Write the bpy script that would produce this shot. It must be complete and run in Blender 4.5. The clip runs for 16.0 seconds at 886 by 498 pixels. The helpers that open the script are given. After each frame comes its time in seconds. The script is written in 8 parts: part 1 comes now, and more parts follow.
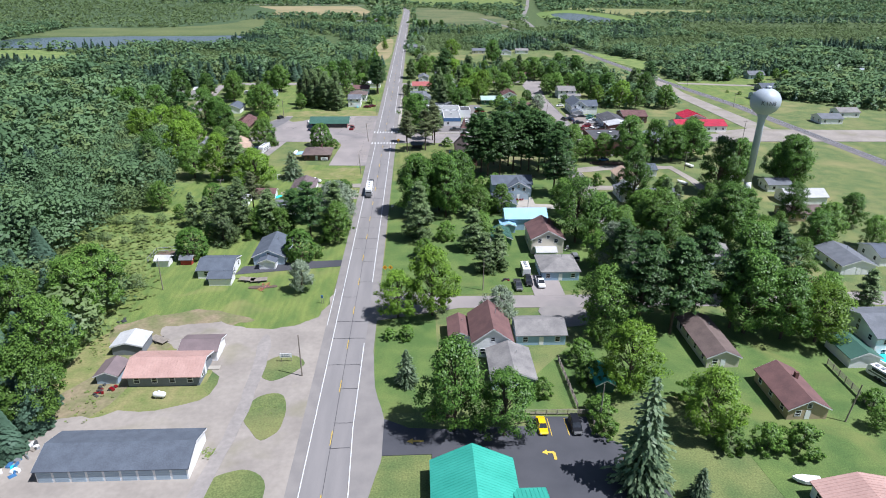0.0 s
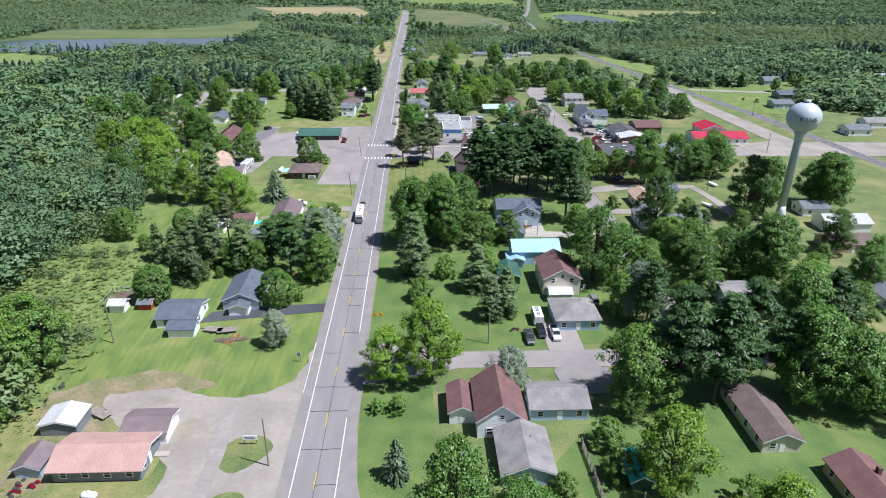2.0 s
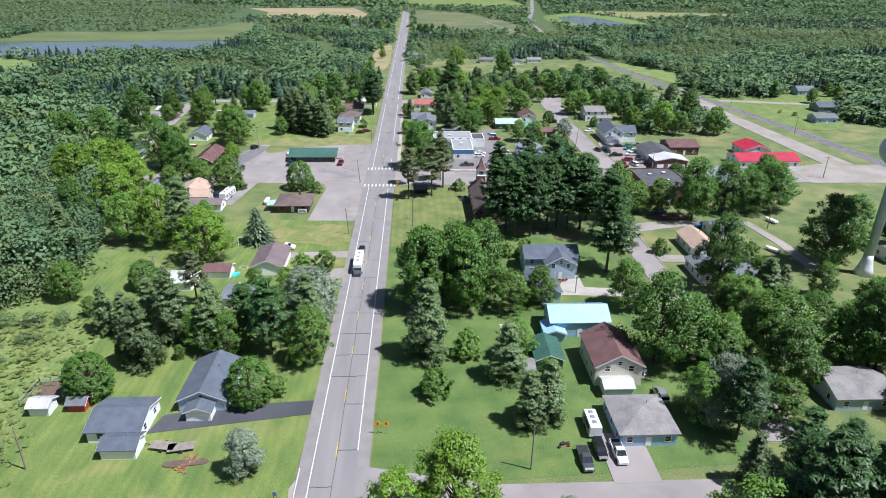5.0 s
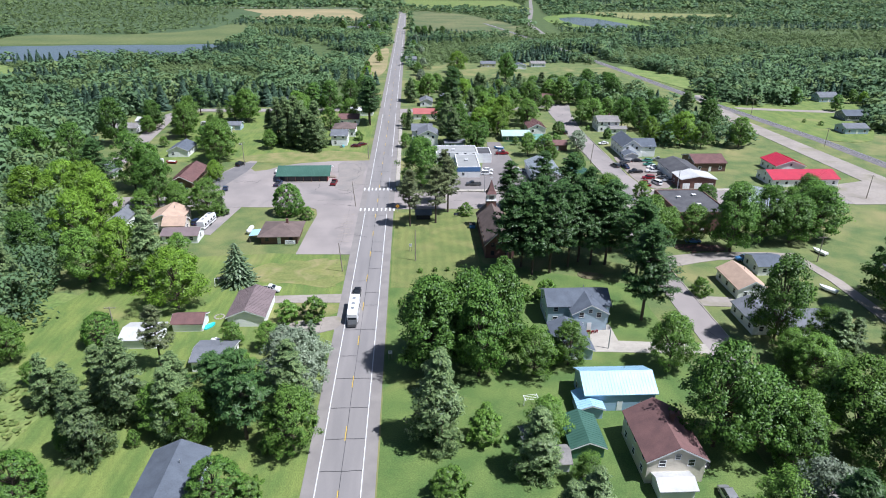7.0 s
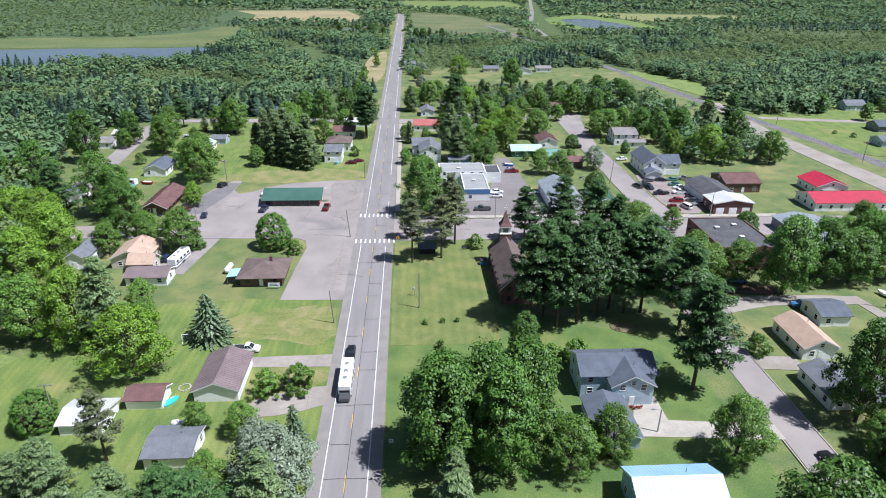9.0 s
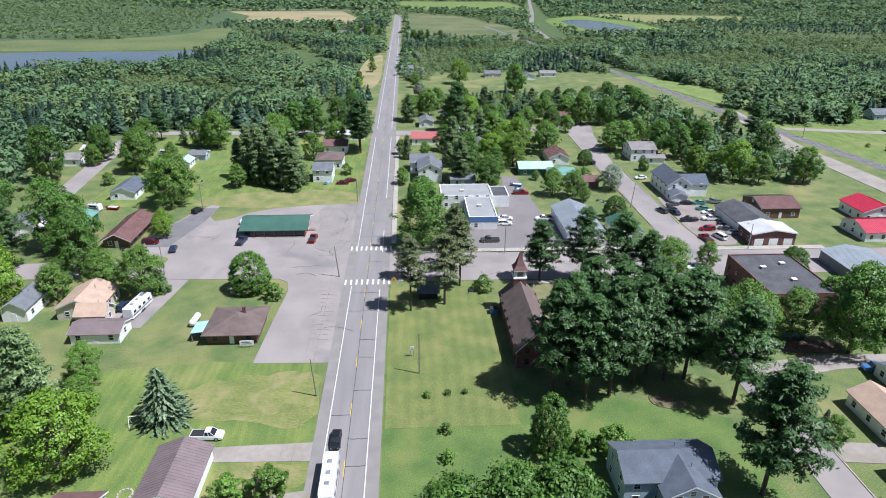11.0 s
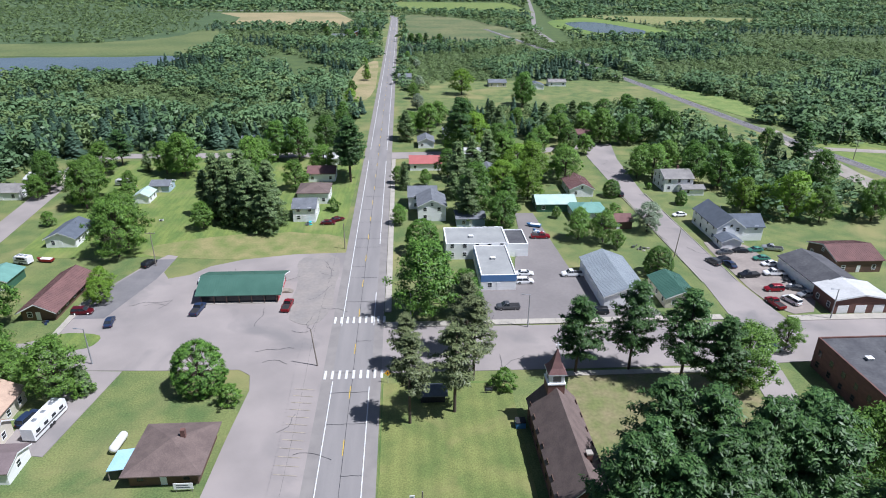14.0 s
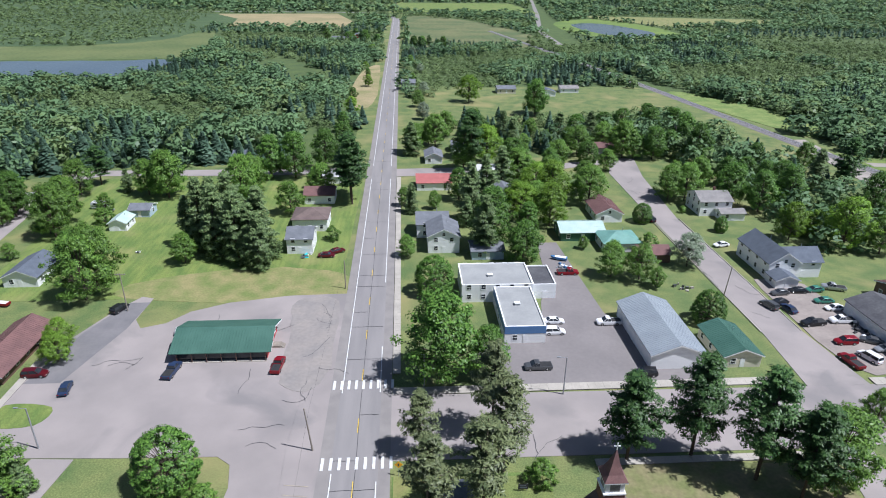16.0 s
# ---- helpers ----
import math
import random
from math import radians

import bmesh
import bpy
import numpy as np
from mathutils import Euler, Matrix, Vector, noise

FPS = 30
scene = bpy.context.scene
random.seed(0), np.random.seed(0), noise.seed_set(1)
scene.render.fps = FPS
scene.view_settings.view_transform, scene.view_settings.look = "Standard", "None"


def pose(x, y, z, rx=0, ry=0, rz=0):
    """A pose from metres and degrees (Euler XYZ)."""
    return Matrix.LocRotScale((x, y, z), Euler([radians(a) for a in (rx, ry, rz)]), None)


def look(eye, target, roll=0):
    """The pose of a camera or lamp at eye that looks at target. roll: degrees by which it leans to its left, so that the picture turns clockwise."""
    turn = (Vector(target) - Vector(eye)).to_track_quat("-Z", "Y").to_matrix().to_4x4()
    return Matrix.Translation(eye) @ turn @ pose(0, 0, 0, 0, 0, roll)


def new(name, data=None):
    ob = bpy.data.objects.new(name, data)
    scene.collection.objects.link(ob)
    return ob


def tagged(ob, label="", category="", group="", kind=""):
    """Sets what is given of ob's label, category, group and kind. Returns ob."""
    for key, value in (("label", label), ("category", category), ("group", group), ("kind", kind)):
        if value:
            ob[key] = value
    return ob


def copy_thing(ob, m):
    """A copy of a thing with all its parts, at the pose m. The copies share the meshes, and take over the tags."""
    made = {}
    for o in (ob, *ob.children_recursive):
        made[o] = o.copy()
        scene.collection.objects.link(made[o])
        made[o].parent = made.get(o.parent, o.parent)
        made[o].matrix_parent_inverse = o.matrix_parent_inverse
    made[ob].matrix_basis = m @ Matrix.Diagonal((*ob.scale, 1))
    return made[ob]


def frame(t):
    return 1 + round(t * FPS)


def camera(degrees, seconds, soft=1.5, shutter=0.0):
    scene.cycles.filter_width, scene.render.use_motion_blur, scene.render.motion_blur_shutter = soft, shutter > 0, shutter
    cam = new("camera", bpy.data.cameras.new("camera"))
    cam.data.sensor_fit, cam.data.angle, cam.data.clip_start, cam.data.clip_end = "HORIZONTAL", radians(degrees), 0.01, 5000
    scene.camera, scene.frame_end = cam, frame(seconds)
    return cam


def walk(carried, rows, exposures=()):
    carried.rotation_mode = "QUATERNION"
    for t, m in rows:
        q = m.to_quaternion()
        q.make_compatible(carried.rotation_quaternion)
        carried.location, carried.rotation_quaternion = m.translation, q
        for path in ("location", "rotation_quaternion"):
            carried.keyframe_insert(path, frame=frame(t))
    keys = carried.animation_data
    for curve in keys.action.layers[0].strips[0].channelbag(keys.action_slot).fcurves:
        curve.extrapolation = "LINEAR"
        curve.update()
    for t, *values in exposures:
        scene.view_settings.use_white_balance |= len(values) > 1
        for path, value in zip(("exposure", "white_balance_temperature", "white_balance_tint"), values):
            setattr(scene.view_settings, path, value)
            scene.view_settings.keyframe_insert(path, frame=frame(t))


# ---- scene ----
cam = camera(70.6, 16.0, soft=1.0)
METRES, EYE, TILT, LEAN, TURN = 213.3, 78.0, 0.0, 0.0, -2.5
ROWS = [
    (0.0, 0.0, 0.0, 0.0, 0.18, -24.48, -0.4),
    (0.5, 0.0008, 0.0294, -0.0005, 0.13, -24.47, -0.39),
    (1.0, 0.0015, 0.0597, -0.001, 0.07, -24.45, -0.41),
    (1.5, 0.0017, 0.0906, -0.0017, 0.08, -24.44, -0.43),
    (2.0, 0.0008, 0.1216, -0.0023, 0.17, -24.43, -0.42),
    (2.5, -0.0012, 0.1526, -0.0031, 0.22, -24.42, -0.43),
    (3.0, -0.0045, 0.1834, -0.0037, 0.23, -24.42, -0.44),
    (3.5, -0.0088, 0.2139, -0.0042, 0.25, -24.42, -0.46),
    (4.0, -0.0137, 0.2445, -0.0049, 0.22, -24.42, -0.49),
    (6.5, -0.0327, 0.398, -0.0073, -0.2, -24.38, -0.54),
    (7.0, -0.0356, 0.4296, -0.0078, -0.27, -24.38, -0.49),
    (7.5, -0.0387, 0.4615, -0.0081, -0.34, -24.37, -0.46),
    (8.0, -0.0417, 0.4936, -0.0087, -0.39, -24.35, -0.47),
    (8.5, -0.0446, 0.5258, -0.0092, -0.44, -24.34, -0.49),
    (9.0, -0.047, 0.5581, -0.0096, -0.5, -24.35, -0.47),
    (11.5, -0.0539, 0.719, -0.0113, -0.79, -24.35, -0.5),
    (12.0, -0.0548, 0.7516, -0.0115, -0.84, -24.36, -0.51),
    (12.5, -0.0559, 0.7838, -0.0117, -0.91, -24.34, -0.49),
    (13.0, -0.0572, 0.8158, -0.0118, -0.95, -24.34, -0.5),
    (13.5, -0.0587, 0.8471, -0.0117, -1.0, -24.35, -0.52),
    (14.0, -0.0606, 0.878, -0.0117, -1.0, -24.36, -0.53),
    (14.5, -0.0631, 0.9085, -0.0122, -1.0, -24.35, -0.54),
    (15.0, -0.0665, 0.9384, -0.0127, -0.99, -24.34, -0.54),
    (15.5, -0.0711, 0.9671, -0.0126, -1.0, -24.35, -0.56),
    (16.0, -0.0762, 0.9957, -0.0131, -0.99, -24.34, -0.55),
]
walk(cam, [(t, pose(16.0, 0, EYE, TILT, LEAN, TURN) @ pose(METRES * x, METRES * y, METRES * z, 90 + pitch, roll, yaw)) for t, x, y, z, yaw, pitch, roll in ROWS], exposures=((0.0, 0.36, 5850, 14), (4.0, 0.42, 5850, 14), (9.0, 0.43, 5850, 14), (12.0, 0.36, 5820, 14), (16.0, 0.28, 5800, 14)))

# ---- light ----
SUN_EL, SUN_AZ = radians(60), math.atan2(-0.36, 0.93)
world = bpy.data.worlds.new("sky")
scene.world = world
world.use_nodes = True
wn = world.node_tree.nodes
sky = wn.new("ShaderNodeTexSky")
sky.sky_type, sky.sun_disc = "NISHITA", False
sky.sun_elevation, sky.sun_rotation = SUN_EL, math.pi / 2 - SUN_AZ
world.node_tree.links.new(sky.outputs[0], wn["Background"].inputs[0])
wn["Background"].inputs[1].default_value = 0.052
sun_data = bpy.data.lights.new("sun", "SUN")
sun_data.energy, sun_data.angle, sun_data.color = 5.0, radians(0.53), (1.0, 0.98, 0.95)
sun = new("sun", sun_data)
to_sun = Vector((math.cos(SUN_AZ) * math.cos(SUN_EL), math.sin(SUN_AZ) * math.cos(SUN_EL), math.sin(SUN_EL)))
sun.matrix_world = look(to_sun * 300, (0, 0, 0))


# ---- materials ----
def mat(name, a, b, scale=0.4, fine=6.0, rough=0.8, bump=0.0, metal=0.0, fine_amount=0.25, stretch=(1, 1, 1), vary=0.0):
    """Two colours mixed by broad noise, broken up by fine noise, at real-world size."""
    m = bpy.data.materials.new(name)
    m.use_nodes = True
    n, l = m.node_tree.nodes, m.node_tree.links
    bsdf = n["Principled BSDF"]
    geo, mapping = n.new("ShaderNodeNewGeometry"), n.new("ShaderNodeMapping")
    mapping.inputs["Scale"].default_value = stretch
    l.new(geo.outputs["Position"], mapping.inputs[0])
    big, small = n.new("ShaderNodeTexNoise"), n.new("ShaderNodeTexNoise")
    big.inputs["Scale"].default_value, small.inputs["Scale"].default_value = scale, fine
    big.inputs["Detail"].default_value, small.inputs["Detail"].default_value = 5, 4
    for t in (big, small):
        l.new(mapping.outputs[0], t.inputs["Vector"])
    ramp = n.new("ShaderNodeMapRange")
    ramp.inputs[1].default_value, ramp.inputs[2].default_value = 0.35, 0.65
    l.new(big.outputs[0], ramp.inputs[0])
    mix = n.new("ShaderNodeMix")
    mix.data_type = "RGBA"
    mix.inputs[6].default_value, mix.inputs[7].default_value = (*a, 1), (*b, 1)
    l.new(ramp.outputs[0], mix.inputs[0])
    gain = n.new("ShaderNodeMapRange")
    gain.inputs[1].default_value, gain.inputs[2].default_value = 0.25, 0.75
    gain.inputs[3].default_value, gain.inputs[4].default_value = 1 - fine_amount, 1 + fine_amount
    l.new(small.outputs[0], gain.inputs[0])
    hsv = n.new("ShaderNodeHueSaturation")
    l.new(mix.outputs[2], hsv.inputs["Color"])
    l.new(gain.outputs[0], hsv.inputs["Value"])
    out = hsv
    if vary:
        info, vr = n.new("ShaderNodeObjectInfo"), n.new("ShaderNodeMapRange")
        vr.inputs[3].default_value, vr.inputs[4].default_value = 1 - vary, 1 + vary
        l.new(info.outputs["Random"], vr.inputs[0])
        hs2 = n.new("ShaderNodeHueSaturation")
        hr = n.new("ShaderNodeMapRange")
        hr.inputs[3].default_value, hr.inputs[4].default_value = 0.5 - vary * 0.05, 0.5 + vary * 0.05
        l.new(info.outputs["Random"], hr.inputs[0])
        l.new(hr.outputs[0], hs2.inputs["Hue"])
        l.new(hsv.outputs[0], hs2.inputs["Color"])
        l.new(vr.outputs[0], hs2.inputs["Value"])
        out = hs2
    l.new(out.outputs[0], bsdf.inputs["Base Color"])
    bsdf.inputs["Roughness"].default_value, bsdf.inputs["Metallic"].default_value = rough, metal
    if bump:
        bp = n.new("ShaderNodeBump")
        bp.inputs["Strength"].default_value, bp.inputs["Distance"].default_value = bump, 0.05
        l.new(small.outputs[0], bp.inputs["Height"])
        l.new(bp.outputs[0], bsdf.inputs["Normal"])
    return m


def leaf_mat(name, a, b, vary=0.25, broad=0.0, gloss=0.25):
    """Foliage: tone varies leaf by leaf and tree by tree, with light coming through."""
    m = bpy.data.materials.new(name)
    m.use_nodes = True
    n, l = m.node_tree.nodes, m.node_tree.links
    bsdf = n["Principled BSDF"]
    geo, info = n.new("ShaderNodeNewGeometry"), n.new("ShaderNodeObjectInfo")
    mix = n.new("ShaderNodeMix")
    mix.data_type = "RGBA"
    mix.inputs[6].default_value, mix.inputs[7].default_value = (*a, 1), (*b, 1)
    l.new(geo.outputs["Random Per Island"], mix.inputs[0])
    if broad:
        # whole trees and stands differ more than the leaves of one tree
        for scale, share in ((0.13, 0.7), (0.022, 0.45)):
            tone, blend, span = n.new("ShaderNodeTexNoise"), n.new("ShaderNodeMix"), n.new("ShaderNodeMapRange")
            tone.inputs["Scale"].default_value, tone.inputs["Detail"].default_value = scale, 1.0
            span.inputs[1].default_value, span.inputs[2].default_value = 0.32, 0.68
            l.new(geo.outputs["Position"], tone.inputs["Vector"])
            l.new(tone.outputs["Fac"], span.inputs[0])
            old = mix.inputs[0].links[0].from_socket
            blend.inputs[0].default_value = share * broad
            l.new(old, blend.inputs[2])
            l.new(span.outputs[0], blend.inputs[3])
            l.new(blend.outputs[0], mix.inputs[0])
    hsv, vr = n.new("ShaderNodeHueSaturation"), n.new("ShaderNodeMapRange")
    vr.inputs[3].default_value, vr.inputs[4].default_value = 1 - vary, 1 + vary
    l.new(info.outputs["Random"], vr.inputs[0])
    l.new(vr.outputs[0], hsv.inputs["Value"])
    l.new(mix.outputs[2], hsv.inputs["Color"])
    l.new(hsv.outputs[0], bsdf.inputs["Base Color"])
    bsdf.inputs["Roughness"].default_value = 0.42
    bsdf.inputs["Specular IOR Level"].default_value = gloss
    trans, add = n.new("ShaderNodeBsdfTranslucent"), n.new("ShaderNodeMixShader")
    l.new(hsv.outputs[0], trans.inputs[0])
    add.inputs[0].default_value = 0.22
    l.new(bsdf.outputs[0], add.inputs[1])
    l.new(trans.outputs[0], add.inputs[2])
    l.new(add.outputs[0], n["Material Output"].inputs[0])
    return m


GRASS = mat("grass", (0.165, 0.192, 0.062), (0.09, 0.138, 0.042), 0.16, 3.2, 0.9, 0.5, fine_amount=0.38)
LAWN = mat("mown_lawn", (0.172, 0.22, 0.052), (0.1, 0.16, 0.036), 0.2, 4.5, 0.9, 0.5, fine_amount=0.34, stretch=(1.5, 0.6, 1))


def add_third(m, colour, scale, lo, hi):
    """Patches of a third colour over a two-colour ground material."""
    n, l = m.node_tree.nodes, m.node_tree.links
    bsdf = n["Principled BSDF"]
    old = bsdf.inputs["Base Color"].links[0].from_socket
    geo, tex, ramp, mix = n.new("ShaderNodeNewGeometry"), n.new("ShaderNodeTexNoise"), n.new("ShaderNodeMapRange"), n.new("ShaderNodeMix")
    tex.inputs["Scale"].default_value, tex.inputs["Detail"].default_value, tex.inputs["Distortion"].default_value = scale, 6, 0.6
    ramp.inputs[1].default_value, ramp.inputs[2].default_value, ramp.inputs[4].default_value = lo, hi, 0.75
    mix.data_type = "RGBA"
    mix.inputs[7].default_value = (*colour, 1)
    l.new(geo.outputs["Position"], tex.inputs["Vector"])
    l.new(tex.outputs[0], ramp.inputs[0])
    l.new(ramp.outputs[0], mix.inputs[0])
    l.new(old, mix.inputs[6])
    l.new(mix.outputs[2], bsdf.inputs["Base Color"])


LUSH = mat("lush_lawn", (0.128, 0.186, 0.045), (0.072, 0.132, 0.03), 0.16, 4.0, 0.9, 0.5, fine_amount=0.34)
add_third(LUSH, (0.19, 0.205, 0.06), 0.06, 0.56, 0.74)
add_third(GRASS, (0.27, 0.24, 0.10), 0.045, 0.52, 0.70)
add_third(LAWN, (0.255, 0.24, 0.09), 0.06, 0.54, 0.72)
STRIPED = mat("striped_lawn", (0.178, 0.2, 0.058), (0.112, 0.152, 0.04), 0.16, 4.0, 0.9, 0.5, fine_amount=0.34)
add_third(STRIPED, (0.27, 0.235, 0.095), 0.07, 0.52, 0.72)


def mowing_stripes(m, width, amount):
    """Lighter and darker mower passes running north to south."""
    n, l = m.node_tree.nodes, m.node_tree.links
    bsdf = n["Principled BSDF"]
    old = bsdf.inputs["Base Color"].links[0].from_socket
    geo, wave, gain, hsv = n.new("ShaderNodeNewGeometry"), n.new("ShaderNodeTexWave"), n.new("ShaderNodeMapRange"), n.new("ShaderNodeHueSaturation")
    wave.inputs["Scale"].default_value, wave.inputs["Distortion"].default_value = 0.314 / width, 2.2
    wave.inputs["Detail Scale"].default_value = 0.4
    gain.inputs[3].default_value, gain.inputs[4].default_value = 1 - amount, 1 + amount
    l.new(geo.outputs["Position"], wave.inputs["Vector"])
    l.new(wave.outputs["Fac"], gain.inputs[0])
    l.new(gain.outputs[0], hsv.inputs["Value"])
    l.new(old, hsv.inputs["Color"])
    l.new(hsv.outputs[0], bsdf.inputs["Base Color"])


mowing_stripes(STRIPED, 2.6, 0.06)
mowing_stripes(LAWN, 1.6, 0.05)
DRY = mat("dry_grass", (0.26, 0.235, 0.1), (0.145, 0.185, 0.052), 0.2, 2.0, 0.95, 0.3, fine_amount=0.2)
WORN_LAWN = mat("worn_lawn", (0.215, 0.222, 0.07), (0.145, 0.178, 0.05), 0.3, 3.5, 0.92, 0.4, fine_amount=0.3, stretch=(0.4, 1.4, 1))
add_third(WORN_LAWN, (0.31, 0.26, 0.13), 0.16, 0.5, 0.66)
MEADOW = mat("rough_meadow", (0.2, 0.245, 0.072), (0.12, 0.185, 0.046), 0.15, 1.2, 0.95, 0.6, fine_amount=0.35)
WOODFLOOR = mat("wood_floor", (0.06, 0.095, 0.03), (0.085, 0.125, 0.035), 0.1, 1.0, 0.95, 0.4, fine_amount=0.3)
SCRUB = mat("marsh_scrub", (0.051, 0.089, 0.034), (0.076, 0.119, 0.043), 0.03, 0.35, 0.95, 0.6, fine_amount=0.4)
ASPHALT = mat("old_asphalt", (0.255, 0.238, 0.229), (0.212, 0.2, 0.195), 0.15, 14.0, 0.85, 0.05, fine_amount=0.06, stretch=(2.2, 0.25, 1))
SHOULDER = mat("road_shoulder", (0.255, 0.235, 0.218), (0.215, 0.198, 0.187), 0.3, 12.0, 0.9, 0.05, fine_amount=0.08)
R_MEMB = mat("aged_roof_membrane", (0.32, 0.325, 0.315), (0.27, 0.275, 0.27), 0.25, 2.0, 0.75, fine_amount=0.08)
R_FADED = mat("faded_red_roof", (0.42, 0.13, 0.12), (0.36, 0.11, 0.10), 0.4, 3, 0.6, fine_amount=0.1)
R_SEA = mat("sea_green_roof", (0.16, 0.32, 0.27), (0.13, 0.27, 0.23), 0.4, 3, 0.6, fine_amount=0.1)
STREET = mat("street_asphalt", (0.315, 0.278, 0.26), (0.255, 0.228, 0.215), 0.09, 12.0, 0.88, 0.05, fine_amount=0.06)
BLACKTOP = mat("new_blacktop", (0.055, 0.057, 0.066), (0.078, 0.078, 0.088), 0.12, 12.0, 0.8, 0.05, fine_amount=0.1)
GRAVEL = mat("gravel", (0.335, 0.298, 0.258), (0.265, 0.235, 0.205), 0.1, 0.9, 0.95, 0.15, fine_amount=0.1)
add_third(GRAVEL, (0.215, 0.20, 0.125), 0.07, 0.56, 0.72)
add_third(STREET, (0.19, 0.178, 0.173), 0.06, 0.55, 0.68)
CONCRETE = mat("concrete", (0.423, 0.386, 0.331), (0.350, 0.322, 0.276), 0.3, 3.0, 0.85, 0.2, fine_amount=0.1)
SEAL = mat("crack_sealant", (0.05, 0.05, 0.055), (0.08, 0.08, 0.08), 1, 5, 0.7)
WHITE_LINE = mat("white_road_paint", (0.718, 0.718, 0.699), (0.570, 0.570, 0.552), 0.8, 6, 0.6, fine_amount=0.15)
YELLOW_LINE = mat("yellow_road_paint", (0.72, 0.50, 0.06), (0.6, 0.42, 0.08), 0.8, 6, 0.6, fine_amount=0.15)
# pale blue base stands in for part of the sky's reflection
WATER = mat("water", (0.08, 0.105, 0.13), (0.095, 0.125, 0.15), 0.02, 0.5, 0.12, 0.15)
WHEAT = mat("hay_field", (0.33, 0.265, 0.14), (0.24, 0.215, 0.105), 0.02, 0.3, 0.95, fine_amount=0.15)
ALGAE = mat("pond_algae", (0.160, 0.224, 0.048), (0.112, 0.176, 0.040), 0.02, 0.3, 0.9, fine_amount=0.15)
WHITE = mat("white_siding", (0.86, 0.86, 0.85), (0.79, 0.79, 0.78), 0.5, 14, 0.6, 0.15, fine_amount=0.06, stretch=(0.2, 0.2, 3))
CREAM = mat("cream_siding", (0.66, 0.61, 0.50), (0.58, 0.53, 0.43), 0.5, 14, 0.6, 0.15, fine_amount=0.06, stretch=(0.2, 0.2, 3))
PALEBLUE = mat("pale_blue_siding", (0.36, 0.50, 0.64), (0.30, 0.44, 0.58), 0.5, 14, 0.6, 0.15, fine_amount=0.06, stretch=(0.2, 0.2, 3))
GREYBLUE = mat("grey_blue_siding", (0.42, 0.52, 0.60), (0.37, 0.46, 0.54), 0.5, 14, 0.6, 0.15, fine_amount=0.06, stretch=(0.2, 0.2, 3))
GREYWALL = mat("grey_block", (0.22, 0.24, 0.26), (0.18, 0.2, 0.22), 0.5, 6, 0.75, 0.15, fine_amount=0.1)
GREENWALL = mat("green_siding", (0.05, 0.14, 0.09), (0.04, 0.11, 0.07), 0.5, 9, 0.6, fine_amount=0.1)
REDWALL = mat("red_siding", (0.50, 0.05, 0.05), (0.4, 0.04, 0.04), 0.5, 9, 0.6, fine_amount=0.1)
BROWNWALL = mat("brown_siding", (0.15, 0.085, 0.06), (0.11, 0.065, 0.05), 0.5, 9, 0.7, fine_amount=0.12)
TAN = mat("tan_siding", (0.46, 0.36, 0.24), (0.38, 0.30, 0.2), 0.5, 9, 0.7, fine_amount=0.1)
BRICK = mat("red_brick", (0.175, 0.088, 0.07), (0.13, 0.066, 0.056), 0.6, 9, 0.85, 0.2, fine_amount=0.25, stretch=(1, 1, 3))
R_GREY = mat("grey_shingles", (0.17, 0.18, 0.20), (0.13, 0.14, 0.155), 0.5, 5, 0.9, 0.3, fine_amount=0.18)
R_SLATE = mat("slate_blue_shingles", (0.115, 0.135, 0.165), (0.09, 0.105, 0.13), 0.5, 5, 0.9, 0.3, fine_amount=0.18)
R_WORN = mat("worn_grey_shingles", (0.27, 0.255, 0.24), (0.19, 0.18, 0.175), 0.4, 4, 0.92, 0.3, fine_amount=0.2)
R_BROWN = mat("brown_shingles", (0.165, 0.122, 0.108), (0.125, 0.092, 0.083), 0.5, 5, 0.9, 0.3, fine_amount=0.18)
R_MAUVE = mat("mauve_brown_metal", (0.215, 0.165, 0.165), (0.175, 0.135, 0.135), 0.4, 4, 0.6, 0.1, fine_amount=0.1)
R_MAROON = mat("maroon_shingles", (0.185, 0.098, 0.09), (0.14, 0.076, 0.072), 0.5, 5, 0.9, 0.3, fine_amount=0.15)
R_PEACH = mat("faded_peach_shingles", (0.5, 0.36, 0.265), (0.42, 0.3, 0.225), 0.5, 4, 0.9, 0.3, fine_amount=0.12)
R_PINK = mat("faded_red_metal", (0.48, 0.31, 0.265), (0.42, 0.265, 0.225), 0.4, 3, 0.6, 0.1, fine_amount=0.1)
R_RED = mat("bright_red_metal", (0.50, 0.03, 0.065), (0.42, 0.028, 0.06), 0.4, 3, 0.5, fine_amount=0.1)
R_GREEN = mat("green_metal", (0.045, 0.115, 0.085), (0.06, 0.14, 0.105), 0.3, 4, 0.55, 0.1, fine_amount=0.1)
R_TEAL = mat("teal_metal", (0.05, 0.36, 0.27), (0.065, 0.42, 0.32), 0.3, 4, 0.45, fine_amount=0.08)
R_MINT = mat("mint_metal", (0.48, 0.60, 0.54), (0.40, 0.53, 0.48), 0.3, 4, 0.5, fine_amount=0.08)
R_SKY = mat("sky_blue_metal", (0.40, 0.62, 0.76), (0.33, 0.55, 0.70), 0.3, 3, 0.4, fine_amount=0.08)
R_WHITE = mat("white_membrane", (0.546, 0.546, 0.537), (0.458, 0.458, 0.449), 0.3, 2, 0.7, fine_amount=0.1)
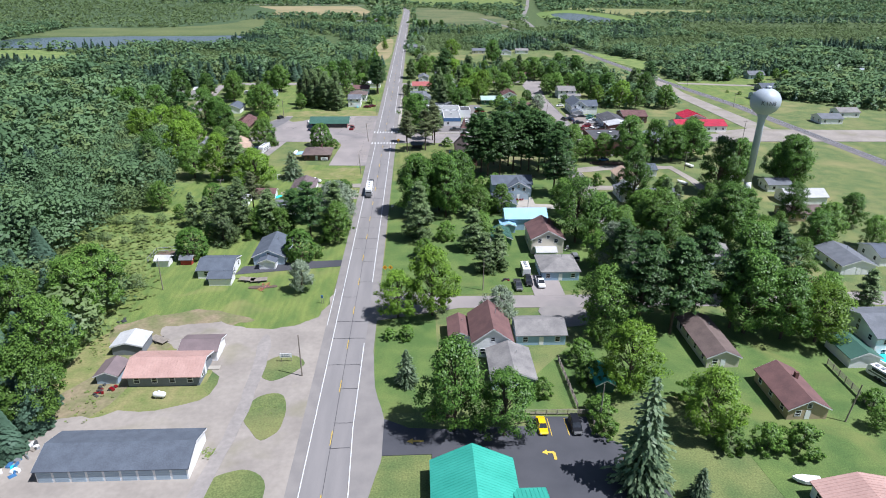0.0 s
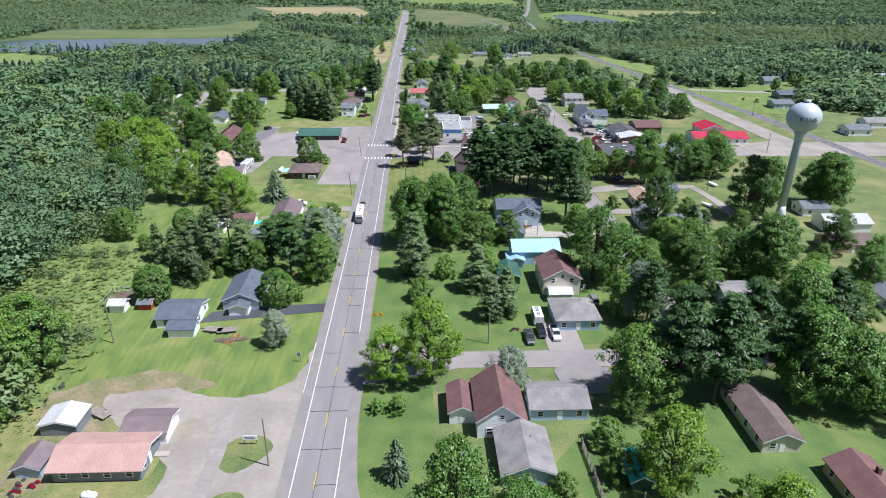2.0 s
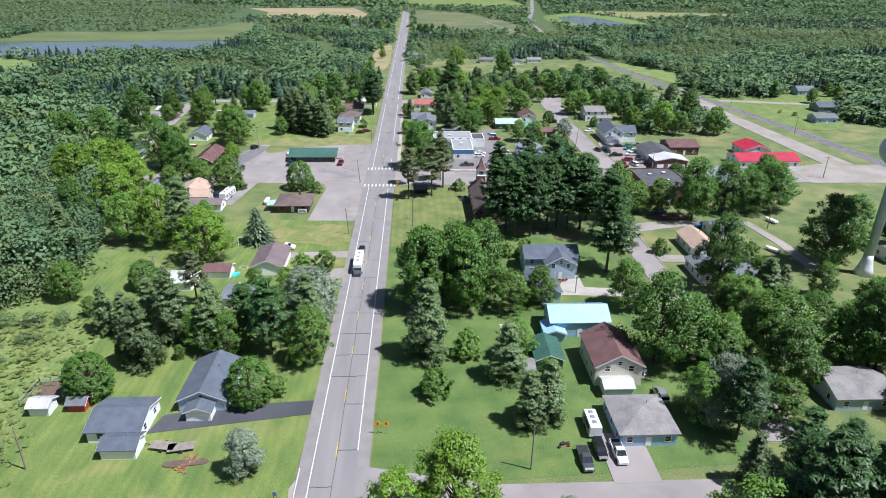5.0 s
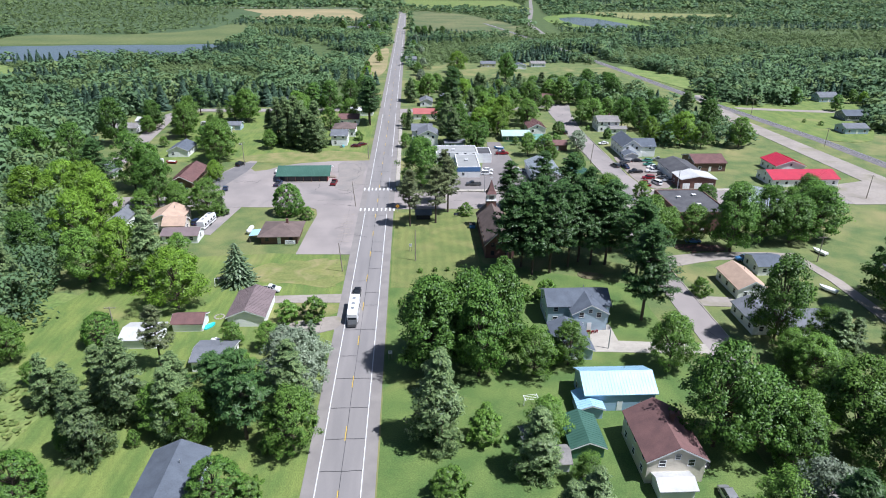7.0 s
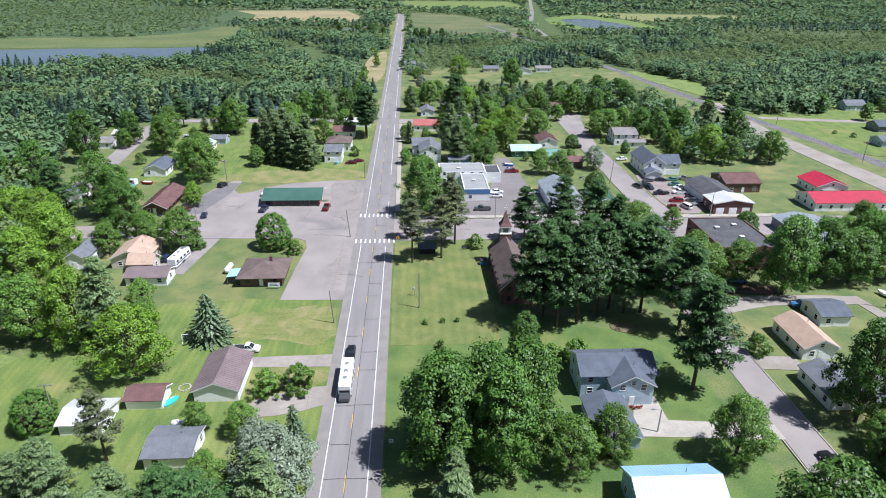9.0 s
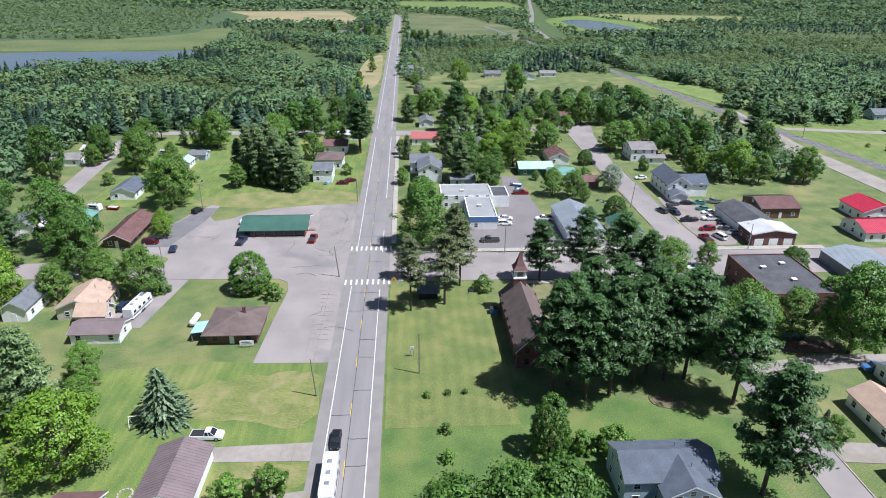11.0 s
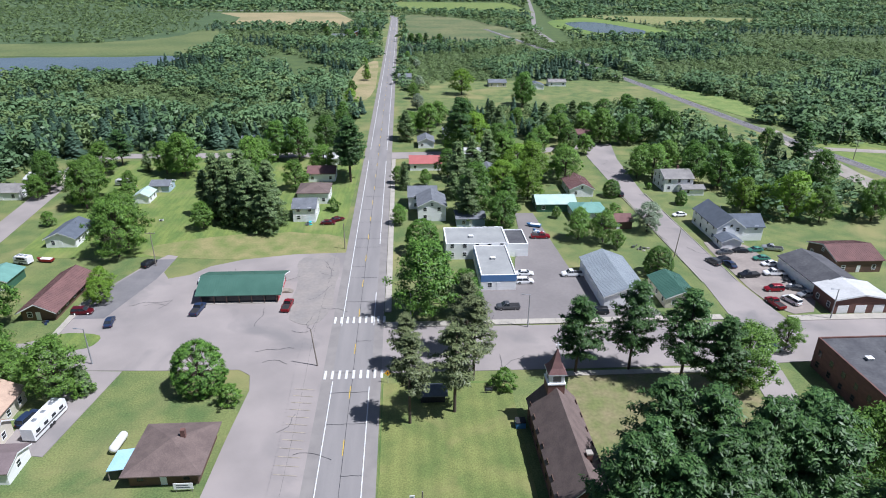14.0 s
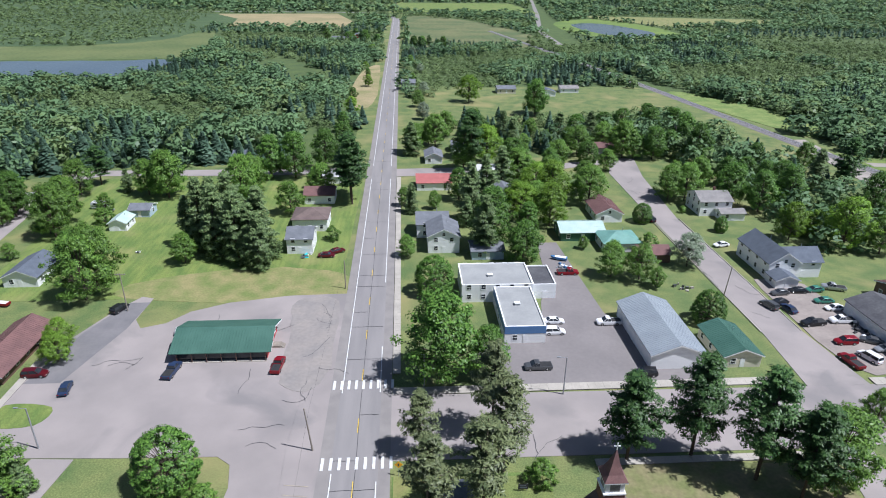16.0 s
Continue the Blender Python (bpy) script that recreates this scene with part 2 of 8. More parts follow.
R_SILVER = mat("grey_metal_roof", (0.30, 0.335, 0.36), (0.255, 0.285, 0.31), 0.2, 3, 0.5, fine_amount=0.08)
R_TAR = mat("black_tar_roof", (0.065, 0.065, 0.072), (0.10, 0.10, 0.105), 0.3, 2, 0.85, 0.2, fine_amount=0.2)
TRIM = mat("white_trim", (0.86, 0.86, 0.86), (0.8, 0.8, 0.79), 1, 9, 0.5, fine_amount=0.05)
GLASS = mat("window_glass", (0.02, 0.025, 0.03), (0.035, 0.04, 0.05), 0.3, 2, 0.08)
DARK = mat("dark_rubber", (0.02, 0.02, 0.022), (0.03, 0.03, 0.03), 2, 9, 0.8)
WOOD = mat("weathered_wood", (0.29, 0.255, 0.21), (0.21, 0.18, 0.15), 0.8, 9, 0.85, 0.3, fine_amount=0.25, stretch=(1, 1, 0.3))
BARK = mat("bark", (0.10, 0.075, 0.055), (0.07, 0.052, 0.04), 0.8, 8, 0.95, 0.5, fine_amount=0.3, stretch=(1, 1, 0.3))
BIRCH = mat("birch_bark", (0.5, 0.48, 0.44), (0.35, 0.33, 0.3), 1.5, 8, 0.9, 0.3, fine_amount=0.3)
STEEL = mat("galvanised_steel", (0.45, 0.47, 0.49), (0.38, 0.4, 0.42), 0.6, 5, 0.45, metal=0.6, fine_amount=0.1)
TANKPAINT = mat("pale_grey_tank_paint", (0.50, 0.55, 0.60), (0.44, 0.49, 0.54), 0.15, 2, 0.42, fine_amount=0.06)
SIGN_Y = mat("yellow_sign", (0.85, 0.42, 0.02), (0.8, 0.38, 0.02), 1, 5, 0.5, fine_amount=0.04)
POOLBLUE = mat("turquoise_plastic", (0.04, 0.55, 0.58), (0.05, 0.48, 0.55), 0.5, 3, 0.3, fine_amount=0.05)
SOIL = mat("soil", (0.16, 0.11, 0.08), (0.11, 0.08, 0.06), 0.6, 4, 0.95, 0.4, fine_amount=0.25)
BALLAST = mat("rail_ballast", (0.20, 0.185, 0.18), (0.15, 0.14, 0.14), 0.3, 3, 0.95, 0.4, fine_amount=0.25)
LEAF_MAPLE = leaf_mat("maple_leaves", (0.04, 0.1, 0.018), (0.15, 0.28, 0.05))
LEAF_LIME = leaf_mat("lime_leaves", (0.1, 0.19, 0.02), (0.225, 0.37, 0.045))
LEAF_ASH = leaf_mat("ash_leaves", (0.065, 0.138, 0.024), (0.2, 0.345, 0.062))
LEAF_SILVER = leaf_mat("silver_leaves", (0.134, 0.180, 0.108), (0.326, 0.389, 0.273))
NEEDLE_PINE = leaf_mat("pine_needles", (0.03, 0.08, 0.024), (0.12, 0.22, 0.065), 0.18)
NEEDLE_RED = leaf_mat("red_pine_needles", (0.085, 0.115, 0.05), (0.23, 0.265, 0.12), 0.15)
NEEDLE_FIR = leaf_mat("fir_needles", (0.07, 0.125, 0.05), (0.26, 0.35, 0.14), 0.22)
NEEDLE_SPRUCE = leaf_mat("spruce_needles", (0.070, 0.117, 0.061), (0.223, 0.300, 0.165), 0.2)
# woods foliage is bluer and greyer: distance haze mixed into the base colours
WOODS_LEAF = leaf_mat("hazed_woodland_leaves", (0.061, 0.116, 0.058), (0.204, 0.319, 0.143), 0.1, 1.0, 0.15)
WOODS_NEEDLE = leaf_mat("hazed_woodland_needles", (0.048, 0.095, 0.066), (0.138, 0.225, 0.144), 0.1, 1.0, 0.15)
WOODS_SCRUB = leaf_mat("scrub_leaves", (0.116, 0.179, 0.068), (0.204, 0.277, 0.112), 0.1, 1.0, 0.15)


# ---- building blocks ----
def mesh_ob(name, bm, material, parent=None, label=""):
    me = bpy.data.meshes.new(name)
    bm.to_mesh(me)
    bm.free()
    mats = material if isinstance(material, (list, tuple)) else [material]
    for m in mats:
        me.materials.append(m)
    ob = new(name, me)
    if parent:
        ob.parent = parent
    if label:
        ob["label"] = label
    return ob


def part(name, bm, material, parent, label=""):
    return mesh_ob(name, bm, material, parent, label)


def empty(name, m, label, category, group=""):
    ob = new(name)
    ob.empty_display_size = 0.5
    ob.matrix_basis = m
    return tagged(ob, label, category, group)


def poly(bm, pts):
    return bm.faces.new([bm.verts.new(p) for p in pts])


def box(bm, x0, y0, z0, x1, y1, z1):
    v = [bm.verts.new(p) for p in ((x0, y0, z0), (x1, y0, z0), (x1, y1, z0), (x0, y1, z0), (x0, y0, z1), (x1, y0, z1), (x1, y1, z1), (x0, y1, z1))]
    for f in ((3, 2, 1, 0), (4, 5, 6, 7), (0, 1, 5, 4), (1, 2, 6, 5), (2, 3, 7, 6), (3, 0, 4, 7)):
        bm.faces.new([v[i] for i in f])


def box_bm(*a):
    bm = bmesh.new()
    box(bm, *a)
    return bm


def tube(bm, a, b, r0, r1, n=8):
    a, b = Vector(a), Vector(b)
    q = (b - a).to_track_quat("Z", "Y")
    ring = lambda c, r: [bm.verts.new(c + q @ Vector((r * math.cos(k * math.tau / n), r * math.sin(k * math.tau / n), 0))) for k in range(n)]
    u, v = ring(a, r0), ring(b, r1)
    for k in range(n):
        bm.faces.new((u[k], u[(k + 1) % n], v[(k + 1) % n], v[k]))
    bm.faces.new(v)
    bm.faces.new(u[::-1])


def revolve(bm, profile, n=24):
    rings = [[bm.verts.new((r * math.cos(k * math.tau / n), r * math.sin(k * math.tau / n), z)) for k in range(n)] for r, z in profile]
    for a, b in zip(rings, rings[1:]):
        for k in range(n):
            f = bm.faces.new((a[k], a[(k + 1) % n], b[(k + 1) % n], b[k]))
            f.smooth = True
    bm.faces.new(rings[0][::-1])
    bm.faces.new(rings[-1])


def slab(name, pts, z, material, thick=0.0):
    """A patch of ground: an outline laid at height z, with edges going down into the ground."""
    bm = bmesh.new()
    n = len(pts)
    topv = [bm.verts.new((x, y, z)) for x, y in pts]
    botv = [bm.verts.new((x, y, -0.3)) for x, y in pts]
    f = bm.faces.new(topv)
    f.normal_update()
    bmesh.ops.triangulate(bm, faces=[f])
    for k in range(n):
        bm.faces.new((topv[k], botv[k], botv[(k + 1) % n], topv[(k + 1) % n]))
    bmesh.ops.recalc_face_normals(bm, faces=bm.faces)
    ob = mesh_ob(name, bm, material)
    return tagged(ob, kind="structure")


def smooth(pts, steps=4, wobble=0.0):
    """A closed outline rounded off by Catmull-Rom, with a little unevenness."""
    out, n = [], len(pts)
    for i in range(n):
        p0, p1, p2, p3 = (Vector(pts[(i + k) % n]) for k in (-1, 0, 1, 2))
        for s in range(steps):
            t = s / steps
            p = 0.5 * (2 * p1 + (p2 - p0) * t + (2 * p0 - 5 * p1 + 4 * p2 - p3) * t * t + (3 * p1 - p0 - 3 * p2 + p3) * t ** 3)
            out.append((p.x + wobble * noise.noise((p.x * 0.3, p.y * 0.3, 1)), p.y + wobble * noise.noise((p.x * 0.3, p.y * 0.3, 7))))
    return out


def rect(x0, y0, x1, y1):
    return [(x0, y0), (x1, y0), (x1, y1), (x0, y1)]


# ---- ground ----
bm = bmesh.new()
xs = [-6000, -2500, -900, -400, -200, 0, 200, 400, 900, 2500, 6000]
ys = [-3000, -900, -200, 0, 200, 500, 900, 1500, 2500, 4500, 9000]
grid = [[bm.verts.new((x, y, 0)) for x in xs] for y in ys]
for r0, r1 in zip(grid, grid[1:]):
    for k in range(len(xs) - 1):
        bm.faces.new((r0[k], r0[k + 1], r1[k + 1], r1[k]))
ground = tagged(mesh_ob("ground", bm, GRASS), "green rough grass over flat open country", "ground", kind="structure")


lift = [0.0]


def patch(name, pts, z, material, label, category):
    """A patch of ground; each lies a hair above the one before it."""
    lift[0] += 0.0022
    return tagged(slab(name, pts, z + lift[0], material), label, category)


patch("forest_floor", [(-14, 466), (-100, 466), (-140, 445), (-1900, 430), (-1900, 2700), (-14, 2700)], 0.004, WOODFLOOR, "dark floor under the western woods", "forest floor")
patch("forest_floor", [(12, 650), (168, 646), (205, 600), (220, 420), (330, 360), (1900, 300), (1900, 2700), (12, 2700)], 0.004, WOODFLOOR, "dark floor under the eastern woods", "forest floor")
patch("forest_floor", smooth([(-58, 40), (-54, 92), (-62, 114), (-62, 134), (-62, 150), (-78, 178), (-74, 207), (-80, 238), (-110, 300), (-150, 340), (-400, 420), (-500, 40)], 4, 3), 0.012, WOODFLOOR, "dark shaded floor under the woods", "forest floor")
patch("meadow", smooth([(-52, 96), (-56, 114), (-54, 134), (-54, 160), (-56, 195), (-70, 235), (-92, 222), (-98, 205), (-88, 150), (-66, 140), (-64, 114)], 4, 3), 0.016, MEADOW, "uneven rough meadow with tall weeds", "meadow")
patch("mown_lawn", smooth([(-56, 132), (-30, 126), (-12, 129), (-6.6, 140), (-6.6, 196), (-20, 196), (-54, 198)], 4, 1), 0.02, LAWN, "bright mown lawn beside the highway", "lawn")
patch("mown_lawn", smooth([(-54, 196), (-66, 202), (-78, 206), (-77, 222), (-66, 244), (-50, 256), (-22, 258), (-8, 256), (-7, 196)], 4, 1.5), 0.022, LAWN, "mown lawn sloping behind the sheds", "lawn")
patch("mown_lawn", [(6.2, 96), (6.2, 290), (30, 290), (32, 250), (70, 236), (72, 145), (20, 142), (20, 96)], 0.02, LUSH, "mown lawn under the trees", "lawn")
patch("mown_lawn", [(34, 95), (72, 100), (76, 60), (140, 60), (130, 130), (62, 132), (34, 100)], 0.02, LUSH, "wide mown back garden lawn", "lawn")
patch("mown_lawn", [(-98, 352), (-64, 352), (-8, 353), (-6.6, 450), (-104, 448)], 0.02, LAWN, "mown lawn behind the tavern", "lawn")
patch("dry_lawn", smooth([(-60, 352), (-8, 350), (-8, 364), (-30, 368), (-58, 362)], 4, 1.5), 0.03, DRY, "dry yellowish grass strip", "lawn")
patch("bare_dirt", smooth([(-56, 100), (-46, 97), (-40, 121), (-30, 129), (-24, 131), (-34, 136), (-46, 134), (-55, 128), (-50, 114)], 5, 2.2), 0.03, mat("dusty_dirt", (0.27, 0.215, 0.135), (0.16, 0.17, 0.07), 0.22, 1.2, 0.95, 0.2, fine_amount=0.2), "bare brown dirt and thin grass", "dirt")
patch("dry_lawn", smooth([(-54, 96), (-27, 98), (-27, 105), (-30, 128), (-46, 132), (-57, 124), (-58, 110)], 4, 1.5), 0.026, DRY, "dry patchy grass round the shop", "lawn")
patch("mown_lawn", [(6.4, 236), (31, 236), (31.5, 289), (6.4, 290)], 0.03, STRIPED, "mown church lawn in stripes", "lawn")

patch("dry_lawn", smooth([(-40, 243), (-24, 240), (-8, 237), (-7, 249), (-12, 255), (-22, 253), (-33, 249)], 5, 2.5), 0.03, WORN_LAWN, "patchy yellowed lawn beside the highway", "lawn")
patch("dry_lawn", smooth([(-20, 222.5), (-7, 223), (-7, 228), (-20, 228)], 4, 1.0), 0.03, WORN_LAWN, "patchy yellowed grass between the drives", "lawn")

# roads and yards
patch("gravel_yard", smooth([(-5, 142), (-7.2, 136), (-10, 130.5), (-14, 128), (-22, 127.5), (-31, 130), (-44, 128), (-40, 121), (-28, 112), (-27, 101), (-44, 97), (-52, 95), (-56, 84), (-56, 60), (-6, 60)], 6, 1.4), 0.04, GRAVEL, "pale gravel yard with tyre tracks", "yard")
for pts, lab in (([(-11.8, 108), (-8.5, 113), (-13, 116), (-18, 112), (-15.5, 107)], "small grass island in the gravel yard"),
                 ([(-12.5, 89), (-9.5, 94), (-11, 102), (-16, 101.5), (-17, 95)], "grass island with weeds in the gravel yard"),
                 ([(-11, 66), (-9.4, 78), (-14, 82), (-20, 78), (-22, 66)], "grass island at the edge of the yard")):
    patch("grass_island", smooth(pts, 5, 0.3), 0.07, GRASS, lab, "grass island")
patch("highway_shoulder", [(-5.9, -400), (5.9, -400), (5.9, 1250), (-5.9, 1250)], 0.05, SHOULDER, "worn paved shoulder of the highway", "shoulder")
patch("turning_lane", smooth([(5.6, 66), (8.5, 80), (9.3, 84.5), (9.3, 94), (7, 104), (5.8, 118), (4, 118), (4, 66)], 3), 0.052, SHOULDER, "paved apron at the side drive", "road")
highway = patch("highway", [(-3.9, -400), (3.9, -400), (3.9, 1250), (-3.9, 1250)], 0.058, ASPHALT, "grey two-lane highway with sealed cracks", "road")
bm = bmesh.new()
far = [(-3.9, 1250), (-8, 1330), (-30, 1372), (-110, 1385), (-400, 1390)]
for (ax, ay), (bx, by) in zip(far, far[1:]):
    poly(bm, [(ax - 4, ay + 5, 0.06), (ax + 4, ay - 5, 0.06), (bx + 4, by - 5, 0.06), (bx - 4, by + 5, 0.06)])
tagged(mesh_ob("highway_bend", bm, ASPHALT), "far bend of the highway", "road", kind="structure")
patch("north_street", [(5.9, 293.5), (5.9, 311), (86, 310), (101, 310), (220, 309), (300, 307), (300, 296), (110, 294), (86, 293)], 0.045, STREET, "cracked side street crossing the town", "road")
patch("tavern_lot", [(-5.9, 257), (-21.5, 257.5), (-20.5, 276), (-19.5, 289), (-20.5, 294), (-23, 296), (-40, 296.5), (-70, 298), (-200, 300), (-200, 308), (-72, 308), (-68, 310), (-66, 318), (-66, 330), (-60, 346), (-56, 353), (-53, 352), (-53.5, 342), (-51, 338), (-46, 340), (-42, 345), (-34, 349), (-20, 352), (-5.9, 352.5)], 0.042, STREET, "wide cracked asphalt lot round the tavern", "car park")
patch("blacktop_patch", [(-66, 318), (-59, 318), (-54, 338), (-53, 350), (-58, 350), (-63, 336)], 0.048, mat("patched_asphalt", (0.15, 0.145, 0.148), (0.19, 0.18, 0.18), 0.2, 1.5, 0.9, 0.05, fine_amount=0.06), "darker parking strip beside the long building", "car park")
patch("back_street", [(76.5, 150), (83.5, 150), (84, 215), (83, 262), (89, 294), (82, 294), (77, 262), (76.8, 215)], 0.044, STREET, "narrow residential back street", "road")
patch("back_street", [(88, 310), (101, 310), (99, 330), (98.5, 400), (103, 445), (108, 470), (98, 472), (91, 450), (90, 400), (89.5, 330)], 0.044, STREET, "residential street running north", "road")
patch("side_street", [(5.9, 130), (26, 135.5), (62, 135), (140, 134), (140, 141), (62, 141.5), (26, 141.5), (5.9, 146)], 0.043, STREET, "side street meeting the highway", "road")
patch("store_lot", [(24, 311), (24, 328), (39, 328), (42, 346), (46, 358), (48, 382), (54, 382), (56, 340), (72, 316), (72, 311)], 0.05, mat("lot_asphalt", (0.215, 0.195, 0.187), (0.185, 0.168, 0.162), 0.12, 1.2, 0.9, 0.05, fine_amount=0.06), "worn asphalt car park beside the store", "car park")
patch("salvage_yard", smooth([(101, 316), (113, 318), (113, 352), (103, 356), (100.5, 350)], 3, 0.6), 0.046, mat("yard_gravel", (0.29, 0.25, 0.22), (0.235, 0.2, 0.178), 0.2, 1.2, 0.95, 0.1, fine_amount=0.1), "gravel yard of parked old cars", "yard")
patch("west_street", [(-10, 452), (-64, 451), (-108, 452), (-116, 440), (-108, 366), (-104, 300), (-111, 300), (-116, 370), (-124, 440), (-118, 459), (-64, 459), (-10, 460)], 0.044, STREET, "residential street behind the town", "road")
patch("junction_street", [(5.9, 448), (60, 452), (92, 462), (92, 468), (58, 460), (5.9, 458)], 0.044, STREET, "side street at the north end of town", "road")
patch("blacktop_lot", [(9.3, 94.2), (14, 91.5), (20, 91), (36, 91.3), (36, 94), (47.5, 93.6), (47.5, 89.5), (52, 86), (56, 76), (62, 50), (18, 50), (18, 84.6), (9.3, 84.5)], 0.055, BLACKTOP, "smooth black asphalt car park", "car park")
patch("driveway", [(-34.5, 155.5), (-5.9, 160), (-5.9, 164), (-20, 163), (-33, 160.5)], 0.046, BLACKTOP, "black asphalt driveway", "driveway")
patch("driveway", [(-59.5, 274), (-50, 272.5), (-46.5, 296.5), (-53.5, 297)], 0.041, STREET, "grey asphalt drive beside the travel trailer", "driveway")
patch("driveway", [(-5.9, 228.5), (-24, 229), (-24, 232.5), (-5.9, 233)], 0.046, GRAVEL, "gravel driveway", "driveway")
patch("driveway", smooth([(-5.9, 216), (-18, 213), (-19, 218), (-5.9, 222)], 3), 0.04, GRAVEL, "dirt driveway patch", "driveway")
patch("driveway", [(50, 205), (54, 216), (58, 216), (58, 209), (77, 207), (77, 203)], 0.046, CONCRETE, "pale concrete driveway", "driveway")
patch("driveway", [(46, 141), (46, 153), (50, 153), (50, 150), (54, 150), (54, 141)], 0.046, STREET, "asphalt driveway beside the house", "driveway")
patch("driveway", smooth([(84, 246), (100, 250), (122, 250), (122, 254), (100, 255), (84, 252)], 3), 0.046, GRAVEL, "gravel lane to the house", "driveway")
patch("driveway", [(121.5, 254), (124.5, 254), (127.5, 236), (127.5, 214), (124.0, 214), (124.0, 236)], 0.046, GRAVEL, "narrow gravel lane between gardens", "driveway")
patch("driveway", [(84, 229), (93, 228), (93, 223), (84, 224)], 0.046, GRAVEL, "gravel drive", "driveway")
patch("rail_crossing_road", [(170, 294), (300, 292), (300, 314), (203, 318), (196, 420), (203, 500), (194, 500), (186, 420), (190, 320), (170, 314)], 0.043, GRAVEL, "gravel and asphalt yard by the railway", "road")

patch("tyre_track", smooth([(-24, 62), (-20, 86), (-19, 104), (-20, 122), (-17.5, 122), (-16.6, 104), (-17.6, 86), (-21, 62)], 5, 0.7), 0.045, mat("packed_gravel", (0.27, 0.245, 0.225), (0.31, 0.28, 0.255), 0.3, 1.2, 0.95, 0.1, fine_amount=0.1), "darker packed wheel tracks in gravel", "yard")
patch("dirt_wear", smooth([(-16, 316), (-8, 315), (-7, 335), (-8, 350), (-18, 349), (-17, 335)], 5, 1.0), 0.045, mat("sandy_wear", (0.28, 0.25, 0.225), (0.24, 0.22, 0.205), 0.2, 1.2, 0.95, 0.1, fine_amount=0.1), "sandy worn strip beside the tavern", "yard")

patch("grass_strip", smooth([(-65.6, 305.5), (-57.5, 305.5), (-56.8, 310.5), (-65.6, 311.5)], 4), 0.05, LAWN, "small mown grass strip beside the path", "lawn")
# dry yellow grass beside the church, with pines standing on it
patch("pine_ground", smooth([(43, 264), (58, 262), (76, 270), (78, 287), (62, 290.4), (44, 290.2)], 5, 1.5), 0.03, mat("yellowed_grass", (0.22, 0.19, 0.10), (0.15, 0.17, 0.06), 0.25, 1.5, 0.95, 0.2, fine_amount=0.2), "dry yellowish grass beside the church", "ground")
# needle litter, its tan darkened to carry the pines' shade
patch("pine_ground", smooth([(57, 240.5), (62, 239), (63.5, 242), (58, 243.5)], 5, 0.8), 0.03, mat("shaded_litter", (0.17, 0.13, 0.08), (0.11, 0.115, 0.05), 0.25, 1.5, 0.95, 0.2, fine_amount=0.2), "needle litter coloured darker for the shade of the pines", "ground")
patch("driveway", smooth([(48, 126.8), (56, 127), (57, 134.5), (46, 134.8)], 4, 0.5), 0.03, SHOULDER, "sandy parking patch behind the garage", "driveway")

# road paint
paint = []
y = 87.3 - 15.24 * 8
bm = bmesh.new()
n_dash = 0
while y < 1100:
    if not (296 < y < 300):
        poly(bm, [(-0.07, y, 0.174), (0.07, y, 0.174), (0.07, y + 3.8, 0.174), (-0.07, y + 3.8, 0.174)])
    y += 15.24
tagged(mesh_ob("centre_line", bm, YELLOW_LINE, highway), kind="stuff")
bm = bmesh.new()
for x, spans in ((-3.65, ((-200, 291), (312, 445), (462, 1250))), (3.65, ((-200, 68), (92, 120), (150, 289), (312, 328), (358, 445), (462, 1250)))):
    for a, b in spans:
        poly(bm, [(x - 0.09, a, 0.174), (x + 0.09, a, 0.174), (x + 0.09, b, 0.174), (x - 0.09, b, 0.174)])
poly(bm, [(4.6, 66, 0.174), (4.8, 66, 0.174), (3.74, 92, 0.174), (3.56, 92, 0.174)])
poly(bm, [(-5.75, 128, 0.174), (-5.6, 128, 0.174), (-5.6, 146, 0.174), (-5.75, 146, 0.174)])
tagged(mesh_ob("edge_line", bm, WHITE_LINE, highway), kind="stuff")
for y in (293.2, 314.6):
    for k in range(9):
        x = -5.6 + k * 1.42
        part("crosswalk_bar", box_bm(x, y - 1.4, 0.05, x + 0.5, y + 1.4, 0.178), WHITE_LINE, highway)
rng = random.Random(4)
bm = bmesh.new()
y = 60.0
while y < 480:
    w = rng.choice(((-3.6, 3.6), (-3.6, 0), (0, 3.6), (-3.6, 3.6)))
    pts = [(x, y + rng.uniform(-0.1, 0.1)) for x in np.linspace(w[0], w[1], 7)]
    for (ax, ay), (bx, by) in zip(pts, pts[1:]):
        poly(bm, [(ax, ay - 0.045, 0.172), (bx, by - 0.045, 0.172), (bx, by + 0.045, 0.172), (ax, ay + 0.045, 0.172)])
    y += rng.uniform(6, 14)
pts = [(0.12 + 0.12 * noise.noise((0, yy * 0.07, 3)), yy) for yy in range(40, 700, 6)]
for (ax, ay), (bx, by) in zip(pts, pts[1:]):
    poly(bm, [(ax, ay, 0.170), (ax + 0.07, ay, 0.170), (bx + 0.07, by, 0.170), (bx, by, 0.170)])
tagged(mesh_ob("crack_seal", bm, SEAL, highway), kind="stuff")
bm = bmesh.new()
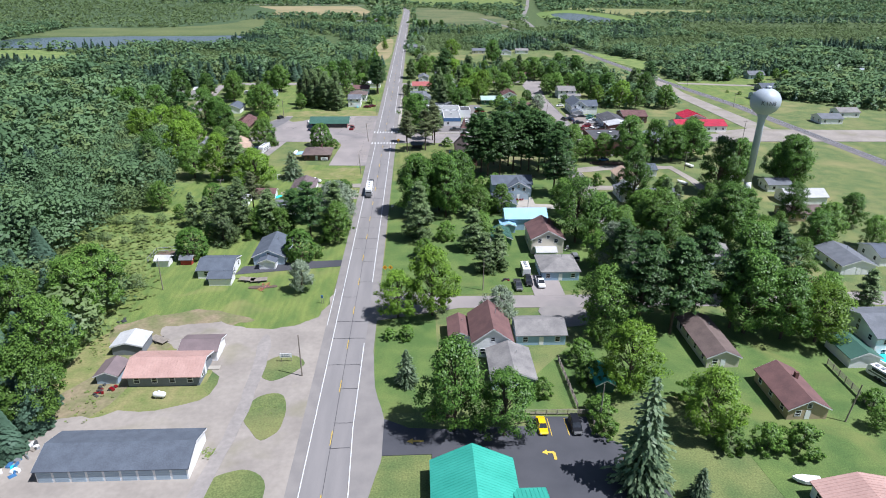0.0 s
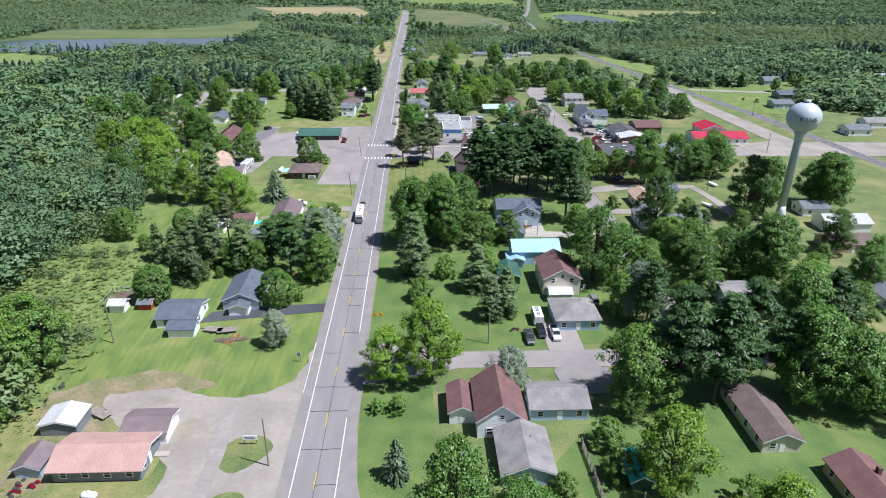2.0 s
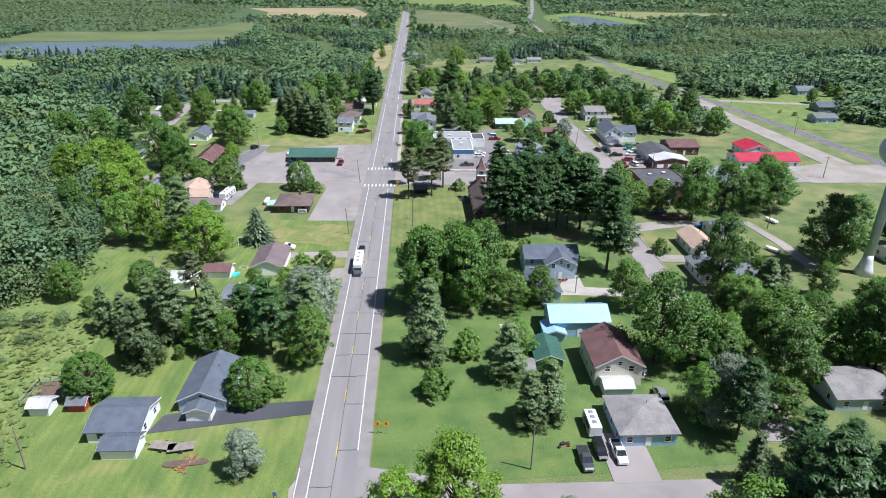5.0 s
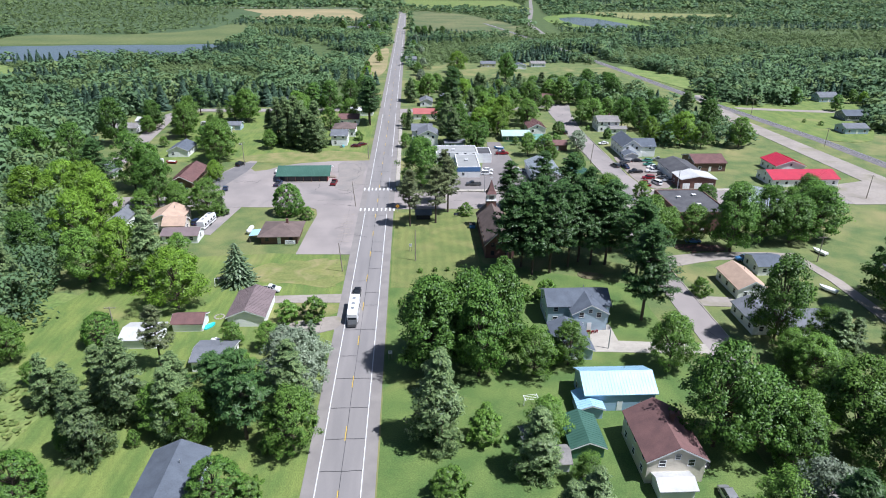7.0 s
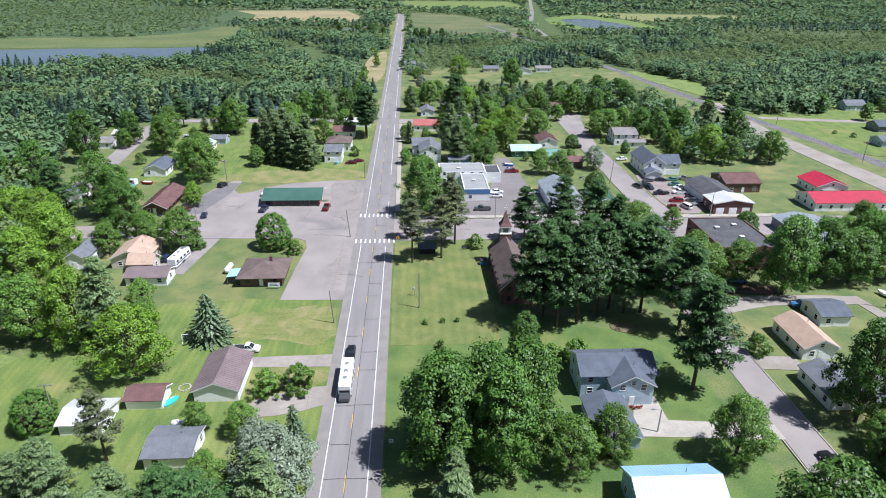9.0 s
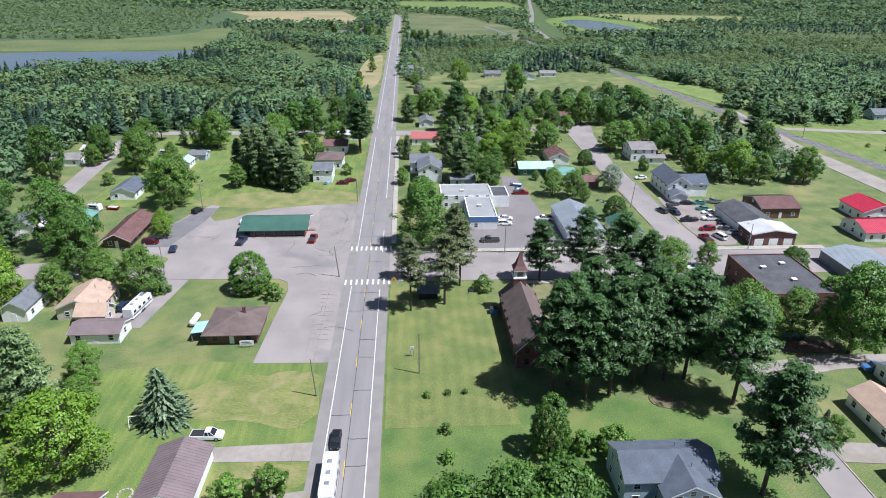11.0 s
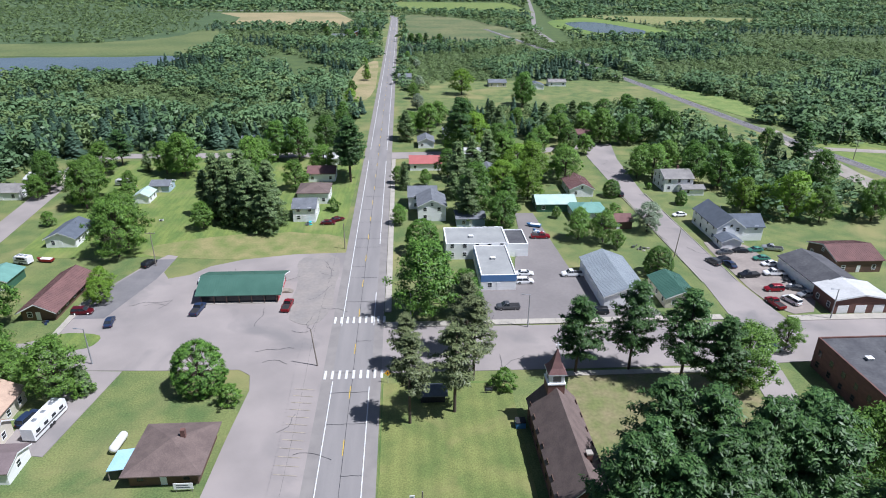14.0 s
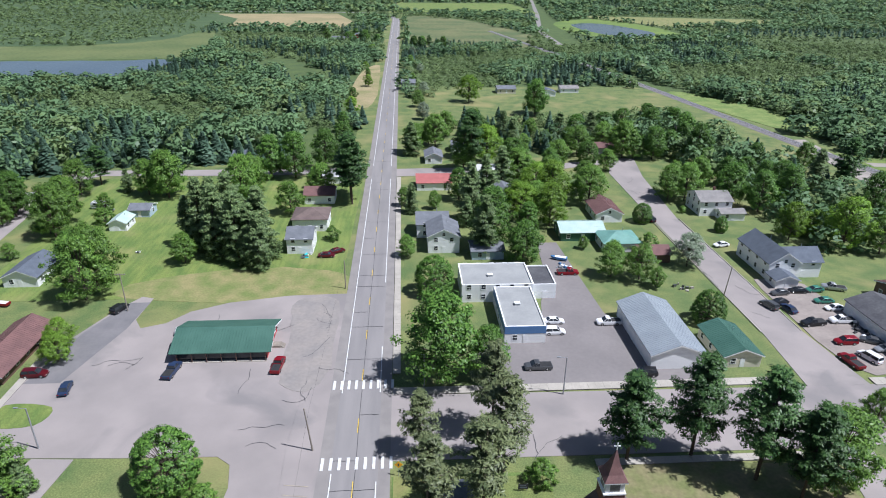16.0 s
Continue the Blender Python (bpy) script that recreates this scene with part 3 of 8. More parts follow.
for _ in range(46):
    x, y = rng.choice(((rng.uniform(-64, -10), rng.uniform(297, 346)), (rng.uniform(8, 84), rng.uniform(295, 309)), (rng.uniform(90, 97), rng.uniform(320, 440)), (rng.uniform(77, 82), rng.uniform(180, 260)), (rng.uniform(-16, -8), rng.uniform(264, 350))))
    a = rng.uniform(0, math.tau)
    for _ in range(rng.randint(4, 9)):
        nx, ny = x + 1.2 * math.cos(a), y + 1.2 * math.sin(a)
        px, py = 0.04 * math.sin(a), -0.04 * math.cos(a)
        poly(bm, [(x - px, y - py, 0.166), (nx - px, ny - py, 0.166), (nx + px, ny + py, 0.166), (x + px, y + py, 0.166)])
        x, y, a = nx, ny, a + rng.uniform(-0.6, 0.6)
tagged(mesh_ob("crack_seal", bm, SEAL), "dark sealed cracks in old asphalt", "crack sealant", kind="stuff")

# pavements and kerbs
for pts, lab in ((rect(6.0, 318, 7.6, 447), "narrow concrete pavement beside the highway"), (rect(6, 311, 86, 313.2), "concrete pavement along the street"), (rect(40, 290.6, 76, 292.2), "concrete pavement beside the church"), (rect(102, 309.6, 135, 312), "concrete pavement along the street"), (rect(-67.5, 306, -66, 334), "concrete path beside the long building")):
    (xa, ya), (xb, yb) = pts[0], pts[2]
    walkway = tagged(mesh_ob("pavement", box_bm(xa, ya, -0.2, xb, yb, 0.2), SHOULDER), lab, "pavement", kind="structure")
    lengthwise = xb - xa > yb - ya
    count = int(max(xb - xa, yb - ya) / 1.6)
    piece = max(xb - xa, yb - ya) / count
    bm = box_bm(0.015, 0.015, -0.1, (piece if lengthwise else xb - xa) - 0.015, (yb - ya if lengthwise else piece) - 0.015, 0.0)
    slab_mesh = bpy.data.meshes.new("slab")
    bm.to_mesh(slab_mesh)
    bm.free()
    slab_mesh.materials.append(CONCRETE)
    for k in range(count):
        sl = new("slab", slab_mesh)
        sl.parent = walkway
        sl.location = (xa + (k * piece if lengthwise else 0), ya + (0 if lengthwise else k * piece), 0.235 + 0.008 * math.sin(k * 2.7))
for a in ((-6.6, 60, -6.45, 60.2), (83.6, 150, 83.8, 246), (76.2, 150, 76.4, 203), (98.8, 330, 99.0, 400), (89.2, 330, 89.4, 400)):
    tagged(mesh_ob("kerb", box_bm(a[0], a[1], -0.2, a[2], a[3], 0.24), CONCRETE), "low concrete kerb", "kerb", kind="structure")
TAN_LINE = mat("worn_tan_paint", (0.46, 0.39, 0.28), (0.33, 0.29, 0.23), 1.2, 8, 0.8, fine_amount=0.2)
for k in range(12):
    y = 266.4 + 2.05 * k
    bm = bmesh.new()
    poly(bm, [(-10.8, y, 0.168), (-6.95, y - 0.55, 0.168), (-6.95, y - 0.45, 0.168), (-10.8, y + 0.1, 0.168)])
    tagged(mesh_ob("parking_line", bm, TAN_LINE), "faded tan parking line", "road marking", "parking lines", kind="structure")
for x in (39.9, 43.1):
    tagged(mesh_ob("parking_line", box_bm(x, 88.5, 0.03, x + 0.12, 93.2, 0.172), YELLOW_LINE), "yellow parking line", "road marking", kind="structure")
for y in (79.5, 82.4):
    tagged(mesh_ob("parking_line", box_bm(51.2, y, 0.03, 56, y + 0.12, 0.172), YELLOW_LINE), "yellow parking line", "road marking", kind="structure")
for (x, y, a, bent) in ((15.3, 87.9, 90, False), (38.6, 83.7, 0, True)):
    bm = bmesh.new()
    poly(bm, [(-0.25, -1.3, 0), (0.25, -1.3, 0), (0.25, 0.6, 0), (-0.25, 0.6, 0)])
    poly(bm, [(-0.7, 0.604, 0), (0.7, 0.604, 0), (0, 1.7, 0)])
    if bent:
        bm.free()
        bm = bmesh.new()
        poly(bm, [(0.6, -1.2, 0), (1.1, -1.2, 0), (1.1, 0.5, 0), (0.6, 0.2, 0)])
        poly(bm, [(0.6, 0.2, 0), (1.1, 0.5, 0), (0.7, 0.9, 0), (-0.3, 0.9, 0), (-0.3, 0.4, 0), (0.4, 0.4, 0)])
        poly(bm, [(-0.304, 0.0, 0), (-0.304, 1.3, 0), (-1.3, 0.65, 0)])
    ob = mesh_ob("arrow_marking", bm, YELLOW_LINE)
    ob.matrix_basis = pose(x, y, 0.168, 0, 0, a)
    tagged(ob, "yellow painted arrow on black asphalt", "road marking", kind="structure")

# railway
rail_line = [(225, 200), (221, 256), (217.5, 306), (212, 383), (195, 491), (182, 610), (172, 690), (150, 850), (120, 1050)]
bm = bmesh.new()
for (ax, ay), (bx, by) in zip(rail_line, rail_line[1:]):
    for o0, o1, z in ((-2.6, 2.6, 0.25),):
        poly(bm, [(ax + o0, ay, z), (ax + o1, ay, z), (bx + o1, by, z), (bx + o0, by, z)])
        poly(bm, [(ax + o0 - 1, ay, 0), (ax + o0, ay, z), (bx + o0, by, z), (bx + o0 - 1, by, 0)])
        poly(bm, [(ax + o1, ay, z), (ax + o1 + 1, ay, 0), (bx + o1 + 1, by, 0), (bx + o1, by, z)])
railway = tagged(mesh_ob("railway", bm, BALLAST), "single railway track on grey ballast", "railway", kind="structure")
for off in (-0.75, 0.75, 1.9):
    bm = bmesh.new()
    for (ax, ay), (bx, by) in zip(rail_line, rail_line[1:]):
        poly(bm, [(ax + off - 0.12, ay, 0.4), (ax + off + 0.12, ay, 0.4), (bx + off + 0.12, by, 0.4), (bx + off - 0.12, by, 0.4)])
    part("rail", bm, STEEL, railway)

# far country
patch("pond", smooth([(-330, 650), (-262, 660), (-255, 700), (-206, 690), (-186, 735), (-186, 780), (-243, 772), (-330, 765), (-420, 740), (-420, 670)], 4, 6), 0.03, WATER, "still blue pond among reeds", "pond")
patch("pond", smooth([(250, 1150), (300, 1170), (330, 1040), (300, 985), (258, 1010)], 4, 5), 0.05, WATER, "far pale pond", "pond")
patch("pond_margin", smooth([(225, 1160), (310, 1260), (360, 1120), (350, 990), (300, 960), (235, 1000)], 4, 5), 0.03, ALGAE, "bright green marsh margin", "marsh")
patch("hay_field", [(-270, 1120), (-70, 1090), (-60, 1180), (-100, 1350), (-290, 1330)], 0.03, WHEAT, "tan mown hay field", "field")
patch("reed_bed", smooth([(-330, 775), (-190, 790), (-170, 830), (-210, 1000), (-235, 1000), (-300, 880), (-420, 860), (-430, 775)], 4, 5), 0.025, mat("reeds", (0.135, 0.16, 0.055), (0.09, 0.125, 0.04), 0.02, 0.3, 0.95, 0.4, fine_amount=0.2), "yellow-green reed bed", "marsh")
patch("far_meadow", smooth([(20, 880), (65, 900), (130, 870), (165, 1000), (100, 1230), (20, 1290)], 4, 5), 0.025, mat("tawny_meadow", (0.16, 0.165, 0.07), (0.085, 0.12, 0.045), 0.02, 0.2, 0.95, 0.4, fine_amount=0.25), "tawny wet meadow", "meadow")
patch("far_field", [(0, 1400), (250, 1380), (250, 1700), (0, 1700)], 0.03, LAWN, "far green field", "field")
patch("far_field", [(380, 1130), (620, 1180), (600, 1260), (300, 1330)], 0.03, DRY, "far pale field", "field")
patch("marsh_scrub", smooth([(-900, 880), (-330, 880), (-240, 1010), (-290, 1320), (-900, 1700)], 4, 8), 0.02, SCRUB, "low green marsh scrub", "marsh")
patch("roadside_sand", smooth([(-24, 590), (-9, 590), (-9, 735), (-17, 740), (-24, 690)], 4, 1), 0.03, mat("sandy_grass", (0.34, 0.27, 0.15), (0.2, 0.2, 0.08), 0.06, 1.0, 0.95), "sandy dry verge", "verge")
bm = bmesh.new()
far = [(176, 900), (186, 1056), (240, 1340), (333, 1884)]
for (ax, ay), (bx, by) in zip(far, far[1:]):
    poly(bm, [(ax - 3.5, ay, 0.06), (ax + 3.5, ay, 0.06), (bx + 3.5, by, 0.06), (bx - 3.5, by, 0.06)])
tagged(mesh_ob("far_road", bm, SHOULDER), "far straight gravel road", "road", kind="structure")


# ---- buildings ----
def window(parent, x, y, z, w, h, side, frame_mat=None):
    """A framed window lying on a wall; side is n, s, e or w."""
    turn = {"s": 0, "e": 90, "n": 180, "w": 270}[side]
    m = pose(x, y, z, 0, 0, turn)
    bm = bmesh.new()
    for a in ((-w / 2 - 0.1, -0.06, -0.1, w / 2 + 0.1, 0.02, 0), (-w / 2 - 0.1, -0.06, h, w / 2 + 0.1, 0.02, h + 0.1), (-w / 2 - 0.1, -0.06, 0, -w / 2, 0.02, h), (w / 2, -0.06, 0, w / 2 + 0.1, 0.02, h), (-w / 2, -0.05, h / 2 - 0.03, w / 2, 0.01, h / 2 + 0.03)):
        box(bm, *a)
    fr = part("window", bm, frame_mat or TRIM, parent)
    fr.matrix_basis = m
    part("pane", box_bm(-w / 2, -0.02, 0, w / 2, 0.02, h), GLASS, fr)


def house(x0, y0, x1, y1, h, rise, ridge, wall, roof, label, category="house", name="house", kind="gable", win="auto", over=0.4, seams=False, turn=0.0, chimney=False, garage="", door="s", doorcol=None, trim=None, sash=None):
    """A building on its rectangle: walls with gables, roof, windows, doors, chimney. ridge: along x or y."""
    w, d = x1 - x0, y1 - y0
    home = empty(name, pose((x0 + x1) / 2, (y0 + y1) / 2, 0, 0, 0, turn), label, category)
    a, b = w / 2, d / 2
    bm = bmesh.new()
    if kind == "gable":
        if ridge == "y":
            prof = [(-a, 0), (a, 0), (a, h), (0, h + rise), (-a, h)]
            f = [bm.verts.new((p, -b, q)) for p, q in prof]
            k = [bm.verts.new((p, b, q)) for p, q in prof]
        else:
            prof = [(-b, 0), (b, 0), (b, h), (0, h + rise), (-b, h)]
            f = [bm.verts.new((a, p, q)) for p, q in prof]
            k = [bm.verts.new((-a, p, q)) for p, q in prof]
        bm.faces.new(f)
        bm.faces.new(k[::-1])
        for i in range(5):
            j = (i + 1) % 5
            bm.faces.new((f[j], f[i], k[i], k[j]))
    else:
        box(bm, -a, -b, 0, a, b, h)
    part("wall", bm, wall, home)
    th = 0.16
    bm = bmesh.new()
    if kind == "gable":
        s = b if ridge == "x" else a
        e = (a if ridge == "x" else b) + over
        run, drop = s + over, rise * over / s
        for sg in (-1, 1):
            q = [(0, h + rise), (sg * run, h - drop)]
            pts = []
            for along in (-e, e):
                for (p, z) in q:
                    for dz in (0.02, 0.02 + th):
                        pts.append((along, p, z + dz) if ridge == "x" else (p, along, z + dz))
            v = [bm.verts.new(p) for p in pts]
            for fc in ((0, 1, 3, 2), (4, 6, 7, 5), (0, 4, 5, 1), (2, 3, 7, 6), (1, 5, 7, 3), (0, 2, 6, 4)):
                bm.faces.new([v[i] for i in fc])
    elif kind == "hip":
        o = over
        r = max(0.0, abs(a - b))
        base = [(-a - o, -b - o), (a + o, -b - o), (a + o, b + o), (-a - o, b + o)]
        lo = [bm.verts.new((p, q, h - 0.1)) for p, q in base]
        md = [bm.verts.new((p, q, h + 0.08)) for p, q in base]
        tp = [bm.verts.new(p) for p in (((-r, 0, h + rise), (r, 0, h + rise)) if a >= b else ((0, -r, h + rise), (0, r, h + rise)))]
        bm.faces.new(lo[::-1])
        for i in range(4):
            bm.faces.new((lo[i], lo[(i + 1) % 4], md[(i + 1) % 4], md[i]))
        if a >= b:
            fs = ((md[0], md[1], tp[1], tp[0]), (md[1], md[2], tp[1]), (md[2], md[3], tp[0], tp[1]), (md[3], md[0], tp[0]))
        else:
            fs = ((md[0], md[1], tp[0]), (md[1], md[2], tp[1], tp[0]), (md[2], md[3], tp[1]), (md[3], md[0], tp[0], tp[1]))
        for fc in fs:
            bm.faces.new(fc)
    else:
        box(bm, -a + 0.3, -b + 0.3, h, a - 0.3, b - 0.3, h + 0.12)
    bmesh.ops.recalc_face_normals(bm, faces=bm.faces)
    rf = part("roof", bm, roof, home)
    if kind == "flat":
        bm = bmesh.new()
        for q in ((-a, -b, h, a, -b + 0.3, h + 0.4), (-a, b - 0.3, h, a, b, h + 0.4), (-a, -b + 0.3, h, -a + 0.3, b - 0.3, h + 0.4), (a - 0.3, -b + 0.3, h, a, b - 0.3, h + 0.4)):
            box(bm, *q)
        part("parapet", bm, trim or wall, home)
    if seams and kind == "gable":
        bm = bmesh.new()
        s = b if ridge == "x" else a
        e = (a if ridge == "x" else b) + over
        run, drop = s + over, rise * over / s
        n = int(2 * e / 0.6)
        for i in range(n + 1):
            u = -e + 2 * e * i / n
            for sg in (-1, 1):
                zt, zb = h + rise + th, h - drop + th
                pts = [(u - 0.03, 0, zt), (u + 0.03, 0, zt), (u + 0.03, sg * run, zb), (u - 0.03, sg * run, zb)]
                up = [(p, q, z + 0.07) for p, q, z in pts]
                if ridge == "y":
                    pts, up = [(q, p, z) for p, q, z in pts], [(q, p, z) for p, q, z in up]
                lo, hi = [bm.verts.new(p) for p in pts], [bm.verts.new(p) for p in up]
                bm.faces.new(hi)
                for k in range(4):
                    bm.faces.new((lo[k], lo[(k + 1) % 4], hi[(k + 1) % 4], hi[k]))
        bmesh.ops.recalc_face_normals(bm, faces=bm.faces)
        tagged(part("roof_seam", bm, roof, rf), kind="stuff")
    if kind == "gable" and over > 0.2:
        s = b if ridge == "x" else a
        e = (a if ridge == "x" else b) + over
        run, drop = s + over, rise * over / s
        for al in (-e - 0.04, e):
            bm = bmesh.new()
            for sg in (-1, 1):
                q = [(0, h + rise - 0.12), (0, h + rise + th), (sg * run, h - drop + th), (sg * run, h - drop - 0.12)]
                for aa, flip in ((al, False), (al + 0.04, True)):
                    pts = [(aa, p, z) if ridge == "x" else (p, aa, z) for p, z in q]
                    poly(bm, pts)
            part("fascia", bm, trim or TRIM, home)
    storeys = 2 if h > 4.2 else 1
    if win == "auto":
        for side, half, off in (("s", a, b), ("e", b, a), ("w", b, a), ("n", a, b)):
            if side in garage:
                continue
            n = max(1, int(half * 2 / 3.4))
            for st in range(storeys):
                for i in range(n):
                    u = -half + (i + 0.5) * half * 2 / n
                    if side == door and st == 0 and i == n // 2:
                        continue
                    z = 0.95 + st * 2.6
                    x, y = {"s": (u, -off), "n": (u, off), "e": (off, u), "w": (-off, u)}[side]
                    window(home, x, y, z, 1.0, 1.2, side, sash)
            if kind == "gable" and rise > 1.9 and ((ridge == "y") == (side in "sn")):
                x, y = {"s": (0, -off), "n": (0, off), "e": (off, 0), "w": (-off, 0)}[side]
                window(home, x, y, h + 0.1, 0.8, 0.9, side)
    if door and win != "none":
        u = 0.0
        x, y = {"s": (u, -b), "n": (u, b), "e": (a, u), "w": (-a, u)}[door]
        dr = part("door", box_bm(-0.5, -0.06, 0.1, 0.5, 0.02, 2.15), doorcol or TRIM, home)
        dr.matrix_basis = pose(x, y, 0, 0, 0, {"s": 0, "e": 90, "n": 180, "w": 270}[door])
        part("door_knob", box_bm(0.36, -0.1, 1.0, 0.42, -0.06, 1.06), STEEL, dr)
    for side in garage:
        half = a if side in "sn" else b
        off = b if side in "sn" else a
        n = max(1, int(half * 2 / 4.2)) if half > 4 else 1
        for i in range(n):
            u = -half + (i + 0.5) * half * 2 / n
            x, y = {"s": (u, -off), "n": (u, off), "e": (off, u), "w": (-off, u)}[side]
            bm = bmesh.new()
            for k in range(4):
                box(bm, -1.35, -0.05, 0.05 + k * 0.55, 1.35, 0.02, 0.05 + k * 0.55 + 0.52)
            g = part("garage_door", bm, TRIM, home)
            g.matrix_basis = pose(x, y, 0, 0, 0, {"s": 0, "e": 90, "n": 180, "w": 270}[side])
    if chimney:
        bm = box_bm(-0.35, -0.35, h - 0.3, 0.35, 0.35, h + rise + 0.9)
        ch = part("chimney", bm, BRICK, home)
        ch.location = (a * 0.3, b * 0.2, 0)
    elif kind != "flat" and category == "house":
        bm = bmesh.new()
        tube(bm, (a * 0.3, b * 0.3, h + 0.2), (a * 0.3, b * 0.3, h + rise + 0.35), 0.08, 0.08)
        part("vent_pipe", bm, STEEL, home)
    return home


# west of the highway
storage = house(-46.8, 80.2, -22.3, 89.5, 2.5, 1.5, "x", WHITE, R_SLATE, "long white storage garage with blue-grey roof and many doors", "garage", "storage_garage", win="none", over=0.35, garage="")
for k in range(9):
    bm = bmesh.new()
    for j in range(4):
        box(bm, -1.15, -0.05, 0.05 + j * 0.52, 1.15, 0.02, 0.05 + j * 0.52 + 0.49)
    gd = part("garage_door", bm, GREYBLUE, storage)
    gd.location = (-10.9 + k * 2.72, -4.65, 0)
house(-42.5, 105.7, -28.4, 114, 2.7, 1.4, "x", GREYWALL, R_PINK, "low grey block shop with faded red metal roof", "shop", "shop", over=0.7, seams=True, door="e")
house(-35, 114.3, -27.3, 120.5, 2.6, 0.9, "x", WHITE, R_MAUVE, "white rear wing of the shop with brown roof", "shop", "shop_wing", over=0.4, door="e")
house(-50.5, 117, -44, 122.5, 2.3, 0.9, "y", GREYWALL, R_WHITE, "open carport with white metal roof", "carport", "carport", win="none", over=0.3)
house(-49.2, 106.8, -45, 112, 2.1, 0.9, "y", GREYBLUE, R_MAUVE, "small pale shed with purplish brown roof", "shed", "shed", win="none")
house(-43.5, 153.4, -34.4, 162.5, 2.5, 1.4, "x", WHITE, R_SLATE, "white house wing with slate blue roof", "house", "garage_house")
house(-39.4, 149.2, -33.6, 153.3, 2.2, 0.8, "x", WHITE, R_SLATE, "white lean-to porch room", "house", "porch_room", door="s", win="none")
house(-30.5, 161.5, -21.8, 174.5, 2.7, 2.0, "y", GREYBLUE, R_SLATE, "grey-blue single-storey house with slate blue roof", chimney=False)
house(-28.3, 158.6, -23.8, 161.4, 2.3, 0.9, "y", WHITE, R_SLATE, "small white front porch with slate roof", "house", "porch_room", win="none")
house(-57.5, 160.9, -54, 164, 2.1, 0.8, "x", WHITE, R_WHITE, "small white garden shed with gable roof", "shed", "shed", win="none")
house(-51.0, 162, -48, 164.3, 1.8, 0.7, "x", REDWALL, R_GREY, "tiny red garden shed on the lawn", "shed", "shed", win="none")
house(-30.3, 218, -22, 230, 2.7, 1.7, "y", WHITE, R_MAUVE, "white garage with mauve brown metal roof", "garage", "garage", win="none", garage="n", seams=True)
house(-42.2, 216.3, -35.6, 221, 2.2, 1.1, "x", WHITE, R_MAROON, "small white shed with maroon roof", "shed", "shed", win="none")
house(-51, 209.6, -43.6, 216.5, 2.3, 0.9, "x", WHITE, R_WHITE, "white shed with white metal roof", "shed", "shed", win="none", seams=True)
house(-33, 200.5, -25.4, 208, 2.6, 0.9, "x", WHITE, R_GREY, "small house with grey shingle roof among trees")
house(-32.9, 265.2, -22.2, 276, 2.6, 2.1, "y", BROWNWALL, R_BROWN, "brown timber cafe with hipped brown shingle roof", "cafe", "cafe", kind="hip", over=0.9, chimney=True, sash=BROWNWALL)
house(-70.2, 277, -60.5, 288, 3.0, 2.2, "y", CREAM, R_PEACH, "cream house with faded peach shingle roof")
house(-64.5, 274, -58, 279, 2.8, 1.8, "x", CREAM, R_PEACH, "cream side wing with faded peach roof", "house", "house_wing")
house(-62.3, 266.5, -51.9, 272.8, 2.5, 1.1, "x", WHITE, R_MAUVE, "white garage with pinkish brown roof", "garage", "garage", garage="n")
house(-82.3, 276.7, -76.6, 286, 3.4, 1.8, "y", WHITE, R_GREY, "small white house with grey roof")
tavern = house(-38.6, 324.6, -20.2, 335.6, 2.7, 1.9, "x", REDWALL, R_GREEN, "red tavern with wide green metal roof", "tavern", "tavern", over=1.1, door="e", seams=True, doorcol=TRIM)
house(-77.1, 318, -69.7, 337, 2.6, 1.9, "y", BROWNWALL, R_MAROON, "long brown building with maroon roof and open porch", "hall", "hall", over=0.9, door="s", seams=True)
house(-92.5, 359.5, -84, 372, 2.8, 1.9, "y", WHITE, R_SLATE, "white house with pale blue-grey roof")
house(-97, 333, -88.5, 341, 2.6, 1.3, "y", GREENWALL, R_SEA, "green shed with sea-green metal roof", "shed", "shed", win="none", garage="s")
house(-81.6, 396, -76.4, 403, 2.6, 1.3, "y", WHITE, R_MINT, "small white cottage with pale roof")
house(-80, 407.5, -73.5, 414, 2.5, 1.2, "x", GREYBLUE, R_GREY, "small grey cottage with grey roof")
house(-24.6, 377, -17.4, 386.5, 4.6, 1.8, "x", WHITE, R_GREY, "white two-storey house with grey roof and porch")
house(-25.6, 393.5, -15, 404, 4.0, 2.2, "y", WHITE, R_BROWN, "white house with hipped brown roof", kind="hip")
house(-25.4, 418, -15.2, 426.5, 3.2, 1.8, "x", WHITE, R_MAROON, "white house with dull red roof")
house(-22, 440, -9, 447.5, 2.8, 1.2, "x", WHITE, R_WHITE, "long white house under trees")
house(-134, 401, -122, 411, 2.8, 1.4, "x", WHITE, R_WORN, "white ranch house with grey roof")
house(-128, 416, -117, 425, 2.8, 1.2, "x", CREAM, R_WHITE, "long outbuilding with white roof", "outbuilding", "outbuilding")
house(-62, 470, -52, 477, 2.8, 1.3, "x", WHITE, R_SLATE, "white house at the wood edge")
house(-112, 330, -103, 338, 2.8, 1.4, "y", WHITE, R_GREY, "white house behind trees")

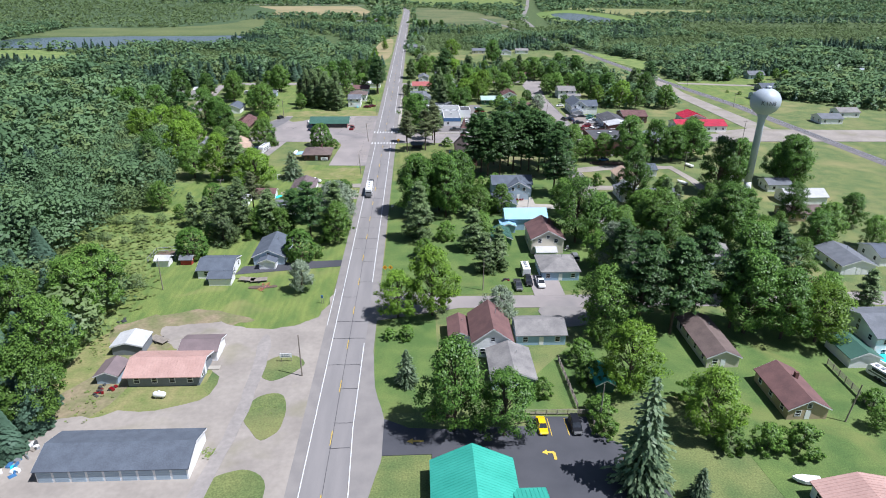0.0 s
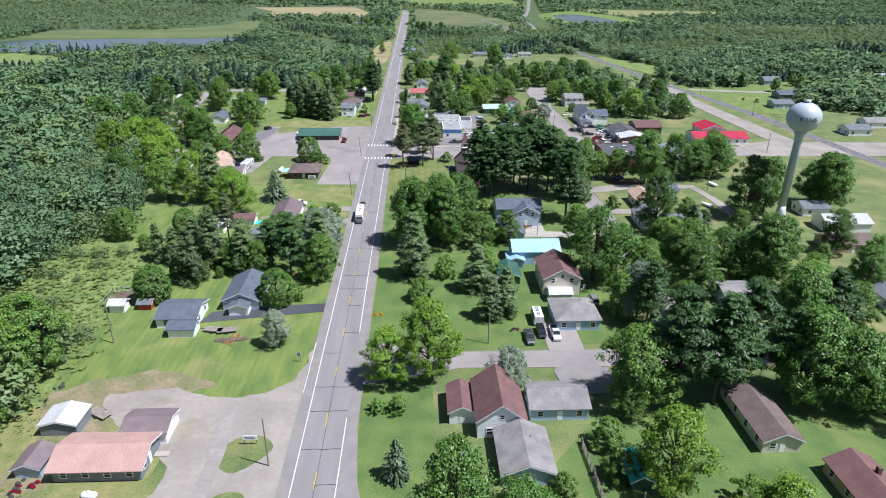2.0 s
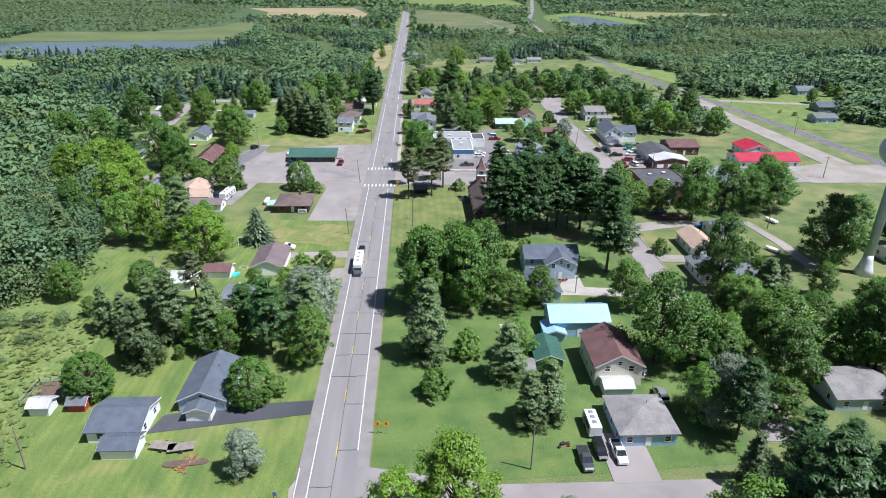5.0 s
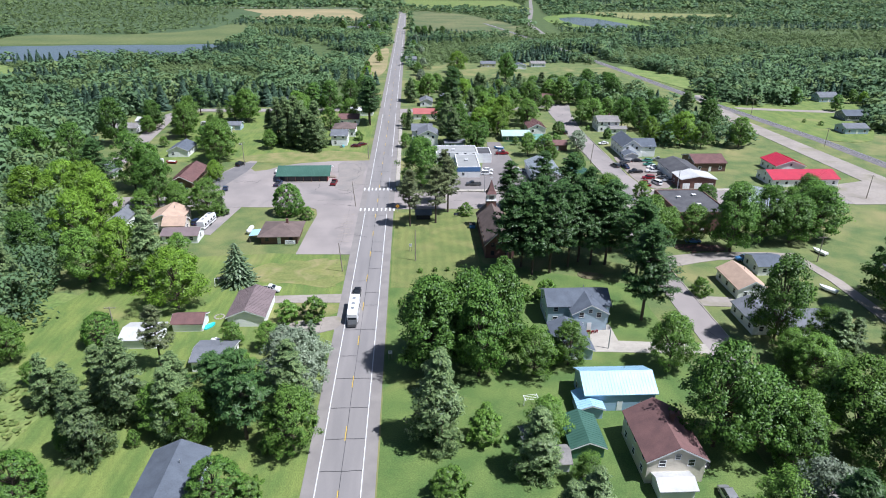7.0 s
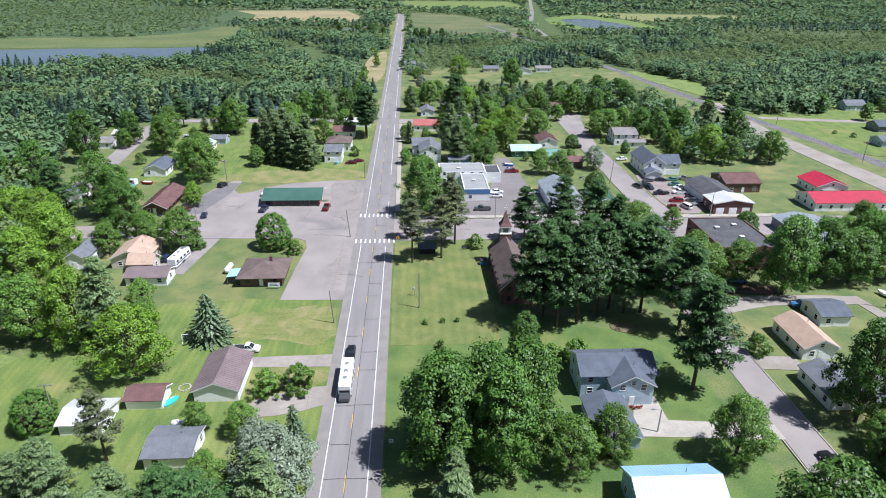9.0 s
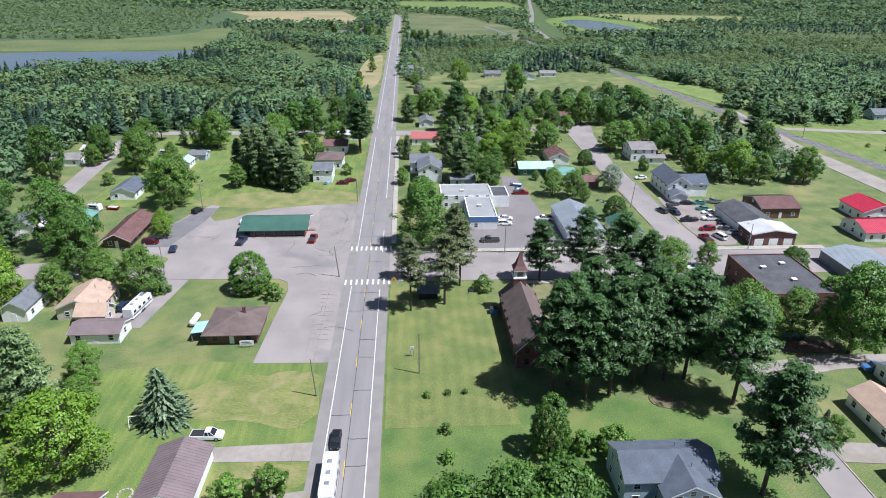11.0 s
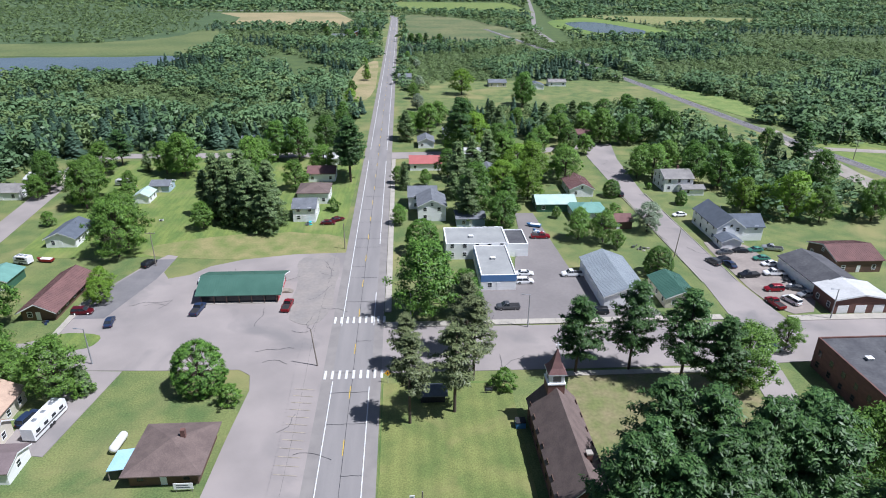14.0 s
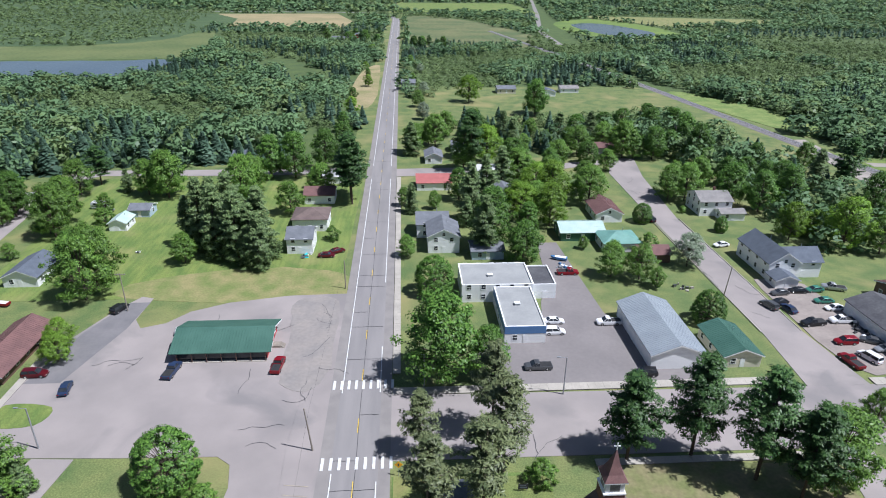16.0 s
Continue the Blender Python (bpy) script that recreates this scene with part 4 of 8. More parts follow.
# east of the highway, south part
teal = house(18.2, 58, 30.8, 79.4, 3.1, 3.1, "y", CREAM, R_TEAL, "office building with bright teal standing-seam metal roof", "office", "office", over=0.7, seams=True, door="w")
house(30.9, 64, 35.2, 73, 3.0, 1.4, "x", CREAM, R_TEAL, "side wing with teal metal roof", "office", "office_wing", over=0.5, seams=True)
house(27.6, 114, 36.2, 126, 4.0, 3.3, "y", WHITE, R_MAROON, "white house with steep maroon roof and arched windows")
house(22.8, 118, 27.5, 126, 2.8, 1.2, "y", WHITE, R_MAROON, "low side wing with maroon roof", "house", "house_wing")
house(30.6, 102.4, 39.3, 113.2, 2.6, 1.8, "y", GREYBLUE, R_WORN, "pale blue front addition with grey roof", "house", "house_wing")
house(38, 118.4, 48.9, 126.5, 2.7, 1.6, "x", PALEBLUE, R_WORN, "pale blue garage with worn grey roof", "garage", "garage")
house(49.3, 149.6, 59.5, 160, 2.8, 1.6, "y", PALEBLUE, R_WORN, "pale blue bungalow with brownish grey hipped roof", kind="hip")
house(49.4, 167, 58.9, 179, 4.8, 2.6, "y", CREAM, R_MAROON, "tall cream house with reddish brown roof", chimney=True)
house(50.5, 163.2, 56, 166.9, 2.3, 0.7, "x", WHITE, R_WHITE, "white front porch on the cream house", "porch", "porch_room", win="none")
house(44.2, 185.2, 57.4, 193.5, 4.0, 2.0, "x", PALEBLUE, R_SKY, "pale blue house with shiny sky-blue metal roof", seams=True)
house(42.6, 183, 47, 188, 2.4, 0.8, "y", PALEBLUE, R_SKY, "small blue porch with blue metal roof", "porch", "porch_room", win="none", seams=True)
house(43.4, 216.5, 57.8, 225, 5.0, 2.1, "x", GREYBLUE, R_SLATE, "grey-blue two-storey house with slate roof and front gable")
house(48.5, 213.6, 56.5, 220, 4.6, 2.2, "y", GREYBLUE, R_SLATE, "front gable wing of the grey-blue house", "house", "house_wing")
house(42.8, 202, 50.2, 213, 2.6, 1.4, "y", GREYBLUE, R_SLATE, "grey-blue garage with slate roof", "garage", "garage", garage="e")
house(38.8, 173, 44.4, 181, 2.4, 1.2, "y", GREENWALL, R_GREEN, "shed with green metal roof", "shed", "shed", win="none", seams=True)
house(34.6, 170, 37.8, 174, 2.0, 0.9, "x", WHITE, R_WORN, "small white garden shed with gable roof", "shed", "shed", win="none")
house(31, 176, 34, 179, 2.0, 0.8, "x", GREYBLUE, R_GREY, "small blue-grey garden playhouse", "shed", "shed", win="none")
house(77, 108.6, 84, 125, 2.7, 1.6, "y", CREAM, R_BROWN, "long cream house with dark brown roof")
house(85.2, 91.6, 92.9, 104, 2.6, 2.0, "y", TAN, R_MAROON, "tan cottage with dark rusty brown roof", chimney=True)
house(115, 111, 128, 124, 5.2, 2.2, "x", WHITE, R_GREY, "white two-storey house with dark roof", chimney=True)
house(107.5, 107.5, 114, 116, 2.6, 1.4, "y", WHITE, R_GREEN, "white shed with grey-green roof", "shed", "shed", win="none")
house(79, 62, 93, 73.3, 2.6, 1.6, "y", WHITE, R_PINK, "garage with faded pink metal roof", "garage", "garage", seams=True)
house(51.4, 100.8, 54.8, 107, 2.1, 1.0, "y", GREENWALL, R_TEAL, "narrow green garden shed with teal roof", "shed", "shed", win="none")
house(148.3, 206, 163, 214.5, 3.0, 1.8, "x", WHITE, R_WHITE, "long white metal shed with doors", "shed", "metal_shed", seams=True, win="none", garage="s")
house(140, 190.5, 154, 199, 2.7, 1.6, "x", TAN, R_BROWN, "tan house with brown roof")
house(149, 220.5, 158, 228, 2.8, 1.4, "x", WHITE, R_GREY, "small white house beside the water tower")
house(141, 233, 149, 240, 2.8, 1.4, "y", WHITE, R_GREY, "small white outbuilding with grey roof", "shed", "shed")
house(93.5, 158, 105, 168, 2.8, 1.5, "x", GREYBLUE, R_WORN, "grey-blue house with light grey roof under trees")
house(133.3, 151, 143, 164, 2.8, 1.7, "y", WHITE, R_GREY, "white garage house with dark grey roof", garage="s")
house(148, 156, 158, 166, 2.8, 1.6, "x", WHITE, R_SLATE, "white house with blue-grey roof")
house(94, 227, 101.5, 239, 3.0, 2.0, "y", WHITE, R_PEACH, "white house with orange-brown roof")
house(89.5, 210.5, 97, 221, 2.8, 1.5, "y", WHITE, R_GREY, "white house with grey roof")
house(97.2, 209.5, 110, 217, 2.7, 1.4, "x", WHITE, R_GREY, "long white house with grey roof")
house(106, 240, 113, 248, 2.8, 1.4, "x", WHITE, R_SLATE, "small house with slate roof among trees")

# church, school, stores
church = house(33, 253.5, 41.2, 278.5, 4.3, 4.2, "y", BRICK, R_BROWN, "brick church with steep brown roof and small steeple", "church", "church", over=0.4, chimney=False, door="n", sash=BROWNWALL)
bm = box_bm(-1.5, -1.5, 4, 1.5, 1.5, 9.2)
st = part("steeple", bm, BRICK, church)
st.location = (0, 11.2, 0)
bm = bmesh.new()
box(bm, -1.35, -1.35, 9.2, 1.35, 1.35, 11.2)
box(bm, -1.6, -1.6, 9.2, 1.6, 1.6, 9.45)
box(bm, -1.65, -1.65, 11.2, 1.65, 1.65, 11.4)
bf = part("belfry", bm, WHITE, st, "white louvred belfry")
for turn in range(4):
    lv = part("louvre", box_bm(-0.7, -1.38, 9.7, 0.7, -1.34, 10.9), R_WORN, bf)
    lv.rotation_euler[2] = turn * math.pi / 2
bm = bmesh.new()
revolve(bm, [(2.35, 11.4), (1.5, 12.3), (0.95, 13.4), (0.08, 15.8)], 4)
for f in bm.faces:
    f.smooth = False
bmesh.ops.rotate(bm, verts=bm.verts, cent=(0, 0, 0), matrix=Matrix.Rotation(math.pi / 4, 3, "Z"))
part("spire", bm, R_MAROON, st, "flared maroon spire")
bm = bmesh.new()
box(bm, -0.06, -0.06, 15.7, 0.06, 0.06, 17.0)
box(bm, -0.45, -0.06, 16.4, 0.45, 0.06, 16.52)
part("cross", bm, TRIM, st)
bm = box_bm(-0.45, -0.45, 3, 0.45, 0.45, 8.2)
ch = part("chimney", bm, BRICK, church)
ch.location = (1.5, -6.0, 0)
part("chimney_cap", box_bm(-0.5, -0.5, 8.2, 0.5, 0.5, 8.45), CONCRETE, ch)
house(95.3, 270, 111.6, 292, 6.6, 0, "y", BRICK, R_TAR, "two-storey red brick school with flat black tar roof", "school", "school", kind="flat", sash=BROWNWALL)
store_front = house(30.2, 328, 39.2, 346.5, 4.0, 0, "y", WHITE, R_MEMB, "blue and white store with flat white roof", "store", "store", kind="flat", trim=WHITE)
BAND = mat("blue_metal_band", (0.10, 0.21, 0.42), (0.08, 0.18, 0.36), 0.5, 4, 0.5, fine_amount=0.08)
part("blue_band", box_bm(-4.54, -9.3, 2.5, 4.54, -9.252, 4.3), BAND, store_front, "blue metal band over the front")
part("blue_band", box_bm(-4.56, -9.25, 2.5, -4.51, 9.2, 4.3), BAND, store_front)
part("blue_band", box_bm(4.51, -9.25, 2.9, 4.56, 9.2, 4.3), BAND, store_front)
house(22.5, 346.8, 40, 359, 4.4, 0, "x", WHITE, R_MEMB, "rear block of the store with flat white roof", "store", "store_block", kind="flat")
house(40.2, 348, 46, 358.8, 3.6, 0, "x", WHITE, R_TAR, "low white annex with dark flat roof", "store", "store_annex", kind="flat")
house(58.7, 317, 70, 339, 3.6, 2.2, "y", WHITE, R_SILVER, "white metal workshop with grey metal roof", "workshop", "workshop", seams=True, win="none", garage="w")
house(74, 317, 82, 329, 2.8, 1.6, "y", CREAM, R_GREEN, "house with green metal roof", seams=True)
house(104.5, 355.5, 113, 372, 4.8, 3.0, "y", WHITE, R_SLATE, "white two-storey house with dark cross gables")
house(110, 356.5, 119.5, 364.5, 4.6, 2.6, "x", WHITE, R_SLATE, "white cross wing with dark roof", "house", "house_wing")
house(104, 350.5, 110, 355.4, 2.4, 1.2, "y", WHITE, R_SLATE, "white enclosed porch with slate roof", "porch", "porch_room")
house(106.8, 402, 117.5, 413, 5.0, 2.0, "x", WHITE, R_WORN, "white farmhouse with worn grey roof", chimney=True)
house(112, 397.5, 120, 402, 2.5, 0.9, "x", WHITE, R_WORN, "low white porch wing of a farmhouse", "porch", "porch_room")
house(114, 321.5, 126, 338, 3.4, 2.0, "y", WHITE, R_TAR, "white workshop with dark roof and doors", "workshop", "workshop", win="none", garage="w")
house(113.5, 312.5, 127, 321, 3.8, 1.2, "y", BRICK, R_WHITE, "brick fire hall with white gable roof", "hall", "hall", garage="s")
house(128, 334, 141, 347, 3.6, 2.0, "x", BROWNWALL, R_MAROON, "brown building with maroon metal roof", "workshop", "workshop", seams=True)
house(55.6, 383, 68.9, 392.5, 2.8, 1.6, "x", GREENWALL, R_MINT, "house with pale mint metal roof", seams=True)
house(66.2, 374.5, 77, 384, 2.8, 2.0, "y", WHITE, R_SEA, "house with hipped sea-green roof", kind="hip")
house(74, 367, 82.8, 373.5, 2.6, 1.4, "x", BROWNWALL, R_MAROON, "brown garage with maroon roof", "garage", "garage", garage="e")
house(70.5, 397.5, 79, 410, 3.0, 2.0, "y", WHITE, R_MAROON, "house with maroon metal roof", seams=True)
house(15.4, 376, 24.4, 387, 5.2, 2.2, "y", WHITE, R_GREY, "white two-storey house with dark grey roof")
house(12.5, 387.3, 22, 397, 4.4, 2.2, "x", WHITE, R_GREY, "rear wing with dark grey roof", "house", "house_wing")
house(27.5, 371, 36.5, 378.5, 2.6, 0.7, "x", GREYBLUE, R_GREY, "low garage with grey roof", "garage", "garage")
house(13.5, 431, 26, 440, 3.0, 2.0, "x", WHITE, R_FADED, "white house with faded red metal roof", seams=True)
house(17.7, 465, 24.8, 475, 3.0, 1.6, "y", WHITE, R_GREY, "white house with grey roof")
house(30, 482, 38, 490, 3.0, 1.6, "x", WHITE, R_GREY, "white house among trees")
house(40, 420, 48, 428, 2.8, 1.6, "y", GREYBLUE, R_GREY, "small grey house among trees")
house(37, 446, 45, 452, 2.8, 1.6, "x", WHITE, R_WHITE, "small white house among trees")
house(92, 478, 102, 485, 2.8, 1.6, "x", CREAM, R_MAROON, "cream house with red-brown roof")
house(150, 314, 176, 326, 3.0, 2.0, "x", WHITE, R_RED, "long building with bright red metal roof", "store", "store", seams=True)
house(128, 280, 142, 302, 3.2, 1.2, "y", GREYWALL, R_SILVER, "long grey metal warehouse", "warehouse", "warehouse", win="none", seams=True)
house(160, 330, 172, 342, 3.4, 2.2, "y", WHITE, R_RED, "white outbuilding with red roof", "outbuilding", "outbuilding", seams=True)
house(8, 636, 17, 645, 4.4, 1.8, "x", WHITE, R_GREY, "far white house by the highway")
house(70, 622, 82, 631, 2.8, 1.6, "x", CREAM, R_GREY, "far cream house with grey roof")
house(96, 612, 106, 620, 2.8, 1.6, "y", WHITE, R_SLATE, "far white house by the highway")
house(112, 624, 124, 632, 2.8, 1.5, "x", WHITE, R_WORN, "far house with grey roof")
house(-64, 900, -48, 912, 5, 2.4, "x", WHITE, R_GREY, "far white farmhouse among trees", chimney=True)
house(-46, 930, -32, 944, 5, 2.4, "y", REDWALL, R_GREY, "far red barn with grey roof", "barn", "barn")
house(236, 330, 248, 340, 3, 1.8, "x", WHITE, R_GREY, "white house beyond the railway")
house(256, 346, 268, 355, 3, 1.8, "x", WHITE, R_WORN, "pale house beyond the railway")
house(232, 395, 244, 404, 3, 1.6, "x", GREYBLUE, R_GREY, "grey house beyond the railway")


# ---- trees ----
def leaf_cards(rng, centres, per, size, flat=0.0, slim=0.65):
    """Small leaf sprays round clump centres: (x, y, z, radius). Returns quads as an array (n, 4, 3)."""
    r = np.random.default_rng(rng.randrange(1 << 30))
    c = np.repeat(np.array(centres, dtype=float), per, axis=0)
    n = len(c)
    unit = lambda v: v / (np.linalg.norm(v, axis=1)[:, None] + 1e-9)
    way = unit(r.normal(size=(n, 3)))
    off = way * (c[:, 3] * (0.25 + 0.75 * r.random(n) ** 0.7))[:, None]
    off[:, 2] *= 0.75 - 0.4 * flat
    mid = c[:, :3] + off
    nrm = unit(unit(off) + np.stack((r.uniform(-0.7, 0.7, n), r.uniform(-0.7, 0.7, n), r.uniform(0.0, 1.2, n) + flat), axis=1))
    u = unit(np.cross(nrm, unit(r.normal(size=(n, 3)))))
    w = np.cross(nrm, u)
    s = (size * r.uniform(0.6, 1.3, n))[:, None]
    u, w = u * s, w * s * slim * 0.9
    return np.stack((mid - u, mid + w, mid + u, mid - w), axis=1)


def quads_mesh(name, quads, material, core=None):
    v = np.array([[tuple(p) for p in q] for q in quads]) if isinstance(quads, list) else quads
    if core is not None:
        # sprays turn outwards and take part of the crown's rounded shading
        out = v.mean(axis=1) - np.array((0, 0, core))
        out /= np.linalg.norm(out, axis=1)[:, None] + 1e-6
        geo = np.cross(v[:, 2] - v[:, 0], v[:, 3] - v[:, 1])
        geo /= np.linalg.norm(geo, axis=1)[:, None] + 1e-9
        back = (geo * (out + np.array((0, 0, 0.5)))).sum(axis=1) < 0
        v = np.where(back[:, None, None], v[:, ::-1], v)
        geo[back] *= -1
        soft = 0.7 * geo + 0.55 * out + np.array((0, 0, 0.2))
        soft /= np.linalg.norm(soft, axis=1)[:, None] + 1e-6
    me = bpy.data.meshes.new(name)
    n = len(v)
    me.vertices.add(4 * n)
    me.vertices.foreach_set("co", v.ravel())
    me.loops.add(4 * n)
    me.loops.foreach_set("vertex_index", np.arange(4 * n))
    me.polygons.add(n)
    me.polygons.foreach_set("loop_start", np.arange(0, 4 * n, 4))
    me.update(calc_edges=True)
    if core is not None:
        me.polygons.foreach_set("use_smooth", np.ones(n, dtype=bool))
        me.normals_split_custom_set_from_vertices(np.repeat(soft, 4, axis=0).tolist())
    me.materials.append(material)
    return me


def broadleaf_clumps(rng, wide, n, low=0.22, size=(0.075, 0.14)):
    out = []
    while len(out) < n:
        a, z = rng.uniform(0, math.tau), rng.uniform(low, 0.94)
        f = (z - low) / (1 - low)
        env = wide * 0.5 * math.sin(math.pi * min(1, 0.16 + 0.84 * f) ** 0.8) ** 0.7 * (0.86 + 0.2 * math.sin(3 * a + 9 * z))
        r = env * rng.uniform(0.35, 1.0) ** 0.6
        out.append((r * math.cos(a), r * math.sin(a), z, rng.uniform(*size)))
    return out


def dome_clumps(rng, wide, n):
    """A dense rounded crown that reaches the ground, fullest below its middle."""
    out = []
    for _ in range(n):
        a, z = rng.uniform(0, math.tau), rng.uniform(0.03, 0.96)
        env = wide * 0.5 * min(1.0, 0.72 + 1.1 * z) * math.sqrt(max(0.0, 1 - max(0.0, (z - 0.3) / 0.68) ** 2.2))
        r = env * rng.uniform(0.6, 1.0) ** 0.4
        out.append((r * math.cos(a), r * math.sin(a), z, rng.uniform(0.045, 0.075)))
    return out


def make_tree(kind, seed):
    """One tree a unit high: a tapered trunk with limbs and a crown of leaf sprays."""
    rng = random.Random(seed)
    bm = bmesh.new()
    root = new("tree")
    quads = []
    if kind in ("maple", "lime", "ash", "silver", "bush", "cedar"):
        wide = {"cedar": 0.86, "maple": 0.78, "lime": 0.9, "ash": 0.84, "silver": 0.84, "bush": 1.2}[kind] * rng.uniform(0.92, 1.08)
        low = {"bush": 0.05, "cedar": -0.04}.get(kind, 0.17)
        if kind == "cedar":
            cl = dome_clumps(rng, wide, 380)
        else:
            cl = broadleaf_clumps(rng, wide, 70 if kind == "bush" else 190, low, (0.07, 0.13) if kind == "bush" else (0.048, 0.1))
        tr = 0.02 if kind != "bush" else 0.012
        tube(bm, (0, 0, -0.02), (0.01, 0, 0.34), tr, tr * 0.75)
        tube(bm, (0.01, 0, 0.34), (0, 0.01, 0.8), tr * 0.75, tr * 0.2)
        for c in cl[::5]:
            b0 = (0.005, 0.005, max(0.06, c[2] * 0.55))
            tube(bm, b0, c[:3], tr * 0.35, tr * 0.1, 5)
        quads = leaf_cards(rng, cl, 48 if kind == "cedar" else 76, {"bush": 0.032, "cedar": 0.017}.get(kind, 0.0138))
        material = {"maple": LEAF_MAPLE, "lime": LEAF_LIME, "ash": LEAF_ASH, "silver": LEAF_SILVER, "bush": LEAF_ASH, "cedar": LEAF_MAPLE}[kind]
    elif kind in ("pine", "fir", "redpine"):
        # whorls of long boughs carrying flat plates of needles, with a rounded uneven top
        foot = {"pine": 0.27, "redpine": 0.34, "fir": 0.05}[kind]
        tube(bm, (0, 0, -0.02), (0, 0, 0.55), 0.018, 0.011)
        tube(bm, (0, 0, 0.55), (0.01, 0, 0.95), 0.011, 0.003)
        cl = []
        z = foot
        lean = rng.uniform(0, math.tau)
        while z < 0.95:
            f = (z - foot) / (0.97 - foot)
            reach = {"pine": 0.32, "redpine": 0.25, "fir": 0.25}[kind] * (1 - f ** 1.5) ** 0.8 * min(1, (0.85 if kind == "fir" else 0.62) + 1.4 * f) + 0.025
            for k in range(rng.randint(3, 5) if kind == "redpine" else rng.randint(6, 8)):
                a = rng.uniform(0, math.tau)
                L = reach * rng.uniform(0.5, 1.12) * (1 + 0.14 * math.cos(a - lean))
                rise = L * (-0.1 if kind == "fir" else 0.12) + rng.uniform(-0.015, 0.02)
                tip = (L * math.cos(a), L * math.sin(a), z + rise)
                tube(bm, (0, 0, z), tip, 0.005, 0.0015, 4)
                for s in (0.3, 0.52, 0.7, 0.86, 1.0):
                    if s * L > 0.02:
                        side = rng.uniform(-0.3, 0.3) * L * s
                        cl.append((tip[0] * s - math.sin(a) * side, tip[1] * s + math.cos(a) * side, z + rise * s + 0.006, 0.026 + 0.022 * s))
            z += rng.uniform(0.036, 0.05)
        quads = leaf_cards(rng, cl, 24, 0.0195, 0.7, 0.34)
        material = {"pine": NEEDLE_PINE, "redpine": NEEDLE_RED, "fir": NEEDLE_FIR}[kind]
    else:
        tube(bm, (0, 0, -0.02), (0, 0, 0.98), 0.016, 0.002)
        z = 0.05
        while z < 0.985:
            reach = (0.29 + 0.05 * math.sin(z * 23 + seed)) * (1 - z) ** 0.72 + 0.01
            n = max(5, int(15 * (1 - z) + 4))
            for k in range(n):
                a = math.tau * k / n + rng.uniform(-0.3, 0.3)
                L = reach * rng.uniform(0.55, 1.2)
                m = max(2, int(L / 0.02))
                for s in range(1, m + 1):
                    t = s / m
                    c = Vector((L * t * math.cos(a), L * t * math.sin(a), z - 0.22 * L * t + rng.uniform(-0.006, 0.006)))
                    d = Vector((math.cos(a + rng.uniform(-0.7, 0.7)), math.sin(a + rng.uniform(-0.7, 0.7)), -0.35)).normalized()
                    sd = Vector((-math.sin(a), math.cos(a), rng.uniform(-0.6, 0.6))).normalized()
                    ln, wd = 0.026 * rng.uniform(0.7, 1.4), 0.0155 * rng.uniform(0.7, 1.3)
                    quads.append((c - d * ln, c + sd * wd, c + d * ln, c - sd * wd))
            z += 0.021
        material = NEEDLE_SPRUCE
    part("trunk", bm, BARK, root)
    crown = new("crown", quads_mesh("crown", quads, material, 0.4))
    crown.parent = root
    return root


TREE_WORDS = {"maple": ("maple_tree", "tall dark green maple with a dense leafy crown"), "lime": ("broadleaf_tree", "bright yellow-green leafy tree with a broad crown"),
              "ash": ("ash_tree", "mid-green leafy tree on the grass"), "silver": ("willow_tree", "pale grey-green leafy tree"),
              "bush": ("bush", "rounded green garden bush"), "cedar": ("round_tree", "dense rounded green tree with leaves to the ground"), "pine": ("pine_tree", "tall white pine with layered dark boughs"), "redpine": ("red_pine", "thin grey-green pine with gaps between boughs"), "fir": ("fir_tree", "broad ragged conifer with boughs down to the ground"), "spruce": ("spruce_tree", "dark conical spruce with drooping boughs")}
protos = {}
tree_rng = random.Random(11)


def tree(kind, x, y, h, wide=1.0):
    variants = protos.setdefault(kind, [])
    turn = tree_rng.uniform(0, 360)
    sx = (h if h < 15 else 15 + 0.55 * (h - 15)) * wide * tree_rng.uniform(0.9, 1.1)
    if len(variants) < 4:
        ob = make_tree(kind, 100 + 17 * len(variants) + len(kind))
        ob.name = TREE_WORDS[kind][0]
        tagged(ob, TREE_WORDS[kind][1], "bush" if kind == "bush" else "tree", "bushes" if kind == "bush" else "trees of the town")
        variants.append(ob)
        ob["unit"] = 1
        ob.matrix_basis = pose(x, y, 0, 0, 0, turn) @ Matrix.Diagonal((sx, sx, h, 1))
        return ob
    src = variants[tree_rng.randrange(4)]
    s = src.scale
    return copy_thing(src, pose(x, y, 0, 0, 0, turn) @ Matrix.Diagonal((sx / s.x, sx / s.y, h / s.z, 1)))


tree("ash", 100.5, 88.5, 5.2)
tree("ash", -55.1, 95.8, 18.0)
tree("ash", -60.2, 112.4, 18.0)
tree("ash", 56.6, 118.2, 7.4)
tree("ash", 58.8, 122.6, 18.0)
tree("ash", -73.2, 125.5, 18.0)
tree("ash", 114.2, 129.0, 12.4)
tree("ash", -64.1, 131.1, 18.0)
tree("ash", -62.0, 137.3, 18.0)
tree("ash", 116.8, 146.3, 14.0)
tree("ash", 80.9, 154.8, 10.4)
tree("ash", 110.1, 155.2, 14.5)
tree("ash", 66.9, 156.4, 12.4)
tree("ash", 113.1, 157.6, 14.0)
tree("ash", 40.1, 166.9, 7.0)
tree("ash", 153.8, 168.3, 11.1)
tree("ash", 141.3, 172.7, 14.1)
tree("ash", 77.5, 173.2, 13.2)
tree("ash", 89.1, 174.6, 18.0)
tree("fir", 16.4, 178.0, 19.5)
